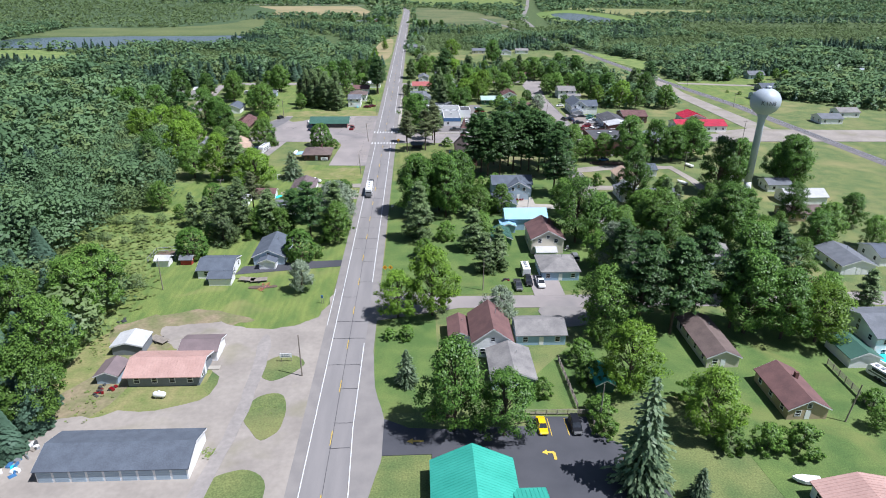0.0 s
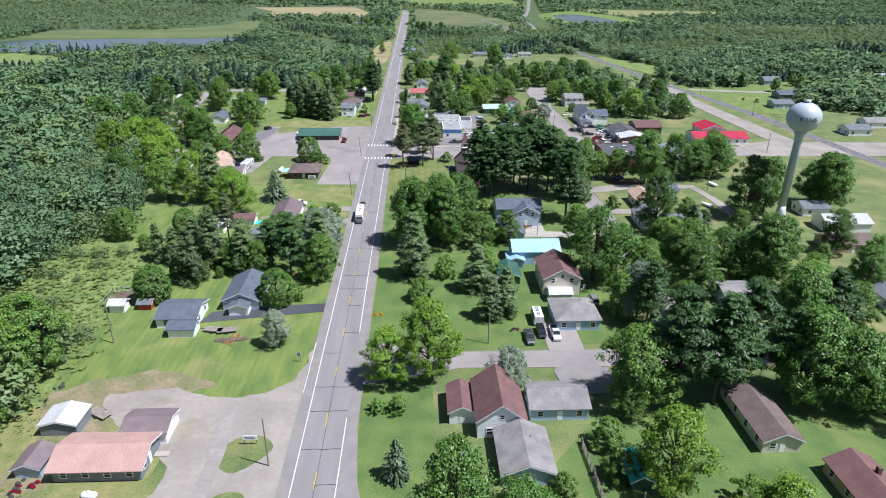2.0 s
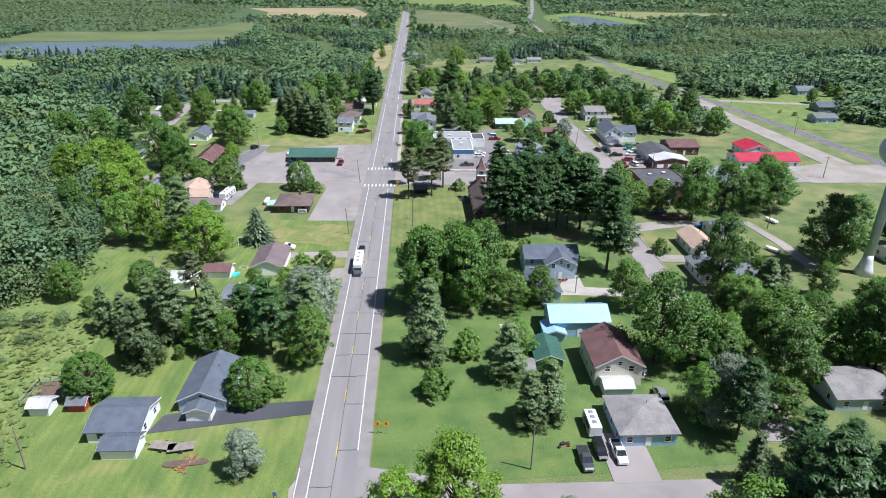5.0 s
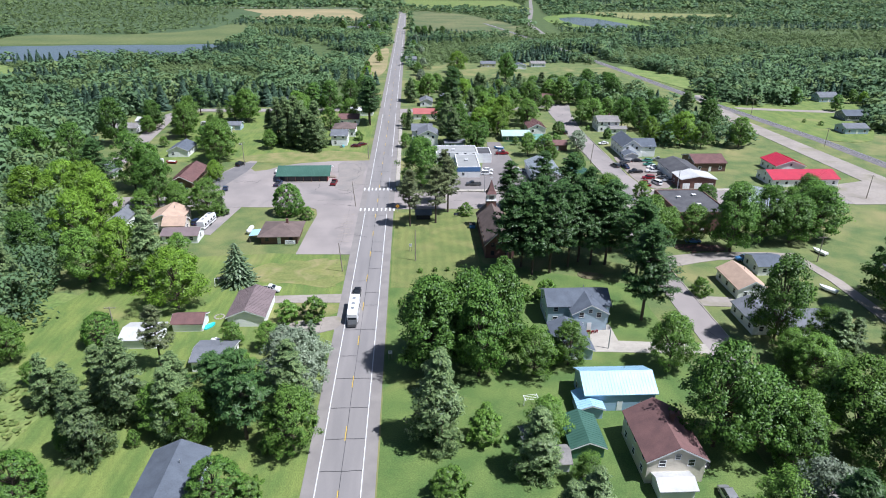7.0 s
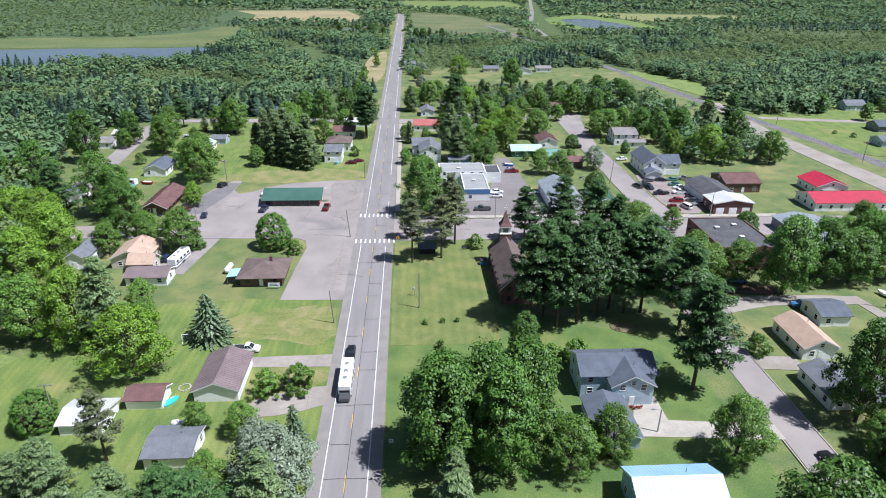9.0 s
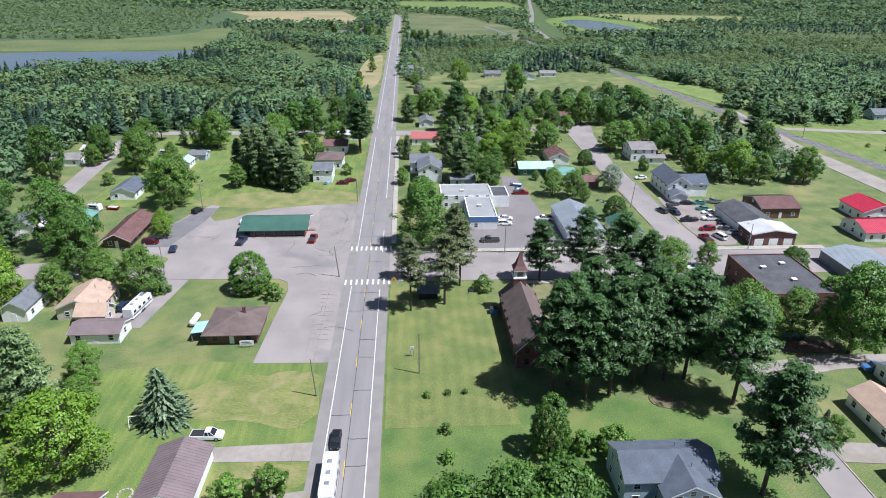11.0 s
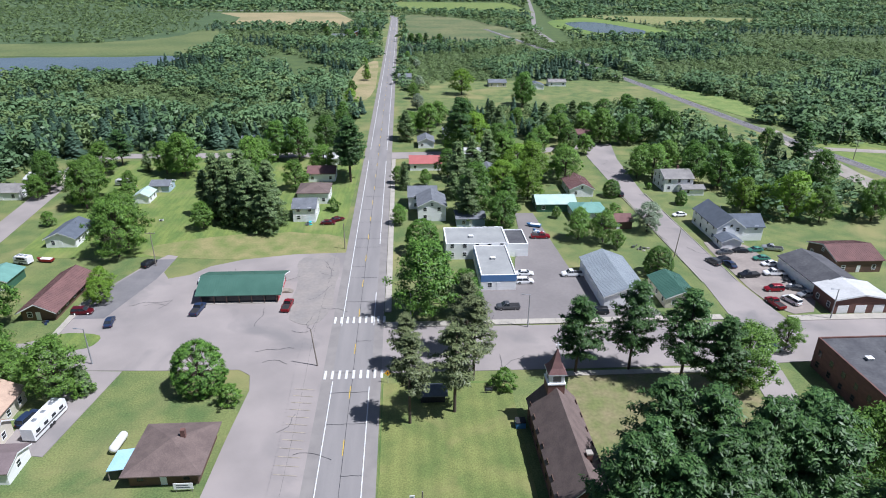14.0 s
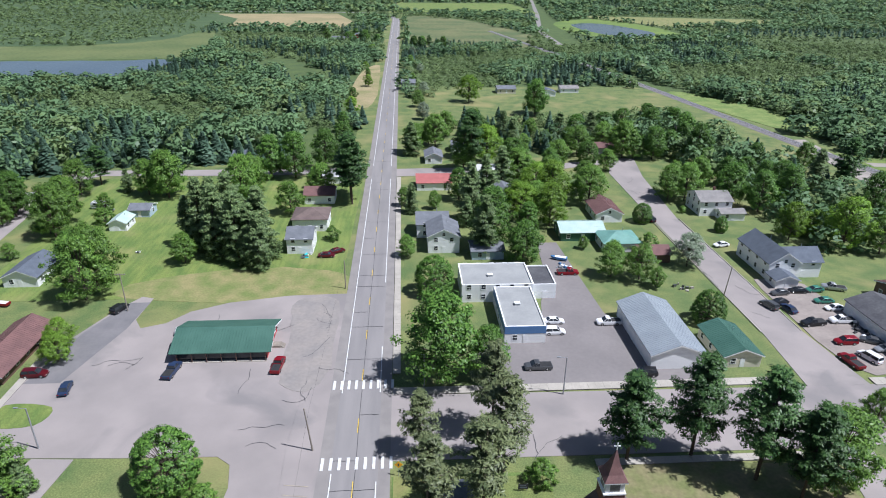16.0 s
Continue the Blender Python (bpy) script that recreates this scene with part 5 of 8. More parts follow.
tree("ash", -8.5, 176.9, 13.6)
tree("ash", 35.3, 177.2, 10.0)
tree("ash", -36.1, 179.0, 3.7)
tree("ash", -25.8, 180.0, 10.9)
tree("ash", 88.6, 181.1, 12.8)
tree("ash", 132.3, 182.4, 7.2)
tree("ash", 25.3, 182.7, 4.7)
tree("ash", -32.3, 183.0, 10.9)
tree("fir", -45.6, 190.0, 14.0)
tree("ash", 96.9, 191.1, 8.5)
tree("ash", 122.5, 191.5, 11.7)
tree("ash", 91.8, 192.2, 11.6)
tree("ash", 88.5, 195.0, 8.0)
tree("ash", -20.8, 194.0, 9.3)
tree("ash", 36.7, 196.8, 11.7)
tree("ash", -63.1, 197.7, 5.4)
tree("ash", 65.4, 198.5, 13.5)
tree("ash", 91.4, 199.9, 8.4)
tree("ash", 44.6, 200.3, 11.1)
tree("ash", 117.1, 201.9, 10.2)
tree("ash", 101.3, 203.8, 11.4)
tree("ash", -72.0, 205.8, 10.9)
tree("ash", -19.0, 208.4, 7.2)
tree("ash", -27.0, 209.3, 6.8)
tree("ash", -72.1, 241.7, 16.0)
tree("ash", -49.5, 243.8, 7.9)
tree("ash", -52.4, 252.5, 9.4)
tree("ash", 80.6, 256.5, 18.0)
tree("ash", 96.5, 262.5, 12.8)
tree("ash", 89.4, 262.6, 11.9)
tree("ash", 136.3, 278.7, 12.6)
tree("ash", 76.1, 284.3, 15.7)
tree("ash", 144.6, 284.5, 15.1)
tree("ash", -74.8, 286.7, 10.4)
tree("ash", -54.9, 288.6, 13.8)
tree("ash", -107.5, 291.6, 15.6)
tree("ash", -65.8, 292.0, 11.4)
tree("ash", 93.2, 297.9, 8.4)
tree("ash", -142.8, 344.3, 18.0)
tree("ash", -69.1, 352.2, 18.0)
tree("ash", 73.4, 352.8, 6.0)
tree("ash", 70.5, 357.2, 10.6)
tree("ash", -69.1, 358.9, 18.0)
tree("ash", 63.4, 359.1, 10.7)
tree("ash", 146.4, 370.2, 12.3)
tree("ash", 164.4, 370.6, 14.7)
tree("ash", -51.6, 372.4, 9.2)
tree("ash", 9.3, 373.8, 7.0)
tree("ash", -100.0, 376.3, 5.1)
tree("ash", 60.9, 377.3, 4.3)
tree("ash", -95.3, 391.9, 17.4)
tree("ash", -98.3, 394.6, 9.3)
tree("ash", 36.6, 397.5, 12.8)
tree("ash", -116.4, 401.8, 9.3)
tree("ash", -97.9, 403.4, 15.8)
tree("ash", -116.9, 405.0, 5.7)
tree("ash", 39.2, 407.6, 9.4)
tree("ash", -28.7, 409.4, 11.7)
tree("ash", -88.3, 410.5, 7.8)
tree("ash", 18.9, 411.9, 6.8)
tree("ash", 72.6, 414.5, 14.7)
tree("ash", 8.7, 415.0, 7.1)
tree("ash", 108.1, 417.3, 14.5)
tree("ash", 102.0, 417.5, 13.5)
tree("ash", 47.4, 418.5, 8.4)
tree("ash", -46.4, 419.7, 18.0)
tree("ash", 106.2, 424.6, 13.0)
tree("ash", 73.9, 425.7, 12.9)
tree("ash", -73.7, 426.5, 17.9)
tree("ash", -20.3, 427.8, 12.4)
tree("ash", -75.6, 429.5, 16.2)
tree("ash", -81.6, 429.7, 13.7)
tree("ash", -105.4, 430.5, 13.7)
tree("ash", -45.4, 431.6, 14.7)
tree("ash", 119.9, 432.9, 11.9)
tree("ash", -24.8, 435.3, 6.5)
tree("ash", 52.3, 441.6, 13.4)
tree("ash", 173.3, 452.7, 11.9)
tree("ash", 90.7, 453.2, 9.5)
tree("ash", 71.0, 455.7, 12.9)
tree("ash", 32.9, 456.9, 16.2)
tree("ash", 103.2, 471.4, 17.2)
tree("ash", 84.5, 476.3, 13.8)
tree("ash", 61.5, 482.6, 8.6)
tree("ash", 12.7, 482.8, 13.8)
tree("ash", 98.5, 486.3, 12.9)
tree("ash", 83.6, 488.5, 10.5)
tree("ash", 74.0, 488.7, 8.8)
tree("ash", 23.2, 492.0, 15.5)
tree("ash", 20.4, 496.7, 12.4)
tree("ash", 70.1, 509.8, 9.3)
tree("ash", 29.2, 510.7, 12.9)
tree("maple", 31.2, 88.9, 14.5)
tree("maple", 22.2, 90.7, 20.4)
tree("maple", 99.0, 119.3, 18.8)
tree("maple", 91.7, 122.0, 21.8)
tree("maple", 98.6, 138.6, 22.0)
tree("cedar", -17.9, 164.4, 9.6)
tree("cedar", -49.0, 166.9, 9.4)
tree("maple", 136.3, 168.7, 12.9)
tree("cedar", 75.9, 170.3, 11.0)
tree("maple", 108.8, 171.3, 20.8)
tree("maple", 104.7, 173.7, 14.6)
tree("maple", 70.4, 174.6, 16.7)
tree("maple", 64.4, 175.1, 21.6)
tree("cedar", -46.7, 179.4, 6.1)
tree("maple", 121.5, 185.2, 14.2)
tree("cedar", 104.8, 185.6, 10.7)
tree("maple", 158.3, 186.3, 11.9)
tree("maple", 25.5, 197.2, 22.0)
tree("maple", 15.4, 199.4, 22.0)
tree("maple", 16.7, 202.6, 20.1)
tree("maple", 23.5, 203.6, 22.0)
tree("maple", 29.7, 203.6, 22.0)
tree("cedar", -55.9, 211.9, 7.7)
tree("maple", 92.6, 207.4, 22.0, 0.85)
tree("maple", 128.4, 219.7, 22.0)
tree("fir", -82.0, 226.0, 19.0)
tree("maple", 137.4, 224.7, 20.4)
tree("maple", 161.4, 226.1, 20.6)
tree("maple", 161.0, 230.8, 20.2)
tree("maple", 157.9, 231.9, 17.0)
tree("maple", -90.3, 248.9, 18.0)
tree("maple", 105.6, 255.6, 22.0, 1.1)
tree("maple", 127.2, 261.7, 16.0, 1.25)
tree("maple", 119.8, 263.6, 18.5, 1.2)
tree("maple", 137.4, 265.7, 17.5, 1.2)
tree("cedar", 112.9, 272.7, 9.7)
tree("cedar", -28.9, 290.2, 10.5)
tree("cedar", 113.6, 291.4, 9.1)
tree("redpine", 19.8, 280.8, 20.0)
tree("maple", -75.0, 299.0, 18.8)
tree("maple", -82.5, 313.7, 18.9)
tree("maple", -90.0, 317.8, 22.0)
tree("maple", 15.6, 316.0, 20.0, 1.25)
tree("maple", 25.0, 315.6, 12.5)
tree("redpine", -39.9, 202.6, 15.0)
tree("maple", 89.1, 166.8, 15)
tree("ash", 90.6, 194.9, 8)
tree("maple", 110.5, 171.2, 14)
tree("ash", 117.2, 163.6, 13)
tree("maple", 141.0, 191.0, 14)
tree("maple", 140.4, 274.8, 16.0, 1.25)
tree("pine", 55.4, 247.2, 24.5)
tree("pine", 54.6, 256.0, 23.5)
tree("pine", 70.4, 257.0, 21.5)
tree("bush", 17.3, 234.5, 2.2)
tree("bush", 17.3, 227.5, 2.4)
tree("bush", 14.3, 244.7, 1.4)
tree("bush", 18.3, 245.3, 1.4)
tree("bush", 21.7, 245.5, 1.3)
tree("bush", 40.3, 228.7, 4.5)
tree("bush", 46.1, 229.7, 4.2)
tree("fir", -50.7, 289.5, 6.5)
tree("bush", -67.2, 294.9, 7)
tree("fir", 31.4, 374.4, 19.0)
tree("fir", 30.0, 400.0, 21.0)
tree("fir", 36.4, 413.0, 19.0)
tree("lime", 46.5, 402.5, 13.0)
tree("ash", 52.0, 406.0, 12.0)
tree("maple", 47.0, 391.0, 10.0)
tree("fir", 44.6, 432.0, 17.0)
tree("ash", 62.0, 431.0, 13.0)
tree("maple", 65.0, 442.0, 13.0)
tree("maple", 28.0, 421.0, 12.0)
tree("cedar", 78.9, 335.1, 8.2)
tree("maple", -132.8, 335.1, 20.1)
tree("maple", -122.1, 342.4, 19.5)
tree("cedar", 16.0, 352.2, 10.1)
tree("maple", 41.3, 367.7, 13.2)
tree("maple", -79.2, 370.1, 11.5)
tree("maple", 41.8, 371.5, 11.6)
tree("maple", 34.1, 379.8, 19.1)
tree("maple", -123.2, 381.5, 22.0)
tree("cedar", 107.6, 388.5, 5.1)
tree("maple", 158.1, 391.5, 19.0)
tree("cedar", 85.6, 397.6, 6.4)
tree("maple", 128.7, 405.3, 15.0)
tree("maple", 140.0, 407.6, 16.1)
tree("maple", -116.0, 409.0, 15.2)
tree("maple", 121.6, 411.1, 16.2)
tree("maple", -118.8, 414.7, 14.2)
tree("maple", 143.6, 419.2, 14.2)
tree("maple", 142.5, 427.7, 11.8)
tree("maple", 137.5, 432.3, 11.9)
tree("maple", 130.2, 432.6, 11.9)
tree("maple", 54.7, 444.3, 12.2)
tree("maple", 148.0, 445.8, 13.8)
tree("maple", -32.9, 447.8, 18.6)
tree("maple", -42.0, 448.1, 17.3)
tree("maple", 51.0, 449.3, 15.4)
tree("cedar", 131.5, 452.0, 9.6)
tree("maple", -22.3, 458.6, 17.3)
tree("maple", 131.8, 462.0, 18.0)
tree("cedar", 85.8, 464.1, 9.8)
tree("maple", 115.6, 469.0, 14.9)
tree("maple", 107.2, 469.2, 11.6)
tree("maple", 38.0, 472.1, 22.0)
tree("maple", 124.6, 474.7, 11.9)
tree("maple", -16.9, 475.7, 16.1)
tree("maple", 136.6, 487.1, 12.3)
tree("maple", 140.5, 496.6, 15.1)
tree("cedar", 92.5, 509.3, 11.2)
tree("maple", 130.1, 510.5, 13.9)
tree("cedar", 106.8, 512.7, 11.3)
tree("maple", 143.8, 515.9, 12.7)
tree("maple", 143.4, 519.8, 12.5)
tree("maple", 130.6, 520.1, 14.4)
tree("cedar", 120.2, 524.4, 10.7)
tree("maple", 81.3, 556.0, 19.9)
tree("maple", 83.0, 561.3, 19.9)
tree("silver", 35.2, 128.2, 9.9)
tree("silver", -14.3, 145.4, 9.5)
tree("silver", 70.0, 155.2, 15.0)
tree("silver", -9.3, 192.0, 15.0)
tree("silver", -12.4, 195.3, 13.8)
tree("silver", 86.6, 364.4, 10.5)
tree("lime", 68.5, 88.0, 14.9)
tree("lime", 57.9, 101.7, 15.9)
tree("lime", 106.2, 117.9, 15.3)
tree("lime", 11.0, 131.2, 13.0)
tree("lime", 19.3, 132.4, 19.0)
tree("lime", -44.6, 227.2, 16.5)
tree("lime", -60.8, 239.5, 19.0)
tree("lime", -83.3, 261.8, 19.0)
tree("lime", -85.3, 280.0, 19.0)
tree("lime", -108.7, 286.4, 19.0)
tree("lime", -93.6, 291.3, 19.0)
tree("lime", -101.5, 292.5, 19.0)
tree("lime", -62.8, 325.6, 7.1)
tree("lime", -64.8, 331.0, 7.4)
tree("lime", 138.2, 374.5, 16.8)
tree("lime", 125.6, 381.3, 12.8)
tree("lime", 134.8, 383.1, 9.3)
tree("lime", 54.8, 395.4, 15.1)
tree("lime", 59.4, 414.2, 16.4)
tree("lime", -104.2, 416.7, 11.9)
tree("lime", 55.1, 422.1, 13.6)
tree("lime", -48.9, 444.1, 9.3)
tree("lime", 43.1, 464.6, 16.7)
tree("lime", 105.3, 481.4, 12.9)
tree("lime", 48.6, 594.1, 16.9)
tree("pine", 74.4, 122.5, 24.4)
tree("pine", 66.8, 122.7, 26.0)
tree("pine", 89.5, 124.5, 20.6)
tree("pine", 81.1, 126.3, 26.0)
tree("pine", 69.7, 130.3, 19.6)
tree("pine", 102.5, 140.4, 18.1)
tree("pine", 83.7, 141.0, 12.6)
tree("pine", 107.3, 141.0, 20.4)
tree("pine", 77.2, 141.9, 14.0)
tree("pine", 70.8, 150.8, 18.0)
tree("pine", -17.2, 179.9, 19.5)
tree("pine", -23.5, 185.9, 14.8)
tree("pine", 66.3, 217.9, 25.0)
tree("pine", 72.3, 239.9, 23.8)
tree("pine", 44.5, 242.5, 22.9)
tree("pine", 49.5, 243.6, 26.0)
tree("pine", 38.7, 245.3, 25.2)
tree("pine", 42.3, 247.3, 25.3)
tree("pine", 62.0, 248.1, 23.8)
tree("pine", 66.2, 248.2, 26.0)
tree("pine", 59.1, 250.3, 26.0)
tree("pine", 48.8, 258.3, 23.8)
tree("pine", 69.8, 282.0, 18.5)
tree("redpine", 11.5, 278.0, 19.3)
tree("pine", 64.8, 286.4, 22.5)
tree("redpine", 24.3, 290.5, 19.9)
tree("redpine", 11.0, 295.5, 12.9)
tree("pine", 56.6, 292.3, 21.5)
tree("pine", 45.4, 291.9, 18.0)
tree("redpine", 23.6, 299.1, 19.9)
tree("pine", -95.8, 304.1, 22.6)
tree("pine", -9.1, 417.4, 25.4)
tree("pine", -9.7, 421.3, 25.0)
tree("pine", -10.4, 427.3, 23.5)
tree("pine", 173.5, 427.5, 20.1)
tree("pine", -103.2, 441.8, 15.5)
tree("pine", 35.6, 454.9, 26.0)
tree("spruce", 60.5, 73.0, 6.8)
tree("spruce", 51.8, 76.2, 22.0)
tree("spruce", 13.4, 104.9, 8.5)
tree("fir", 126.1, 130.9, 12.1)
tree("fir", 67.9, 140.1, 11.0)
tree("fir", 34.4, 155.9, 12.4)
tree("fir", 38.1, 157.2, 13.4)
tree("fir", 32.3, 169.7, 13.9)
tree("fir", -42.7, 176.2, 16.5)
tree("fir", -29.9, 181.6, 15.3)
tree("fir", -10.0, 185.4, 17.2)
tree("fir", -39.5, 186.1, 18.5)
tree("fir", -30.7, 186.2, 14.8)
tree("fir", -51.1, 188.6, 11.3)
tree("fir", -56.1, 190.4, 12.0)
tree("fir", 17.4, 191.4, 11.2)
tree("fir", -44.3, 194.7, 12.8)
tree("fir", 104.8, 199.4, 11.1)
tree("fir", 101.2, 199.5, 13.1)
tree("spruce", -8.8, 203.7, 10.2)
tree("fir", 105.3, 218.3, 6.1)
tree("spruce", 86.3, 233.3, 3.7)
tree("fir", -53.9, 238.3, 22.0)
tree("cedar", 34.5, 228.7, 12.0, 0.68)
tree("spruce", -33.5, 240.6, 11.4, 1.35)
tree("fir", -30.3, 367.4, 17.4)
tree("fir", -33.0, 371.6, 18.0)
tree("fir", -37.0, 372.2, 22.0)
tree("fir", -30.9, 374.5, 22.0)
tree("fir", -37.4, 376.6, 22.0)
tree("fir", -43.7, 376.8, 22.0)
tree("fir", -49.5, 382.5, 22.0)
tree("fir", -45.9, 383.2, 22.0)
tree("fir", -53.7, 384.0, 15.8)
tree("fir", -42.3, 387.5, 22.0)
tree("fir", 28.3, 396.3, 10.4)
tree("fir", 11.1, 408.6, 10.7)
tree("fir", 162.7, 427.9, 15.9)
tree("fir", -90.2, 433.6, 8.9)
tree("fir", 143.5, 465.9, 13.5)
tree("fir", 139.1, 474.3, 13.6)
tree("fir", 55.9, 477.1, 17.3)
tree("fir", 12.2, 477.8, 15.0)
tree("fir", 149.6, 480.3, 8.7)
tree("fir", 95.1, 494.9, 16.0)
tree("fir", 80.8, 495.2, 15.1)
tree("fir", 55.7, 501.3, 14.7)
tree("fir", 56.1, 510.1, 12.9)
tree("fir", 108.2, 522.6, 8.6)
tree("bush", 83.0, 83.2, 6.0)
tree("bush", 77.3, 83.7, 6.0)
tree("bush", 70.8, 84.2, 5.4)
tree("bush", 49.5, 88.6, 4.5)
tree("bush", 49.9, 93.3, 5.3)
tree("bush", 104.4, 94.9, 4.0)
tree("bush", 68.8, 96.9, 6.0)
tree("bush", 40.4, 100.4, 4.1)
tree("bush", 50.2, 103.1, 6.0)
tree("bush", 50.5, 111.4, 6.0)
tree("bush", 13.2, 121.8, 3.8)
tree("bush", 9.3, 122.0, 3.0)
tree("bush", 17.8, 165.4, 6.0)
tree("bush", -13.7, 166.5, 4.5)
tree("bush", -12.5, 176.7, 3.8)
tree("bush", 24.8, 178.2, 5.8)
tree("bush", 41.5, 202.1, 6.0)
tree("bush", -16.7, 219.7, 6.0)
tree("bush", -11.1, 221.0, 6.0)
tree("bush", 110.8, 225.8, 5.6)
tree("bush", 45.7, 228.4, 5.6)
tree("bush", 85.8, 229.6, 5.0)
tree("bush", 77.5, 237.4, 6.0)
tree("bush", 30.2, 287.6, 4.4)
tree("bush", -22.4, 285.2, 4.6)
tree("bush", -51.2, 289.8, 5.0)
tree("bush", 79.5, 374.8, 6.0)
tree("bush", -12.6, 386.7, 4.6)
tree("bush", -85.5, 402.4, 5.7)
tree("bush", 102.4, 405.3, 2.7)


# trees round the far farmstead
for k in range(14):
    tree(("maple", "pine", "spruce", "ash")[k % 4], tree_rng.uniform(-82, -16), tree_rng.uniform(868, 985), tree_rng.uniform(11, 14))
for k in range(9):
    tree(("pine", "maple", "spruce")[k % 3], tree_rng.uniform(14, 60), tree_rng.uniform(835, 880), tree_rng.uniform(11, 14))
for k in range(16):
    tree(("ash", "maple", "silver", "lime")[k % 4], tree_rng.uniform(-24, -14) if k % 2 else tree_rng.uniform(13, 24), 500 + k * 21 + tree_rng.uniform(-6, 6), tree_rng.uniform(6, 11))

# ---- far woods ----
def inside(x, y, pts):
    hit = False
    for (ax, ay), (bx, by) in zip(pts, pts[1:] + pts[:1]):
        if (ay > y) != (by > y) and x < (bx - ax) * (y - ay) / (by - ay) + ax:
            hit = not hit
    return hit


TOWN = [(-56, -50), (-53, 92), (-63, 112), (-60, 134), (-62, 150), (-80, 178), (-78, 207), (-78, 236), (-88, 262), (-118, 330), (-140, 400), (-136, 440), (-118, 462), (-60, 462), (-12, 462), (-12, 545),
        (-12, 1260), (9, 1260), (9, 570), (40, 640), (100, 650), (170, 640), (196, 600), (215, 420), (300, 360), (330, 290), (300, 180), (200, 120), (160, -50)]
CLEAR = [TOWN, [(-430, 640), (-186, 665), (-170, 830), (-205, 1010), (-240, 1010), (-300, 880), (-430, 880)], [(225, 1180), (310, 1270), (365, 1120), (350, 975), (300, 945), (230, 980)],
         [(-280, 1105), (-62, 1075), (-55, 1180), (-90, 1360), (-300, 1340)], [(15, 870), (65, 890), (130, 860), (165, 1000), (100, 1240), (15, 1300)], [(0, 1390), (250, 1370), (250, 1710), (0, 1710)],
         [(380, 1120), (620, 1170), (600, 1270), (300, 1340)], [(168, 880), (196, 880), (262, 1340), (345, 1890), (320, 1890), (230, 1340)], [(-28, 560), (-9, 560), (-9, 745), (-19, 750), (-30, 690)],
         [(-140, 745), (-80, 715), (-60, 625), (-38, 690), (-90, 790)], [(176, 600), (205, 600), (175, 720), (140, 900), (105, 1060), (92, 1060), (130, 880), (160, 720)], [(-420, 1385), (0, 1340), (0, 1395), (-420, 1395)],
         [(-420, 530), (-340, 518), (-263, 535), (-285, 605), (-345, 645), (-430, 640)], [(186, 470), (248, 464), (270, 492), (296, 486), (292, 462), (264, 424), (238, 385), (205, 385)],
         [(180, 625), (208, 606), (232, 530), (226, 505), (200, 520)], [(330, 478), (392, 500), (380, 530), (330, 505)]]
SHRUBS = [(-57, 146), (-68, 142), (-84, 150), (-94, 190), (-80, 199), (-68, 196), (-60, 184), (-60, 168)]
SCRUBLAND = [(-900, 870), (-330, 870), (-230, 1010), (-280, 1330), (-900, 1700)]
EAST_SCRUB = [(340, 800), (420, 700), (960, 690), (960, 975), (560, 962), (415, 985)]
PLANTATION = [(402, 990), (560, 968), (860, 980), (860, 1045), (430, 1052)]


def far_tree(rng, leafy, n):
    """The sprays of one small woodland tree, a unit high, as an array (n, 4, 3)."""
    if leafy:
        cl = broadleaf_clumps(rng, 0.95, max(6, n // 5), 0.1)
        cl = [(a, b, c, d * 1.6) for a, b, c, d in cl]
        qs = leaf_cards(rng, cl, 6, 0.32 / math.sqrt(n / 10))
    else:
        qs = []
        for i in range(n):
            z = 0.06 + 0.92 * (i + rng.random()) / n
            a, L = rng.uniform(0, math.tau), 0.22 * (1 - z) + 0.015
            c = Vector((L * 0.6 * math.cos(a), L * 0.6 * math.sin(a), z - 0.05))
            d, sd = Vector((math.cos(a), math.sin(a), -0.5)) * (L * 0.75 + 0.01), Vector((-math.sin(a), math.cos(a), 0.2)) * (0.11 * (1 - z) + 0.04)
            qs.append((c - d, c + sd, c + d, c - sd))
    return np.array([[tuple(p) for p in q] for q in qs]) if isinstance(qs, list) else qs


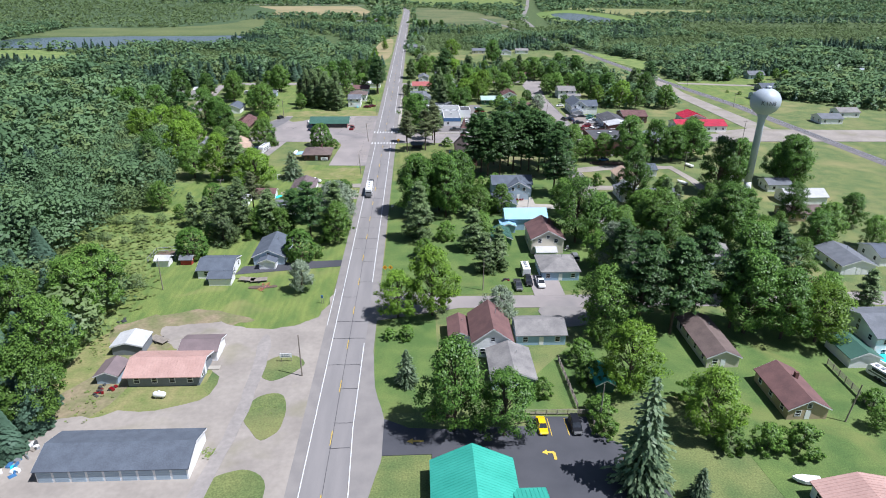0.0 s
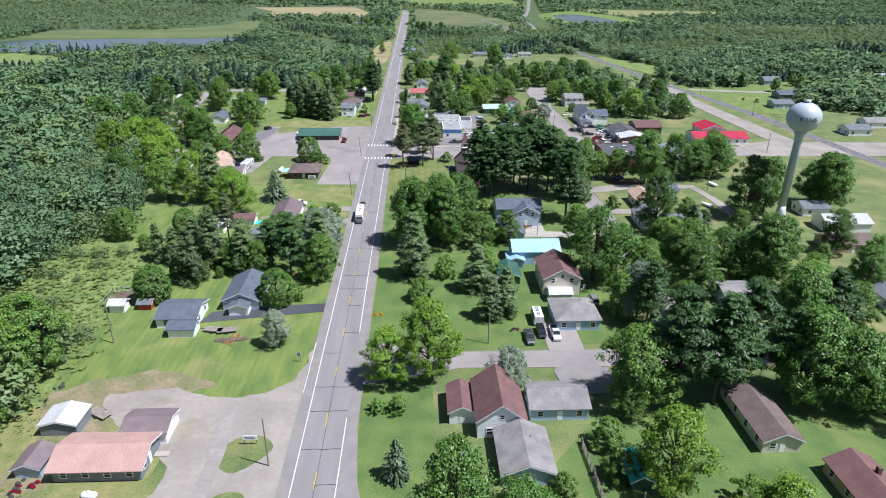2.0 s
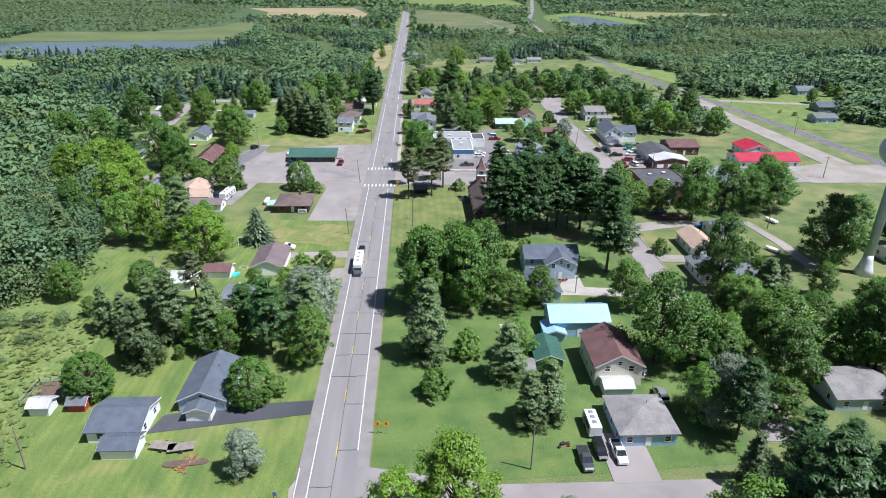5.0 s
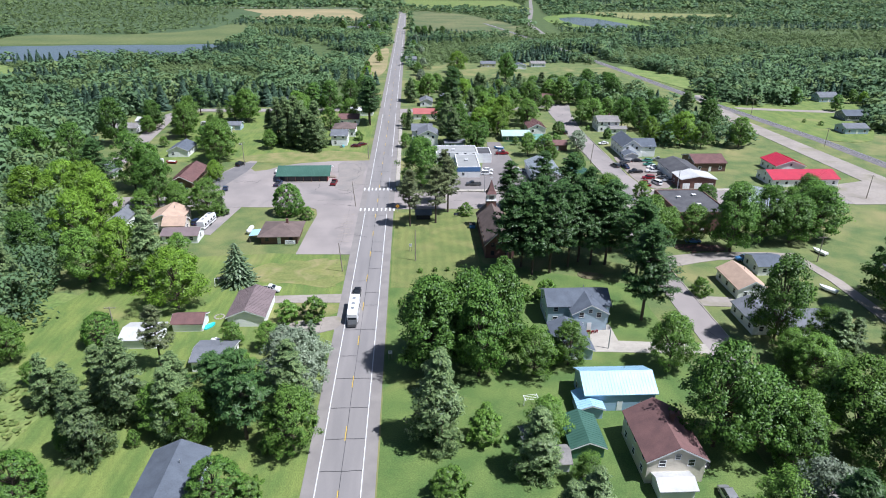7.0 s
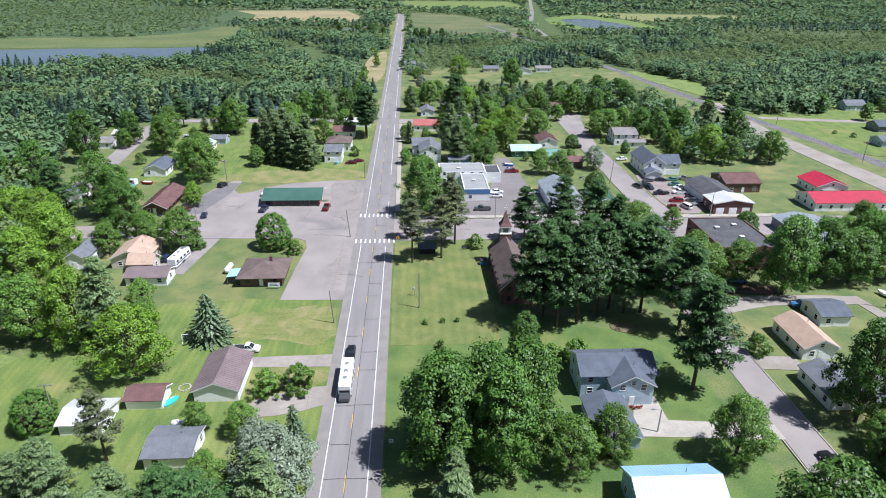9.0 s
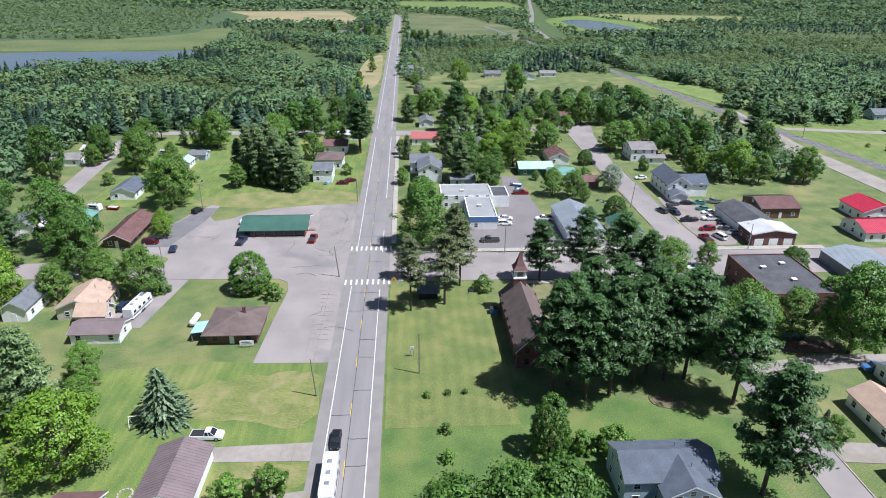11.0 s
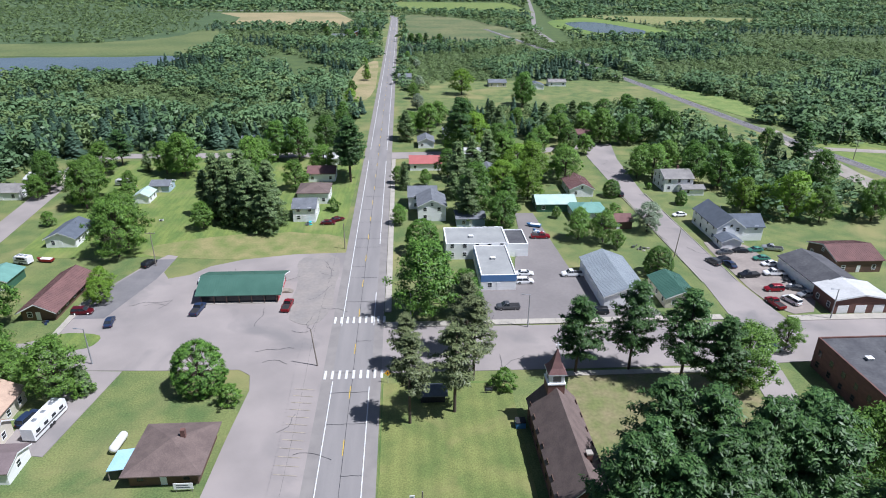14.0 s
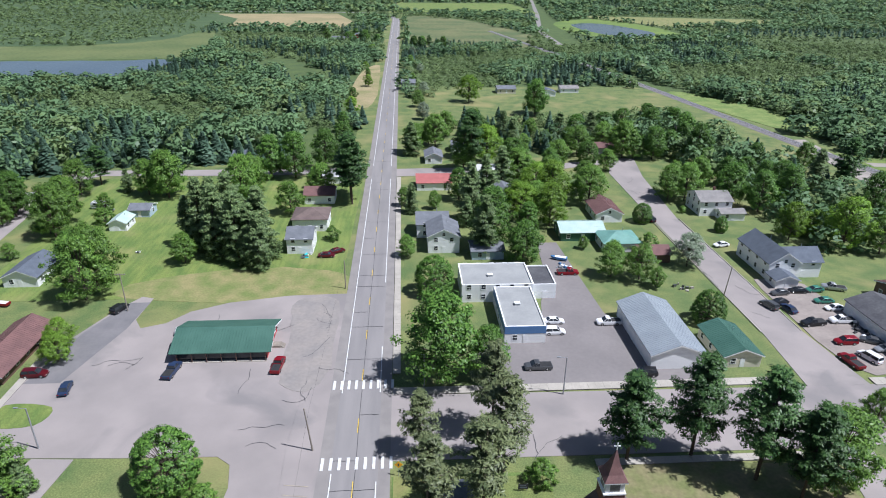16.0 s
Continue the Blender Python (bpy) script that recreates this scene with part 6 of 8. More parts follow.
def woods(name, label, spacing, detail, where, conifer, heights, seed, grove=None):
    rng = random.Random(seed)
    packs = {True: [far_tree(rng, True, detail) for _ in range(8)], False: [far_tree(rng, False, detail) for _ in range(6)]}
    x0, y0, x1, y1, test = where
    groups, shade = ({"leafy": [], "scrub": [], "needle": []} for _ in range(2))
    y = y0
    while y < y1:
        x = x0
        while x < x1:
            px, py = x + rng.uniform(-0.5, 0.5) * spacing, y + rng.uniform(-0.5, 0.5) * spacing
            x += spacing
            if abs(px - 8) > 0.78 * (py + 60) + 30 or not test(px, py) or (any(inside(px, py, c) for c in CLEAR) and not inside(px, py, SHRUBS) and not grove):
                continue
            patchy = noise.noise((px * 0.012, py * 0.012, seed))
            bushy = inside(px, py, SHRUBS)
            low = inside(px, py, SCRUBLAND) or inside(px, py, EAST_SCRUB) or bushy
            planted = inside(px, py, PLANTATION)
            if low and rng.random() < (0.5 if bushy else 0.15):
                continue
            leafy = patchy + rng.uniform(-0.16, 0.16) > conifer and not planted
            brush = noise.noise((px * 0.008 + 40, py * 0.008, seed)) + rng.uniform(-0.12, 0.12) > 0.12 and py > 480 and not planted
            low = low or brush
            leafy = leafy or brush or bushy
            h = rng.uniform(*heights) * (0.24 if bushy else 0.5 if low else 1.0) * (0.82 + 0.35 * noise.noise((px * 0.03, py * 0.03, seed + 5)))
            a, w = rng.uniform(0, math.tau), h * rng.uniform(0.85, 1.25) * (1.7 if bushy else (1.75 if low else 1.5) if detail <= 120 and leafy else 1.12)
            p = packs[leafy][rng.randrange(len(packs[leafy]))]
            ca, sa = math.cos(a) * w, math.sin(a) * w
            q = np.empty_like(p)
            q[..., 0], q[..., 1], q[..., 2] = p[..., 0] * ca - p[..., 1] * sa + px, p[..., 0] * sa + p[..., 1] * ca + py, p[..., 2] * h
            # sprays face outwards and take the crown's rounded shading
            out = q.mean(axis=1) - np.array((px, py, 0.3 * h))
            out /= np.linalg.norm(out, axis=1)[:, None] + 1e-6
            geo = np.cross(q[:, 2] - q[:, 0], q[:, 3] - q[:, 1])
            geo /= np.linalg.norm(geo, axis=1)[:, None] + 1e-6
            back = (geo * (out + np.array((0, 0, 0.5)))).sum(axis=1) < 0
            q[back] = q[back][:, ::-1]
            geo[back] *= -1
            soft = (0.45 * geo + 0.75 * out + np.array((0, 0, 0.25))) if detail > 120 else (0.22 * geo + 0.6 * out + np.array((0, 0, 0.5)))
            pick = "scrub" if low or (leafy and rng.random() < 0.2) else "leafy" if leafy else "needle"
            groups[pick].append(q)
            shade[pick].append(np.repeat(soft / (np.linalg.norm(soft, axis=1)[:, None] + 1e-6), 4, axis=0))
        y += spacing
    for leafy, qs in groups.items():
        if not qs:
            continue
        v = np.concatenate(qs).reshape(-1, 3)
        n = len(v) // 4
        me = bpy.data.meshes.new(name)
        me.vertices.add(len(v))
        me.vertices.foreach_set("co", v.ravel())
        me.loops.add(len(v))
        me.loops.foreach_set("vertex_index", np.arange(len(v)))
        me.polygons.add(n)
        me.polygons.foreach_set("loop_start", np.arange(0, len(v), 4))
        me.update(calc_edges=True)
        me.polygons.foreach_set("use_smooth", np.ones(n, dtype=bool))
        me.normals_split_custom_set_from_vertices(np.concatenate(shade[leafy]).tolist())
        me.materials.append({"leafy": WOODS_LEAF, "scrub": WOODS_SCRUB, "needle": WOODS_NEEDLE}[leafy])
        tagged(new(name, me), label + {"leafy": " of leafy trees", "scrub": " with light green scrub", "needle": " of dark conifers"}[leafy], "woods", kind="stuff")


GROVE = [(34, 500), (60, 468), (86, 490), (112, 500), (128, 438), (166, 440), (162, 552), (60, 552), (36, 540)]
SMALL_GROVE = [(124, 372), (178, 372), (176, 438), (126, 430)]
woods("north_grove", "dense grove behind the houses", 7.5, 150, (20, 430, 190, 560, lambda x, y: inside(x, y, GROVE)), -0.02, (9, 14), 8, True)
woods("street_grove", "leafy grove beside the street", 8.5, 150, (120, 365, 185, 445, lambda x, y: inside(x, y, SMALL_GROVE)), -0.3, (8, 12), 9, True)
woods("edge_woods", "dense green woods beside the village", 6.5, 640, (-125, 40, -40, 330, lambda x, y: True), -0.24, (10, 18), 3)
woods("near_woods", "dense green woods", 6.5, 170, (-330, 0, -40, 620, lambda x, y: y < 520 and (x < -125 or y > 330)), -0.1, (10, 18), 13)
woods("rail_woods", "green woods beyond the railway", 6.5, 110, (150, 100, 480, 620, lambda x, y: x > 205 + max(0, (330 - y) * 0.6) or y > 470), -0.25, (8, 14), 4)
woods("middle_woods", "middle distance woods", 7.6, 110, (-620, 520, 700, 900, lambda x, y: y >= 520), -0.12, (7, 12), 5)
woods("far_woods", "far rolling woods", 10.5, 30, (-1300, 900, 1400, 1400, lambda x, y: True), -0.3, (7, 11), 6)
woods("horizon_woods", "woods to the horizon", 18.0, 20, (-1900, 1400, 2000, 2600, lambda x, y: True), -0.28, (10, 14), 7)


# ---- weeds and tufts along edges ----
def tufts(name, label, spots, size, material, seed):
    """Many small grass and weed tufts: (x, y, spread, count)."""
    rng = random.Random(seed)
    quads = []
    for x, y, spread, count in spots:
        for _ in range(count):
            cx, cy, s = x + rng.gauss(0, spread), y + rng.gauss(0, spread), size * rng.uniform(0.5, 1.5)
            for _ in range(3):
                a = rng.uniform(0, math.tau)
                u = Vector((math.cos(a), math.sin(a), 0)) * s * 0.5
                t = Vector((-math.sin(a) * 0.8 * s, math.cos(a) * 0.8 * s, s * 0.4))
                c = Vector((cx, cy, 0.0))
                quads.append((c - u, c + u, c + u * 0.6 + t, c - u * 0.6 + t))
    tagged(new(name, quads_mesh(name, quads, material)), label, "weeds", kind="stuff")


def along(pts, step, spread, count, closed=False):
    out = []
    for (ax, ay), (bx, by) in zip(pts, pts[1:] + (pts[:1] if closed else [])):
        d = math.hypot(bx - ax, by - ay)
        for k in range(max(1, int(d / step))):
            f = k * step / max(d, step)
            out.append((ax + (bx - ax) * f, ay + (by - ay) * f, spread, count))
    return out


WEED = leaf_mat("weed_leaves", (0.13, 0.19, 0.05), (0.23, 0.27, 0.085), 0.1)
yard_edge = [(-12, 127), (-30, 131), (-44, 128), (-40, 121), (-28, 112), (-27, 101), (-44, 97), (-52, 95), (-56, 84)]
edge_rng = random.Random(31)
meadow_spots = [(edge_rng.uniform(-92, -54), edge_rng.uniform(98, 196), 1.6, 7) for _ in range(420)]
meadow_spots = [s for s in meadow_spots if s[0] < -57 + 2 * math.sin(s[1] * 0.1)]
tufts("weeds", "tall mixed weeds in the rough meadow", meadow_spots, 0.75, WEED, 41)
tufts("weeds", "weeds on the grass islands", [(-14.2, 97, 1.3, 26), (-48, 100, 3, 60), (-20.6, 86, 0.6, 30), (-53, 120, 3, 60)], 0.38, WEED, 44)
tufts("flowers", "mixed flowers in the school garden", [(95, 258.5, 1.2, 60), (100, 258, 1.2, 60), (-25, 148, 1.0, 30)], 0.5, leaf_mat("flower_heads", (0.25, 0.2, 0.05), (0.45, 0.12, 0.15), 0.1), 45)


# ---- water tower ----
tower = empty("water_tower", pose(137.6, 215.2, 0), "pale grey water tower with a round tank on a slender column", "water tower")
bm = bmesh.new()
revolve(bm, [(2.6, 0), (1.9, 2.0), (1.35, 4.4), (1.2, 6.0)], 24)
part("base_cone", bm, mat("white_tower_paint", (0.75, 0.76, 0.78), (0.66, 0.67, 0.69), 0.3, 3, 0.5), tower)
bm = bmesh.new()
revolve(bm, [(1.2, 6.0), (1.17, 28), (1.4, 29.6), (2.3, 31.4)], 24)
part("column", bm, TANKPAINT, tower)
bm = bmesh.new()
R, cz = 4.9, 35.2
revolve(bm, [(R * math.sin(math.radians(a)) * 1.02, cz - R * math.cos(math.radians(a)) * 0.94) for a in range(24, 181, 6)], 36)
tank = part("tank", bm, TANKPAINT, tower, "round pale grey tank")
bm = bmesh.new()
tube(bm, (0.6, 0, 40), (0.6, 0, 44.5), 0.05, 0.03)
tube(bm, (-0.6, 0.4, 40), (-0.6, 0.4, 43.4), 0.05, 0.03)
part("antenna", bm, STEEL, tower)
bm = bmesh.new()
revolve(bm, [(1.0, 39.9), (1.0, 40.4), (0.3, 40.6)], 14)
part("hatch", bm, TANKPAINT, tower)
for k, chd in enumerate("KINS"):
    cu = bpy.data.curves.new("letter", "FONT")
    cu.body, cu.size, cu.extrude, cu.align_x = chd, 2.0, 0.02, "CENTER"
    tmp = bpy.data.objects.new("letter", cu)
    me = bpy.data.meshes.new_from_object(tmp)
    bpy.data.objects.remove(tmp)
    me.materials.append(SEAL)
    lt = new("letter", me)
    lt.parent = tank
    a = radians(-126 + k * 15)
    lt.matrix_basis = Matrix.Translation((5.06 * math.cos(a), 5.06 * math.sin(a), cz - 0.5)) @ Euler((radians(90), 0, a + radians(90))).to_matrix().to_4x4()


# ---- vehicles ----
def paint(name, c, metal=0.2):
    return mat(name, c, tuple(v * 0.9 for v in c), 0.5, 3, 0.3, metal=metal, fine_amount=0.05)


P_RED, P_BLUE, P_BLACK, P_WHITE = paint("red_car_paint", (0.24, 0.008, 0.016)), paint("dark_blue_car_paint", (0.03, 0.05, 0.11)), paint("black_car_paint", (0.02, 0.021, 0.024)), paint("white_car_paint", (0.8, 0.8, 0.8), 0.0)
P_GREY, P_SILVER, P_YELLOW, P_GREEN = paint("grey_car_paint", (0.13, 0.135, 0.14), 0.5), paint("silver_car_paint", (0.5, 0.51, 0.52), 0.6), paint("yellow_car_paint", (0.85, 0.55, 0.0), 0.0), paint("green_car_paint", (0.06, 0.22, 0.16))
P_MAROON = paint("maroon_car_paint", (0.10, 0.006, 0.012))
P_LBLUE = paint("light_blue_car_paint", (0.08, 0.22, 0.45))
CHROME = mat("chrome", (0.7, 0.7, 0.7), (0.6, 0.6, 0.6), 2, 9, 0.2, metal=1.0, fine_amount=0.05)
LAMP_RED = mat("red_lens", (0.4, 0.01, 0.01), (0.3, 0.01, 0.01), 2, 9, 0.2)
LAMP_CLEAR = mat("clear_lens", (0.7, 0.7, 0.68), (0.6, 0.6, 0.6), 2, 9, 0.15)
COLOURS = {"maroon": P_MAROON, "red": P_RED, "dark blue": P_BLUE, "black": P_BLACK, "white": P_WHITE, "grey": P_GREY, "silver": P_SILVER, "yellow": P_YELLOW, "green": P_GREEN, "light blue": P_LBLUE}


def loft(bm, sections):
    """Closed cross-sections (y, half width, bottom, top, tuck) joined into a body along y."""
    rings = []
    for y, w, z0, z1, tk in sections:
        prof = [(-w, z0), (w, z0), (w, z0 + (z1 - z0) * 0.55), (w - tk, z1), (-w + tk, z1), (-w, z0 + (z1 - z0) * 0.55)]
        rings.append([bm.verts.new((x, y, z)) for x, z in prof])
    for a, b in zip(rings, rings[1:]):
        for k in range(6):
            bm.faces.new((a[k], a[(k + 1) % 6], b[(k + 1) % 6], b[k]))
    bm.faces.new(rings[0][::-1])
    bm.faces.new(rings[-1])
    bmesh.ops.recalc_face_normals(bm, faces=bm.faces)


def vehicle(kind, colour, x, y, heading, label, group=""):
    """A parked vehicle facing its heading in degrees (0 is north)."""
    name = {"sedan": "car", "suv": "car", "pickup": "pickup_truck", "van": "van"}[kind]
    car = empty(name, pose(x, y, 0.085, 0, 0, heading), label, {"sedan": "car", "suv": "car", "pickup": "pickup truck", "van": "van"}[kind], group)
    L, W = {"sedan": (4.7, 1.8), "suv": (4.8, 1.9), "pickup": (5.7, 1.98), "van": (5.0, 1.95)}[kind]
    hw, f = W / 2, L / 2
    col = COLOURS[colour]
    belt = {"sedan": 0.92, "suv": 1.05, "pickup": 1.12, "van": 1.08}[kind]
    top_z = {"sedan": 1.42, "suv": 1.72, "pickup": 1.82, "van": 1.8}[kind]
    bm = bmesh.new()
    if kind == "pickup":
        loft(bm, [(-f, hw * 0.95, 0.42, belt * 0.92, 0.03), (-f + 0.1, hw, 0.35, belt * 0.95, 0.03), (-0.3, hw, 0.32, belt * 0.95, 0.03)])
        loft(bm, [(-0.29, hw, 0.32, belt, 0.06), (1.5, hw, 0.32, belt, 0.08), (f - 0.3, hw * 0.96, 0.34, belt * 0.9, 0.12), (f, hw * 0.88, 0.4, belt * 0.72, 0.14)])
    else:
        loft(bm, [(-f, hw * 0.86, 0.4, belt * 0.86, 0.1), (-f + 0.3, hw * 0.96, 0.33, belt * 0.98, 0.1), (-0.8, hw, 0.28, belt, 0.08), (0.9, hw, 0.28, belt, 0.08), (f - 0.35, hw * 0.95, 0.32, belt * 0.84, 0.12), (f, hw * 0.82, 0.38, belt * 0.66, 0.14)])
    body = part("body", bm, col, car)
    if kind == "pickup":
        part("bed", box_bm(-hw + 0.12, -f + 0.15, belt * 0.95 - 0.02, hw - 0.12, -0.4, belt * 0.95 + 0.006), DARK, car, "dark open truck bed")
    c0, c1, r0, r1 = {"sedan": (-1.75, 1.15, -1.05, 0.35), "suv": (-2.3, 1.2, -2.0, 0.4), "pickup": (-0.28, 1.55, -0.1, 0.8), "van": (-2.35, 1.6, -2.2, 0.75)}[kind]
    bm = bmesh.new()
    lo = [bm.verts.new(p) for p in ((-hw + 0.09, c0, belt), (hw - 0.09, c0, belt), (hw - 0.09, c1, belt), (-hw + 0.09, c1, belt))]
    hi = [bm.verts.new(p) for p in ((-hw + 0.26, r0, top_z - 0.06), (hw - 0.26, r0, top_z - 0.06), (hw - 0.26, r1, top_z - 0.06), (-hw + 0.26, r1, top_z - 0.06))]
    for k in range(4):
        bm.faces.new((lo[k], lo[(k + 1) % 4], hi[(k + 1) % 4], hi[k]))
    part("glazing", bm, GLASS, car, "dark tinted glass")
    bm = bmesh.new()
    loft(bm, [(r0 - 0.05, hw - 0.27, top_z - 0.07, top_z - 0.03, 0.03), ((r0 + r1) / 2, hw - 0.24, top_z - 0.07, top_z + 0.02, 0.05), (r1 + 0.05, hw - 0.27, top_z - 0.07, top_z - 0.03, 0.03)])
    for sx in (-1, 1):
        for (ya, yb) in ((c0, r0), (c1, r1), ((c0 + c1) / 2, (r0 + r1) / 2)):
            pb = bmesh.new()
            tube(pb, (sx * (hw - 0.08), ya, belt), (sx * (hw - 0.25), yb, top_z - 0.05), 0.05, 0.05, 4)
            part("pillar", pb, col, car)
    part("roof", bm, col, car)
    wr = 0.33 if kind in ("sedan",) else 0.38
    for sx in (-1, 1):
        for yy in (-f * 0.6, f * 0.62):
            bm = bmesh.new()
            tube(bm, (sx * (hw - 0.2), yy, wr), (sx * (hw + 0.02), yy, wr), wr, wr, 14)
            wh = part("wheel", bm, DARK, car)
            bm = bmesh.new()
            tube(bm, (sx * (hw + 0.01), yy, wr), (sx * (hw + 0.035), yy, wr), wr * 0.55, wr * 0.5, 10)
            part("rim", bm, CHROME, wh)
        part("headlight", box_bm(sx * hw * 0.62 - 0.15, f - 0.12, belt * 0.5, sx * hw * 0.62 + 0.15, f + 0.01, belt * 0.62), LAMP_CLEAR, car)
        part("tail_light", box_bm(sx * hw * 0.72 - 0.12, -f - 0.01, belt * 0.6, sx * hw * 0.72 + 0.12, -f + 0.12, belt * 0.78), LAMP_RED, car)
    return car


vehicle("sedan", "yellow", 38.5, 90.8, 180, "bright yellow sports car parked by the fence")
vehicle("suv", "black", 44.7, 90.6, 180, "dark car parked by the fence")
vehicle("pickup", "grey", 42.4, 146.2, 180, "dark grey pickup on the driveway")
vehicle("suv", "black", 45.5, 148.4, 180, "black car on the driveway")
vehicle("pickup", "white", 48.6, 147.6, 180, "white pickup on the driveway")
vehicle("sedan", "red", 120.3, 146.4, 110, "red car beside the back lane")
vehicle("pickup", "white", -24.4, 235.1, -92, "white pickup on the gravel drive")
vehicle("suv", "dark blue", -57.0, 282.0, -10, "dark pickup beside the cream house")
vehicle("suv", "maroon", -64.9, 320.6, -88, "dark red car beside the hall")
vehicle("sedan", "dark blue", -56.7, 315.6, 10, "dark blue car in the lot")
vehicle("pickup", "dark blue", -38.3, 320.5, -8, "dark pickup in front of the tavern")
vehicle("pickup", "red", -17.4, 321.4, -5, "red pickup beside the tavern")
vehicle("suv", "black", -58.8, 346.4, -20, "black car at the lot edge")
vehicle("sedan", "maroon", -13.3, 374.6, -88, "dark red car beside the white house")
vehicle("sedan", "maroon", -10.6, 377.4, -60, "red car beside the white house")
vehicle("sedan", "silver", -89.4, 413.2, 80, "silver car on the far lawn")
vehicle("sedan", "white", 43.0, 336.2, -92, "white sedan beside the store")
vehicle("suv", "white", 42.1, 331.6, -90, "white wagon beside the store")
vehicle("pickup", "grey", 35.7, 318.4, 90, "grey pickup in the store lot")
vehicle("pickup", "white", 55.6, 335.2, 90, "white pickup beside the workshop")
vehicle("suv", "black", 57.0, 315.2, 85, "dark car at the lot edge")
vehicle("pickup", "red", 52.3, 361.0, -92, "red pickup behind the store")
yard = "old cars in the salvage yard"
for kind, colour, x, y, hd in (("suv", "grey", 97.3, 341.2, 20), ("sedan", "black", 100.6, 342.6, 100), ("sedan", "dark blue", 101.2, 339.4, 10), ("sedan", "grey", 103.6, 347.4, 95), ("sedan", "black", 108.7, 348.2, 85), ("sedan", "green", 113.4, 348.6, 95),
                               ("pickup", "silver", 119.0, 349.4, 70), ("sedan", "green", 112.2, 342.8, 88), ("sedan", "white", 112.6, 339.2, 92), ("pickup", "black", 103.1, 332.6, 95), ("pickup", "white", 110.6, 333.4, 88),
                               ("suv", "red", 105.6, 324.6, 88), ("pickup", "red", 101.8, 317.2, 10), ("van", "white", 106.7, 318.4, 18), ("sedan", "grey", 111.6, 324.6, 60), ("sedan", "silver", 112.4, 321.4, 95)):
    vehicle(kind, colour, x, y, hd, "%s %s parked in the salvage yard" % (colour, {"sedan": "old car", "suv": "car", "pickup": "pickup truck", "van": "van"}[kind]), yard)
vehicle("sedan", "white", 102.6, 377.4, 100, "white car beside the white house")
vehicle("suv", "black", 88.9, 398.4, 5, "dark car parked on the street")
vehicle("sedan", "white", 90.0, 297.6, 95, "white car beside the school")
vehicle("sedan", "light blue", 97.5, 262.6, 85, "light blue car by the school garden")
vehicle("pickup", "light blue", 107.4, 249.4, 90, "blue truck at the lane end")
vehicle("pickup", "black", 81.2, 196.4, 6, "black pickup with trailer on the back street")
vehicle("sedan", "dark blue", 160, 300, 80, "dark blue car on the crossing road")
vehicle("van", "silver", 61.5, 163, 0, "dark van beside the cream house")
vehicle("sedan", "black", -1.9, 233.0, 180, "dark blue car towed behind the motorhome")


def camper(x, y, heading, length, width, height, label, cab=False, stripe=None):
    """A boxy white motorhome or trailer with windows, door, roof vents and wheels."""
    rv = empty("motorhome" if cab else "camper_trailer", pose(x, y, 0.06, 0, 0, heading), label, "motorhome" if cab else "camper")
    a, b = width / 2, length / 2
    bm = bmesh.new()
    loft(bm, [(-b, a * 0.98, 0.5, height - 0.1, 0.1), (-b + 0.2, a, 0.45, height, 0.12), (b - 0.5, a, 0.45, height, 0.12), (b, a * 0.94, 0.8 if cab else 0.6, height - 0.35, 0.14)])
    part("body", bm, P_WHITE, rv)
    if cab:
        bm = bmesh.new()
        loft(bm, [(b - 0.4, a * 0.9, 0.45, 1.7, 0.1), (b + 0.7, a * 0.88, 0.4, 1.25, 0.12), (b + 1.5, a * 0.8, 0.42, 1.1, 0.14)])
        part("cab", bm, P_GREY, rv, "dark cab bonnet")
        part("windscreen", box_bm(-a * 0.8, b - 0.02, 1.3, a * 0.8, b + 0.06, 2.0), GLASS, rv)
    for k, yy in enumerate(np.linspace(-b + 1.2, b - 1.6, 4)):
        for sx in (-1, 1):
            part("window", box_bm(sx * (a + 0.012) - 0.02, yy - 0.5, 1.6, sx * (a + 0.012) + 0.02, yy + 0.5, 2.2), GLASS, rv)
    for yy in (-b * 0.5, 0.1, b * 0.5):
        part("roof_vent", box_bm(-0.35, yy - 0.35, height - 0.02, 0.35, yy + 0.35, height + 0.2), STEEL, rv)
    for sx in (-1, 1):
        part("stripe", box_bm(sx * (a + 0.01) - 0.012, -b + 0.3, 1.05, sx * (a + 0.01) + 0.012, b - 0.5, 1.35), P_GREY, rv)
        for yy in ((-b * 0.55, b * 0.8) if cab else (-0.4, 0.4)):
            bm = bmesh.new()
            tube(bm, (sx * (a - 0.25), yy, 0.4), (sx * (a + 0.01), yy, 0.4), 0.42, 0.42, 12)
            part("wheel", bm, DARK, rv)
    return rv


camper(-1.9, 222.5, 180, 9.5, 2.5, 3.2, "white motorhome on the highway with roof vents", True)
camper(-53.2, 280.5, -8, 9.0, 2.4, 3.0, "long white travel trailer beside the cream house")
camper(45.6, 154.4, 0, 5.5, 2.3, 2.6, "white camper trailer on the driveway")
camper(-93.2, 349.0, 75, 4.6, 2.1, 2.4, "small white camper on the lawn")
camper(-92.9, 416.0, 80, 5.2, 2.2, 2.5, "small cream camper by the trees")
camper(111.8, 103.4, 20, 5.5, 2.2, 2.5, "white camper beside the garden fence")


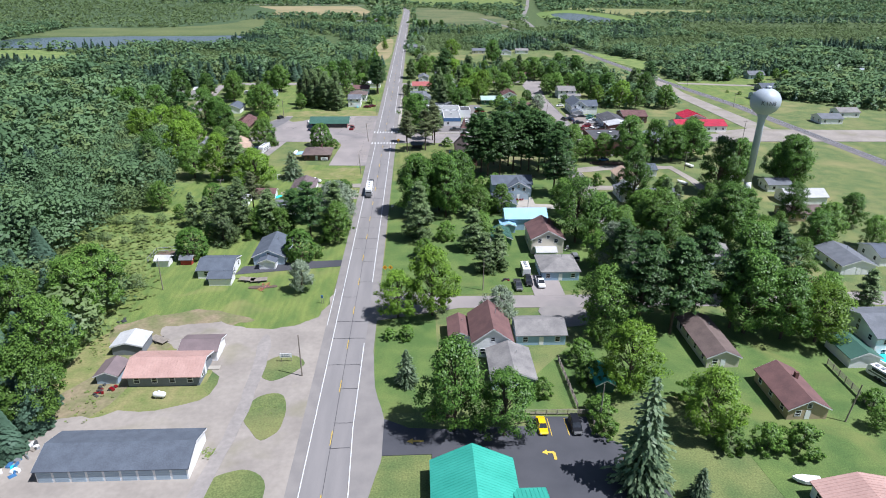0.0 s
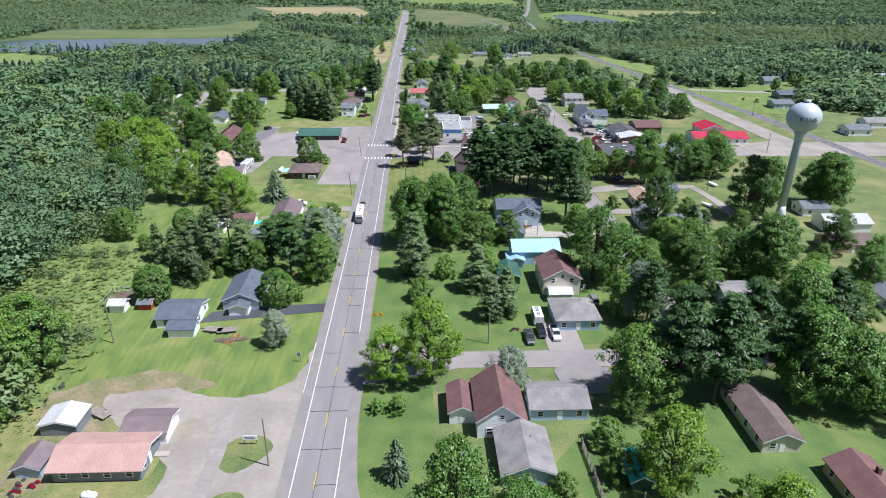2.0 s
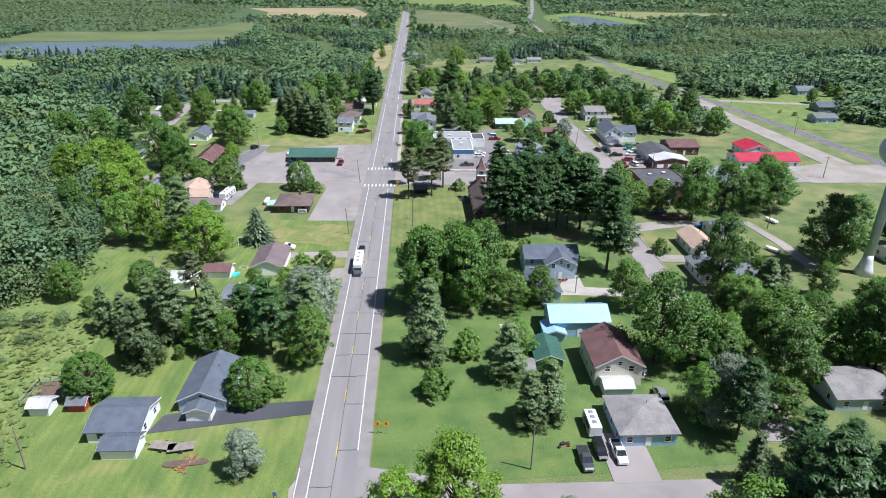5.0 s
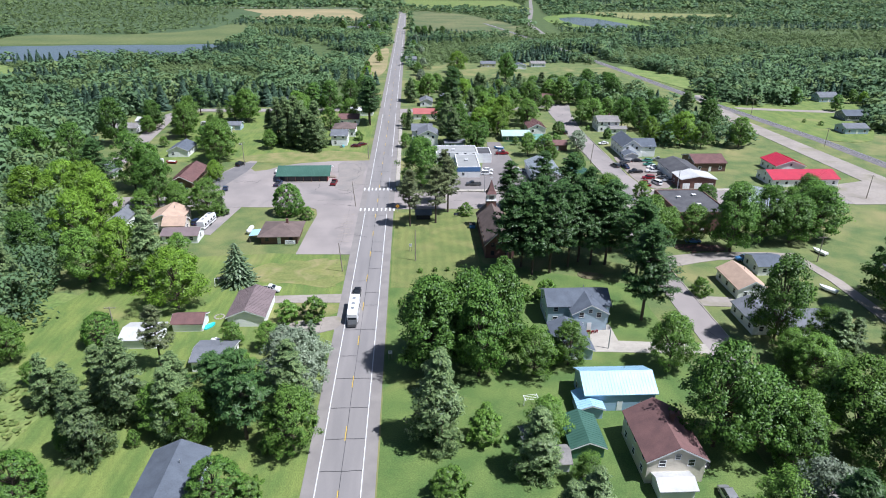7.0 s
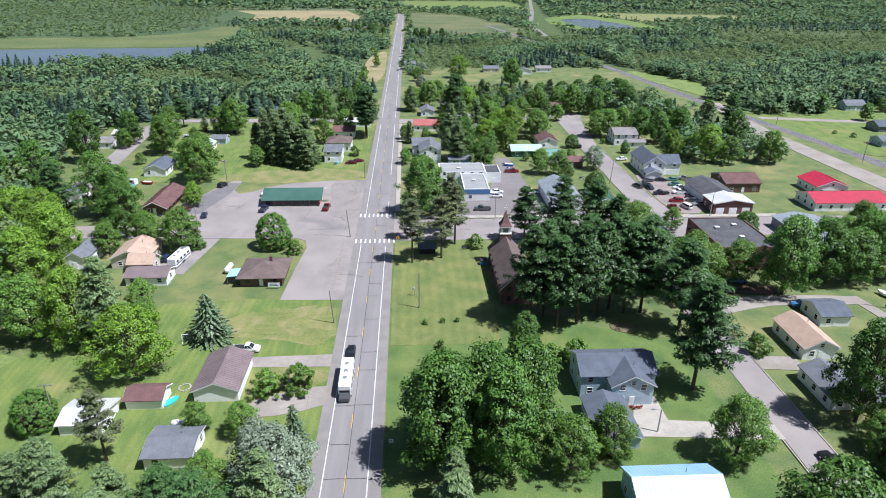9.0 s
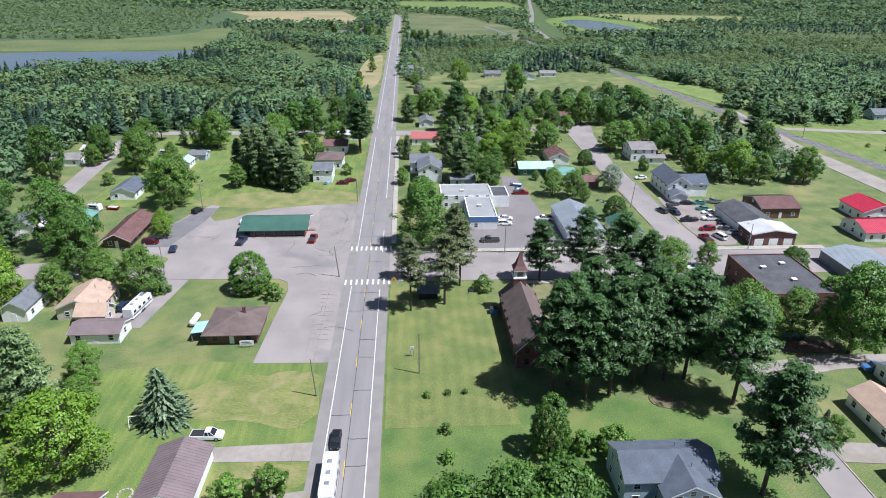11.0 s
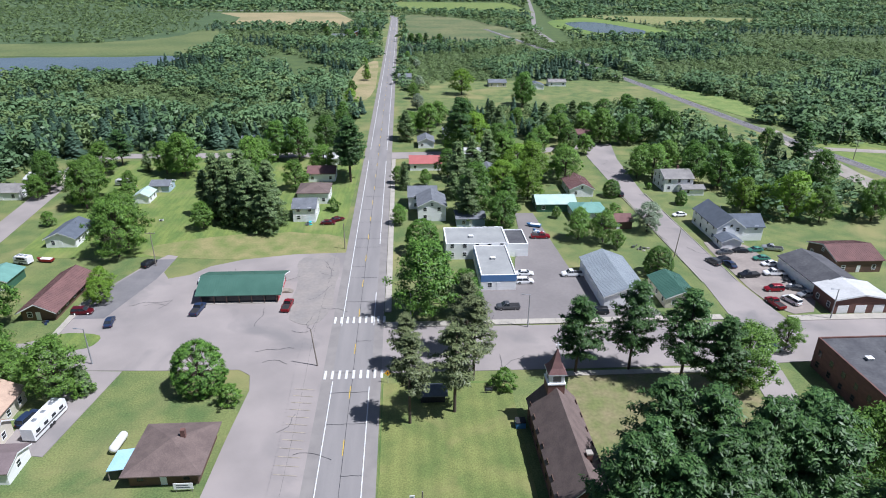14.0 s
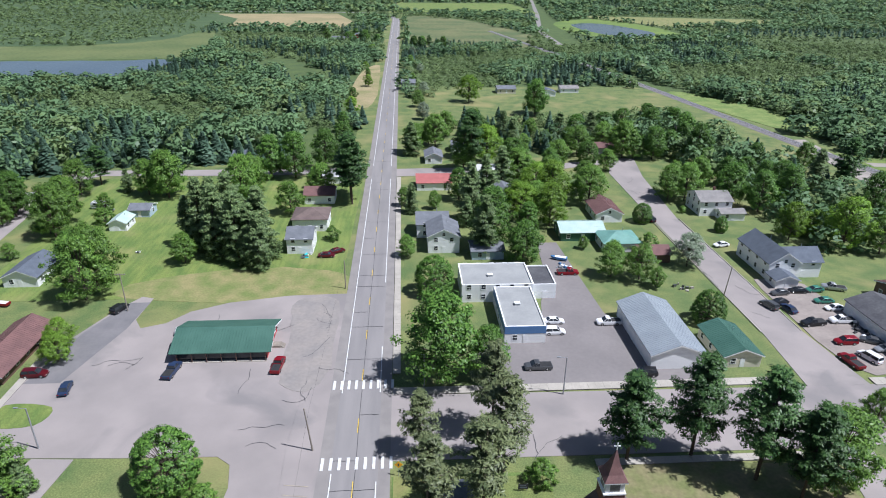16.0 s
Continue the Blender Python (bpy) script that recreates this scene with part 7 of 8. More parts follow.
# ---- yard things ----
def pole(x, y, h, arms, label, category="utility pole", lean=0.0, lamp=False, name="utility_pole"):
    po = empty(name, pose(x, y, 0, 0, lean, 0), label, category)
    bm = bmesh.new()
    tube(bm, (0, 0, -0.3), (0, 0, h), 0.16, 0.10)
    part("shaft", bm, WOOD if not lamp else STEEL, po)
    for k in range(arms):
        part("crossarm", box_bm(-1.2, 0.1, h - 0.5 - k * 0.8, 1.2, 0.2, h - 0.36 - k * 0.8), WOOD, po)
        for sx in (-1.1, -0.5, 0.5, 1.1):
            bm = bmesh.new()
            tube(bm, (sx, 0.15, h - 0.36 - k * 0.8), (sx, 0.15, h - 0.18 - k * 0.8), 0.05, 0.04, 6)
            part("insulator", bm, STEEL, po)
    if lamp:
        bm = bmesh.new()
        tube(bm, (0, 0, h - 0.1), (-1.3, 0, h + 0.15), 0.04, 0.04, 6)
        part("lamp_arm", bm, STEEL, po)
        part("lamp_head", box_bm(-1.9, -0.13, h + 0.08, -1.25, 0.13, h + 0.22), STEEL, po)
    return po


pole(-8.3, 108.3, 10, 0, "weathered timber utility pole on the grass island")
pole(-50.8, 147.4, 9, 0, "weathered utility pole at the lawn edge", lean=1)
pole(-52.4, 96, 9, 1, "utility pole with crossarm beside the woods", lean=-3)
pole(49.5, 91.7, 9, 0, "timber pole beside the fence")
pole(96.1, 90.7, 8.5, 0, "leaning utility pole in the gardens", lean=6)
pole(32.9, 144.7, 9, 0, "grey street pole at the side street")
pole(-53, 212.4, 9, 1, "utility pole with crossarm behind the sheds")
pole(-6.9, 246.0, 8.5, 0, "leaning timber pole beside the highway", lean=-4)
pole(-6.9, 183.8, 9, 0, "timber pole beside the highway", lean=-3)
pole(13.0, 252.4, 9.5, 0, "timber pole on the church lawn")
pole(-56.9, 346.1, 10, 1, "utility pole with crossarm and transformer")
pole(-53.6, 299.5, 8.5, 0, "lamp pole by the lot", "street lamp", lamp=True, name="street_lamp")
pole(-7.3, 296.7, 9, 0, "leaning timber pole at the crossing", lean=-5)
pole(-6.4, 355.3, 8, 0, "timber pole beside the highway")
pole(88.0, 345.8, 9, 0, "leaning timber pole beside the street", lean=4)
pole(38.9, 309.8, 8.5, 0, "grey lamp pole beside the pavement", "street lamp", lamp=True, name="street_lamp")
pole(111.4, 310.1, 8, 0, "grey lamp pole by the fire hall", "street lamp", lamp=True, name="street_lamp")
pole(12.2, 313.6, 7.5, 0, "pale lamp pole at the corner", "street lamp", lamp=True, name="street_lamp")
pole(134.7, 492, 9, 1, "far timber utility pole")
pole(54.9, 206, 5, 0, "grey yard lamp beside the driveway", "street lamp", lamp=True, name="street_lamp")
pole(127.7, 248, 8, 1, "utility pole behind the houses")
pole(178, 300, 9, 1, "utility pole by the crossing road")
pole(206, 440, 9, 1, "utility pole beside the railway")
pole(207, 372, 9, 1, "utility pole beside the railway")
pole(-108, 420, 9, 1, "utility pole on the back street")


def gas_tank(x, y, turn, r=0.6, length=2.6):
    t = empty("propane_tank", pose(x, y, 0, 0, 0, turn), "white propane tank on short feet", "propane tank")
    bm = bmesh.new()
    prof = [(0.05, -length / 2), (r * 0.7, -length / 2 + 0.12), (r, -length / 2 + 0.45), (r, length / 2 - 0.45), (r * 0.7, length / 2 - 0.12), (0.05, length / 2)]
    revolve(bm, prof, 16)
    bmesh.ops.rotate(bm, verts=bm.verts, cent=(0, 0, 0), matrix=Matrix.Rotation(radians(90), 3, "X"))
    bmesh.ops.translate(bm, verts=bm.verts, vec=(0, 0, r + 0.25))
    part("shell", bm, P_WHITE, t)
    part("valve_cover", box_bm(-0.18, -0.18, 2 * r + 0.2, 0.18, 0.18, 2 * r + 0.45), P_WHITE, t)
    for yy in (-length * 0.28, length * 0.28):
        part("foot", box_bm(-0.35, yy - 0.08, -0.02, 0.35, yy + 0.08, 0.42), STEEL, t)
    return t


gas_tank(-35.0, 102.0, 85)
gas_tank(-38.2, 274.5, -5, 0.75, 4.6)
gas_tank(-31.0, 211.0, 80)
gas_tank(-41.8, 335.2, 10)


def road_sign(x, y, plates, label):
    s = empty("road_sign", pose(x, y, 0), label, "road sign")
    for dx in plates:
        bm = bmesh.new()
        tube(bm, (dx, 0, -0.2), (dx, 0, 2.6), 0.04, 0.04, 6)
        part("post", bm, STEEL, s)
        bm = bmesh.new()
        v = [bm.verts.new((dx + a, yy, 2.4 + b)) for yy in (-0.07, -0.04) for a, b in ((0, -0.7), (0.7, 0), (0, 0.7), (-0.7, 0))]
        for fc in ((0, 1, 2, 3), (7, 6, 5, 4), (0, 4, 5, 1), (1, 5, 6, 2), (2, 6, 7, 3), (3, 7, 4, 0)):
            bm.faces.new([v[i] for i in fc])
        pl = part("plate", bm, SIGN_Y, s, "orange-yellow diamond plate")
        part("symbol", box_bm(dx - 0.12, -0.085, 2.15, dx + 0.12, -0.07, 2.65), SEAL, pl)
    return s


road_sign(6.9, 154.2, (0.0, 1.5), "two orange-yellow diamond warning signs beside the highway")
road_sign(7.3, 290.2, (0.0,), "yellow diamond warning sign at the crossing")


def board_sign(x, y, w, h, z, material, label, turn=0):
    s = empty("sign_board", pose(x, y, 0, 0, 0, turn), label, "sign")
    for sx in (-w * 0.4, w * 0.4):
        part("post", box_bm(sx - 0.05, 0, -0.2, sx + 0.05, 0.1, z + h), WOOD, s)
    bd = part("board", box_bm(-w / 2, -0.07, z, w / 2, -0.005, z + h), material, s)
    for k in range(2):
        part("text_bar", box_bm(-w * 0.36, -0.085, z + h * (0.25 + 0.35 * k), w * (0.36 - 0.1 * k), -0.072, z + h * (0.4 + 0.35 * k)), R_SLATE, bd)
    return s


board_sign(-12.5, 113.5, 2.6, 1.0, 1.2, WHITE, "white notice board on the grass island")
board_sign(-24.0, 263.6, 3.0, 1.2, 0.6, WHITE, "white and blue sign in front of the cafe")
board_sign(7.3, 203.7, 0.8, 0.8, 1.4, WHITE, "small white sign beside the highway")
board_sign(11.6, 258.6, 0.8, 0.9, 1.6, WHITE, "small white sign on the church lawn")
board_sign(-8.2, 138.8, 0.6, 0.8, 1.6, P_LBLUE, "small blue sign at the lawn edge")
board_sign(26.8, 286, 1.6, 1.0, 0.5, DARK, "dark church notice board on the lawn")


def fence(points, height, material, label, rails=3, step=2.0, slats=False):
    f = empty("fence", pose(points[0][0], points[0][1], 0), label, "fence")
    ox, oy = points[0]
    for (ax, ay), (bx, by) in zip(points, points[1:]):
        d = math.hypot(bx - ax, by - ay)
        n = max(1, int(d / step))
        for k in range(n + 1):
            px, py = ax + (bx - ax) * k / n - ox, ay + (by - ay) * k / n - oy
            part("post", box_bm(px - 0.07, py - 0.07, -0.2, px + 0.07, py + 0.07, height), material, f)
        for r in range(rails):
            z = height * (0.25 + 0.65 * r / max(1, rails - 1))
            bm = bmesh.new()
            tube(bm, (ax - ox, ay - oy, z), (bx - ox, by - oy, z), 0.07, 0.07, 4)
            part("rail", bm, material, f)
    return f


fence([(36, 94.6), (48.2, 94.3), (48.4, 90.5)], 1.3, WOOD, "weathered timber rail fence by the car park", 4)
fence([(46.4, 96), (46.0, 112)], 1.5, WOOD, "brown timber garden fence", 4)
fence([(103.8, 109), (103.4, 94), (106, 86)], 1.6, WOOD, "grey timber garden fence", 5)
fence([(-61, 164), (-61, 171), (-55, 172), (-54, 166)], 1.5, STEEL, "wire garden fence on thin posts", 2)


def bed(pts, material, label, category="flower bed"):
    tagged(slab("flower_bed", smooth(pts, 4, 0.1), 0.2, material), label, category)


bed([(-28, 147), (-22, 147.6), (-22, 148.8), (-28, 148.4)], SOIL, "stone-edged flower bed on the lawn")
bed([(92, 257), (104, 256), (104, 260), (92, 261)], SOIL, "overgrown school flower garden")
bed([(-60, 166), (-55.5, 166), (-55.5, 171), (-60, 171)], SOIL, "small vegetable plot")

pool = empty("play_pool", pose(-34.6, 218.2, 0, 0, 0, 60), "turquoise plastic play pool on the grass", "play pool")
bm = bmesh.new()
n = 20
ring = [(1.6 * math.cos(k * math.tau / n), 0.7 * math.sin(k * math.tau / n) * (1.3 if k < 10 else 0.8)) for k in range(n)]
lo, hi = [bm.verts.new((p, q, 0)) for p, q in ring], [bm.verts.new((p * 1.05, q * 1.05, 0.35)) for p, q in ring]
inn = [bm.verts.new((p * 0.85, q * 0.85, 0.2)) for p, q in ring]
for k in range(n):
    j = (k + 1) % n
    bm.faces.new((lo[k], lo[j], hi[j], hi[k]))
    bm.faces.new((hi[k], hi[j], inn[j], inn[k]))
bm.faces.new(inn)
part("shell", bm, POOLBLUE, pool)
round_pool = empty("garden_pool", pose(117.2, 109.0, 0), "round turquoise garden pool with white rim", "pool")
bm = bmesh.new()
revolve(bm, [(2.2, 0), (2.25, 1.1), (2.1, 1.15)], 20)
part("rim", bm, WHITE, round_pool)
bm = bmesh.new()
revolve(bm, [(2.05, 1.1), (2.0, 1.17)], 20)
part("water", bm, POOLBLUE, round_pool)


def boat(x, y, turn, material, label):
    b = empty("boat", pose(x, y, 0, 0, 0, turn), label, "boat")
    bm = bmesh.new()
    loft(bm, [(-2.2, 0.8, 0.45, 1.0, 0.0), (0.6, 0.85, 0.4, 1.0, 0.0), (1.7, 0.5, 0.5, 1.08, 0.0), (2.4, 0.06, 0.8, 1.15, 0.0)])
    part("hull", bm, material, b)
    part("cover", box_bm(-0.65, -1.9, 1.0, 0.65, 1.2, 1.08), TRIM, b)
    part("trailer", box_bm(-0.5, -2.0, 0, 0.5, 1.4, 0.42), DARK, b)
    return b


boat(80, 76, 80, P_WHITE, "small white boat on the lawn")
boat(-88, 350, 80, P_RED, "red boat on a trailer")
boat(131.9, 253.6, 20, P_WHITE, "white boat on a trailer behind houses")
boat(120, 230.6, 30, P_WHITE, "white boat covered on the grass")
boat(52.1, 370, 70, P_LBLUE, "blue covered boat behind the store")


def flat_trailer(x, y, turn, label):
    t = empty("trailer", pose(x, y, 0, 0, 0, turn), label, "trailer")
    part("deck", box_bm(-1, -2.2, 0.55, 1, 2.2, 0.68), WOOD, t)
    part("drawbar", box_bm(-0.06, 2.2, 0.45, 0.06, 3.4, 0.57), DARK, t)
    for sx in (-1, 1):
        bm = bmesh.new()
        tube(bm, (sx * 1.02, 0, 0.34), (sx * 1.22, 0, 0.34), 0.34, 0.34, 12)
        part("wheel", bm, DARK, t)
    return t


flat_trailer(-30.0, 151.8, 80, "flat timber utility trailer on the lawn")
flat_trailer(-26.8, 151.4, 100, "small loaded utility trailer on the lawn")
flat_trailer(81.0, 188.0, 6, "flat timber trailer behind the pickup")
flat_trailer(-42.6, 122.5, 60, "flat trailer beside the carport")


def clutter(name, x, y, size, count, materials, label, seed):
    """A loose heap of odd boxes and planks, each a part of the heap."""
    rng = random.Random(seed)
    heap = empty(name, pose(x, y, 0), label, "junk pile")
    for k in range(count):
        w, d, h = rng.uniform(0.3, 1.3), rng.uniform(0.2, 0.9), rng.uniform(0.15, 0.7)
        bm = bmesh.new()
        loft(bm, [(-d / 2, w / 2, 0, h, 0.05), (0, w / 2 * rng.uniform(0.9, 1.1), 0, h * rng.uniform(0.9, 1.15), 0.06), (d / 2, w / 2 * 0.95, 0, h * 0.9, 0.05)])
        ob = part("item", bm, rng.choice(materials), heap)
        ob.matrix_basis = pose(rng.gauss(0, size), rng.gauss(0, size), 0.0, 0, 0, rng.uniform(0, 180))
    return heap


clutter("junk_pile", -53, 88.5, 1.4, 26, [P_WHITE, STEEL, P_GREY, WOOD], "heap of pale scrap and rubble by the woods", 1)
clutter("junk_pile", -52.4, 83.4, 0.9, 12, [POOLBLUE, P_WHITE, P_LBLUE], "turquoise tarpaulin and boxes by the garage", 2)
clutter("junk_pile", -46.8, 104.4, 0.8, 14, [DARK, P_GREY, P_RED], "dark machinery beside the shed", 3)
clutter("junk_pile", -54.8, 131, 0.7, 6, [DARK, P_GREY], "dark garden tractor and box at the meadow", 4)
clutter("junk_pile", 112.4, 330.4, 1.0, 16, [DARK, P_GREY], "rows of old tyres beside the workshop", 5)
clutter("junk_pile", 113.0, 326.6, 0.9, 16, [DARK, P_GREY, P_WHITE, P_SILVER], "scrap metal parts beside the workshop", 6)
clutter("junk_pile", 39.7, 150.2, 0.5, 5, [P_RED, DARK], "red garden tractor on the lawn", 7)
clutter("junk_pile", -19.2, 375.4, 0.9, 10, [POOLBLUE, P_WHITE, P_GREY], "turquoise tarpaulin beside the white house", 8)
clutter("junk_pile", 52.0, 364.8, 1.2, 12, [P_WHITE, P_LBLUE, STEEL], "clutter behind the store", 9)
clutter("junk_pile", 80.5, 352, 1.5, 8, [CONCRETE, P_GREY], "stone slabs beside the street", 10)
clutter("junk_pile", 60.8, 170, 0.8, 8, [P_GREY, DARK, P_WHITE], "garden clutter beside the cream house", 11)
clutter("junk_pile", 39, 166, 1.3, 10, [P_WHITE, P_GREY, P_RED], "toys and boxes beside the garden shed", 12)
clutter("golf_cart", -66.8, 380.2, 0.4, 4, [P_WHITE, P_GREY], "white golf cart on the lawn", 13)
clutter("bin_group", -71.6, 316.6, 0.5, 5, [P_BLUE, DARK], "blue bins in front of the hall", 14)

# lean-to canopy beside the cafe
can = empty("canopy", pose(-34.8, 268.6, 0), "pale blue metal canopy on posts beside the cafe", "canopy")
bm = bmesh.new()
v8 = [bm.verts.new(p) for p in ((-1.8, -2.4, 2.2), (1.8, -2.4, 2.6), (1.8, 2.4, 2.6), (-1.8, 2.4, 2.2), (-1.8, -2.4, 2.3), (1.8, -2.4, 2.7), (1.8, 2.4, 2.7), (-1.8, 2.4, 2.3))]
for fc in ((3, 2, 1, 0), (4, 5, 6, 7), (0, 1, 5, 4), (1, 2, 6, 5), (2, 3, 7, 6), (3, 0, 4, 7)):
    bm.faces.new([v8[i] for i in fc])
part("roof", bm, R_SKY, can)
for yy in (-2.2, 2.2):
    part("post", box_bm(-1.7, yy - 0.06, 0, -1.58, yy + 0.06, 2.24), WOOD, can)

# porch along the tavern front, its deep shade made by a dark glossy sheet
for k in range(7):
    part("porch_post", box_bm(-9.0 + k * 3.0, -6.4, 0, -8.85 + k * 3.0, -6.25, 2.45), BROWNWALL, tavern)
part("porch_shade_sheet", box_bm(-9.1, -5.62, 0.2, 9.1, -5.54, 2.3), GLASS, tavern, "dark glossy sheet standing in for the porch's shade")
part("porch_floor", box_bm(-9.2, -6.5, 0.0, 9.2, -5.5, 0.22), CONCRETE, tavern)
st = part("side_stair", box_bm(9.3, -1.5, 0.0, 11.2, 0.2, 0.6), WOOD, tavern, "orange timber side steps")
for k in range(3):
    part("step", box_bm(11.2 + 0.3 * k, -1.5, 0, 11.5 + 0.3 * k, 0.2, 0.45 - 0.15 * k), WOOD, st)

# overhead wires along the streets
def wire(a, b, sag, label):
    bm = bmesh.new()
    prev = None
    for k in range(13):
        t = k / 12
        p = Vector(a).lerp(Vector(b), t) - Vector((0, 0, 4 * sag * t * (1 - t)))
        if prev:
            tube(bm, prev, p, 0.012, 0.012, 3)
        prev = p
    tagged(mesh_ob("overhead_wire", bm, DARK), label, "wire", kind="stuff")


wire((-52.4, 96, 8.5), (-50.8, 147.4, 8.6), 0.8, "thin dark overhead power wire")
wire((-50.8, 147.4, 8.6), (-53, 212.4, 8.6), 0.9, "thin dark overhead power wire")
wire((-6.9, 183.8, 8.7), (-6.9, 246, 8.2), 0.8, "thin dark overhead power wire")
wire((-6.9, 246, 8.2), (-7.3, 296.7, 8.7), 0.8, "thin dark overhead power wire")
wire((-7.3, 296.7, 8.7), (-6.4, 355.3, 7.8), 0.8, "thin dark overhead power wire")


# swing set on the lawn
sw = empty("swing_set", pose(-37, 239.2, 0, 0, 0, 10), "white metal garden swing set on the lawn", "swing set")
bm = bmesh.new()
tube(bm, (-2.2, 0, 2.1), (2.2, 0, 2.1), 0.05, 0.05, 6)
part("top_bar", bm, TRIM, sw)
for sx in (-2.1, 2.1):
    for sy in (-0.9, 0.9):
        bm = bmesh.new()
        tube(bm, (sx, sy, 0), (sx, 0, 2.1), 0.045, 0.045, 6)
        part("leg", bm, TRIM, sw)
for sx in (-1.0, 0.0, 1.0):
    st = part("swing_seat", box_bm(sx - 0.25, -0.12, 0.5, sx + 0.25, 0.12, 0.56), P_GREEN, sw)
    for dx in (-0.22, 0.22):
        bm = bmesh.new()
        tube(bm, (sx + dx, 0, 0.56), (sx + dx, 0, 2.1), 0.015, 0.015, 4)
        part("chain", bm, STEEL, st)

# picnic table and fire ring
pt = empty("fire_ring", pose(-33.6, 222.6, 0), "round stone fire ring on the grass", "fire ring")
for k in range(12):
    a = k * math.tau / 12
    bm = bmesh.new()
    loft(bm, [(-0.16, 0.2, 0, 0.22, 0.04), (0, 0.24, 0, 0.28, 0.06), (0.16, 0.2, 0, 0.22, 0.04)])
    ob = part("stone", bm, CONCRETE, pt)
    ob.matrix_basis = pose(1.1 * math.cos(a), 1.1 * math.sin(a), 0, 0, 0, math.degrees(a) + 90)


# drying rack on the lawn
rk = empty("drying_rack", pose(34.4, 187.5, 0, 0, 0, 8), "white garden drying rack on the lawn", "drying rack")
for sx in (-1.3, 1.3):
    part("post", box_bm(sx - 0.05, -0.05, 0, sx + 0.05, 0.05, 1.9), TRIM, rk)
    part("arm", box_bm(sx - 0.05, -0.8, 1.8, sx + 0.05, 0.8, 1.9), TRIM, rk)
for yy in (-0.7, -0.25, 0.25, 0.7):
    bm = bmesh.new()
    tube(bm, (-1.3, yy, 1.86), (1.3, yy, 1.84), 0.03, 0.03, 4)
    part("line", bm, TRIM, rk)

# small picnic shelter under the pines at the crossing
house(13.6, 283.6, 18.2, 286.6, 2.0, 0.9, "x", DARK, R_SLATE, "small dark picnic shelter under the pines", "shelter", "shelter", win="none", over=0.5)

# blue bin and bench by the church
bn = empty("waste_bin", pose(31.3, 276.2, 0), "blue wheeled waste container beside the church", "waste container")
bm = bmesh.new()
loft(bm, [(-0.8, 0.85, 0.12, 1.2, 0.0), (0, 0.9, 0.12, 1.3, 0.0), (0.8, 0.85, 0.12, 1.35, 0.0)])
part("body", bm, P_LBLUE, bn)
part("lid", box_bm(-0.92, -0.86, 1.34, 0.92, 0.86, 1.4), DARK, bn)
for sx in (-0.7, 0.7):
    for sy in (-0.6, 0.6):
        bm = bmesh.new()
        tube(bm, (sx - 0.04, sy, 0.09), (sx + 0.04, sy, 0.09), 0.09, 0.09, 8)
        part("wheel", bm, DARK, bn)


def lawn_chair(x, y, turn):
    ch = empty("lawn_chair", pose(x, y, 0.1, 0, 0, turn), "bright red plastic garden chair on the patio", "chair", "red garden chairs")
    part("seat", box_bm(-0.28, -0.28, 0.36, 0.28, 0.28, 0.41), P_RED, ch)
    bk = part("backrest", box_bm(-0.28, -0.03, 0, 0.28, 0.03, 0.6), P_RED, ch)
    bk.matrix_basis = pose(0, 0.27, 0.4, -14, 0, 0)
    for sx in (-0.25, 0.25):
        for sy in (-0.25, 0.25):
            part("leg", box_bm(sx - 0.03, sy - 0.03, 0, sx + 0.03, sy + 0.03, 0.36), P_RED, ch)
        part("armrest", box_bm(sx - 0.04, -0.28, 0.58, sx + 0.04, 0.28, 0.62), P_RED, ch)


for k in range(4):
    lawn_chair(51.2 + 0.9 * k, 212.4 + 0.15 * (k % 2), 170 + 8 * k)

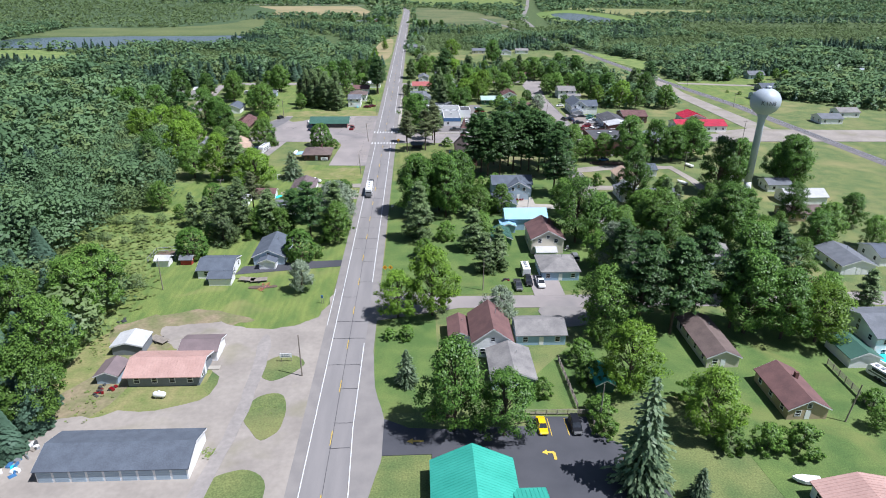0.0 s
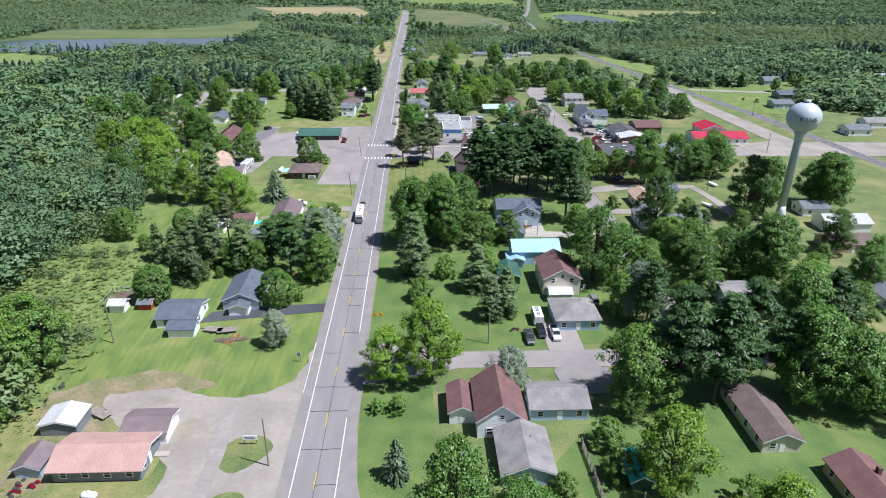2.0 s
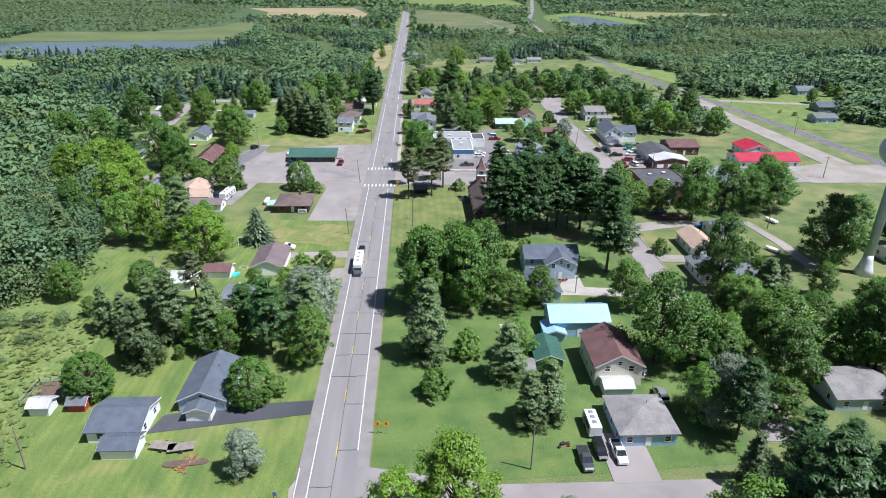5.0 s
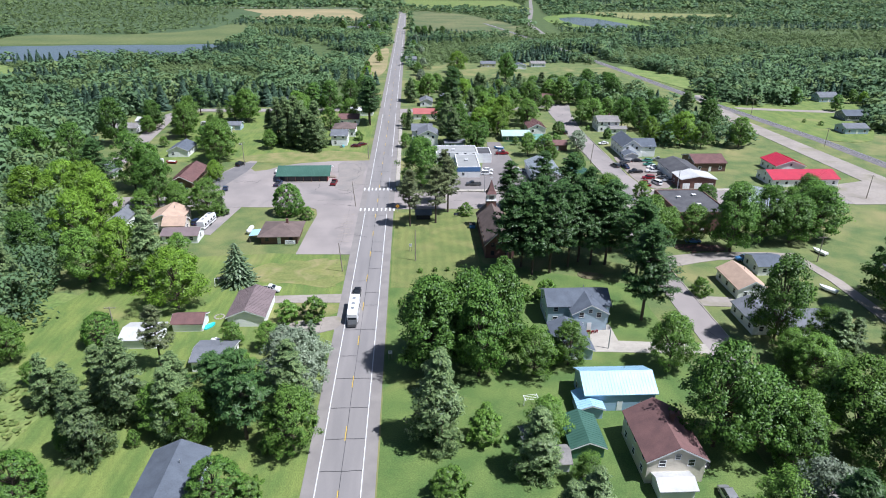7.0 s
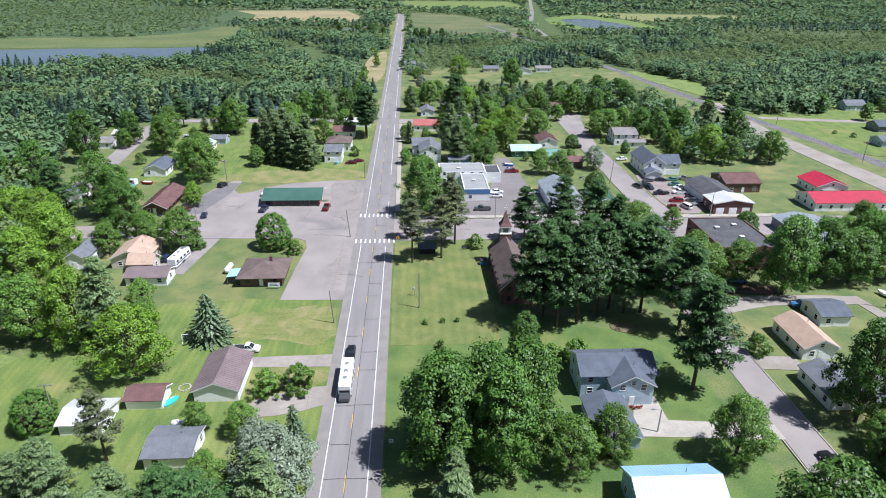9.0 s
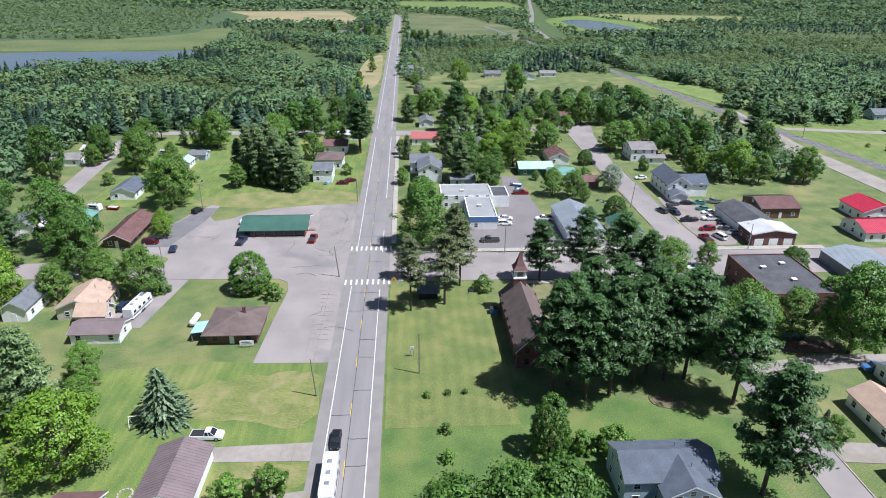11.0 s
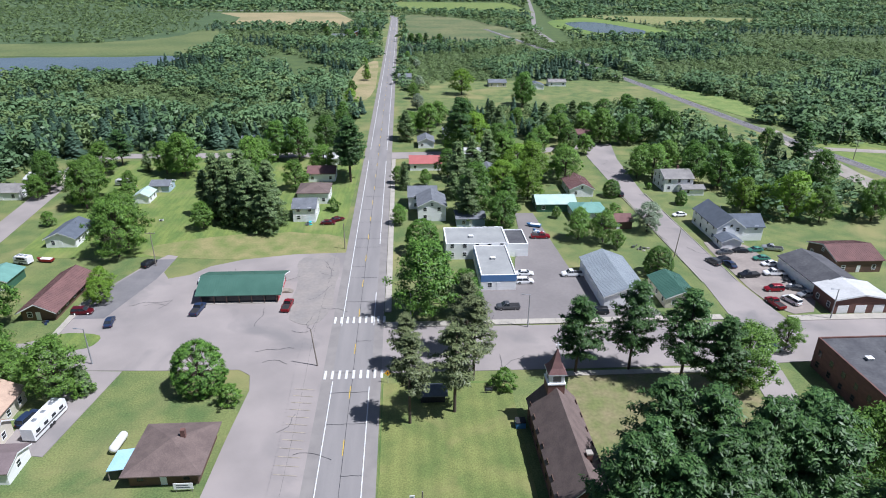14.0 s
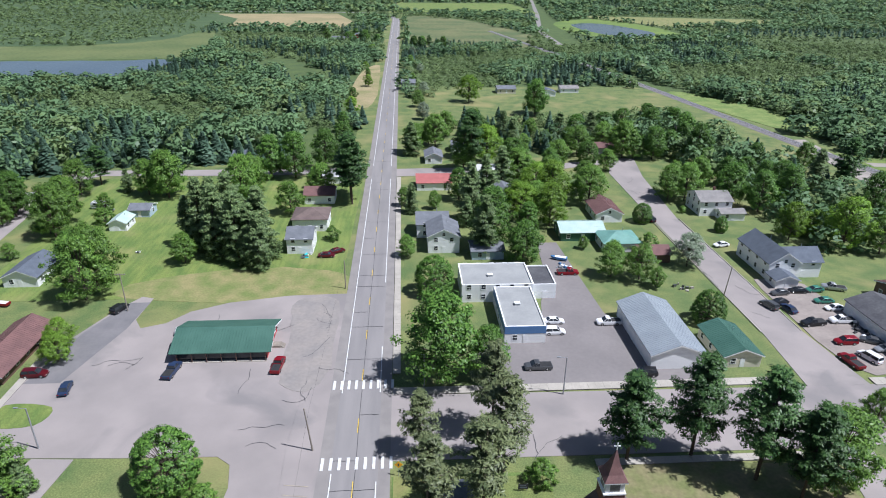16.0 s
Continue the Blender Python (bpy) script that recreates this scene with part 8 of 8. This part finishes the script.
# front steps and roof fittings
tagged(mesh_ob("front_step", box_bm(-1.2, 0, 0, 1.2, 1.2, 0.3), CONCRETE), "concrete front step", "step", kind="structure").location = (-27.2, 111.0, 0)
for x, y, z, lab in ((100.5, 284, 6.7, "white roof vent on the school"), (104.5, 277, 6.7, "white roof vent on the school"), (106.5, 286, 6.7, "white roof vent on the school"), (34.5, 338, 4.1, "grey roof unit on the store"), (30, 352, 4.5, "grey roof unit on the store")):
    un = empty("roof_unit", pose(x, y, z), lab, "roof unit")
    part("casing", box_bm(-0.6, -0.5, 0, 0.6, 0.5, 0.5), STEEL, un)
    part("cap", box_bm(-0.66, -0.56, 0.5, 0.66, 0.56, 0.6), TRIM, un)


# ---- beyond the railway ----
patch("meadow", smooth([(-420, 535), (-340, 522), (-266, 538), (-288, 604), (-345, 640), (-430, 636)], 4, 4), 0.02, MEADOW, "open hay meadow behind the woods", "meadow")
patch("mown_lawn", smooth([(200, 474), (248, 468), (270, 494), (298, 488), (294, 460), (264, 422), (238, 383), (214, 385), (207, 425)], 4, 1.5), 0.02, LAWN, "grass yard beyond the railway", "lawn")
patch("meadow", smooth([(184, 622), (208, 606), (232, 530), (226, 503), (203, 515)], 4, 2), 0.02, MEADOW, "rough grass strip along the railway", "meadow")
patch("mown_lawn", smooth([(330, 478), (392, 500), (380, 530), (330, 505)], 4, 2), 0.02, LAWN, "small clearing with a lawn in the woods", "lawn")
patch("side_road", [(206, 455), (246, 446), (300, 440), (300, 446), (247, 452), (206, 461)], 0.05, GRAVEL, "pale gravel side road past the railway", "road")
house(268, 476, 280, 485, 3.2, 2.4, "x", GREYBLUE, R_GREY, "pale grey blue house among trees beyond the railway")
house(251, 424, 267, 434, 3.0, 2.2, "x", GREYWALL, R_SLATE, "low grey house with a slate blue roof beyond the railway")
house(340, 486, 356, 495, 3.0, 1.8, "x", WHITE, R_MAUVE, "white house with a brown roof in a clearing")
house(362, 496, 376, 504, 3.0, 1.8, "x", WHITE, R_SILVER, "white house with a grey metal roof in a clearing")
pole(215, 464, 11, 1, "weathered wooden utility pole beside the gravel side road")
for kind, x, y, h in (("bush", 231, 414, 2.6), ("bush", 237, 408, 2.4), ("bush", 226, 421, 2.2), ("maple", 262, 450, 10), ("ash", 286, 472, 9), ("maple", 248, 470, 11), ("lime", 292, 470, 8)):
    tree(kind, x, y, h)
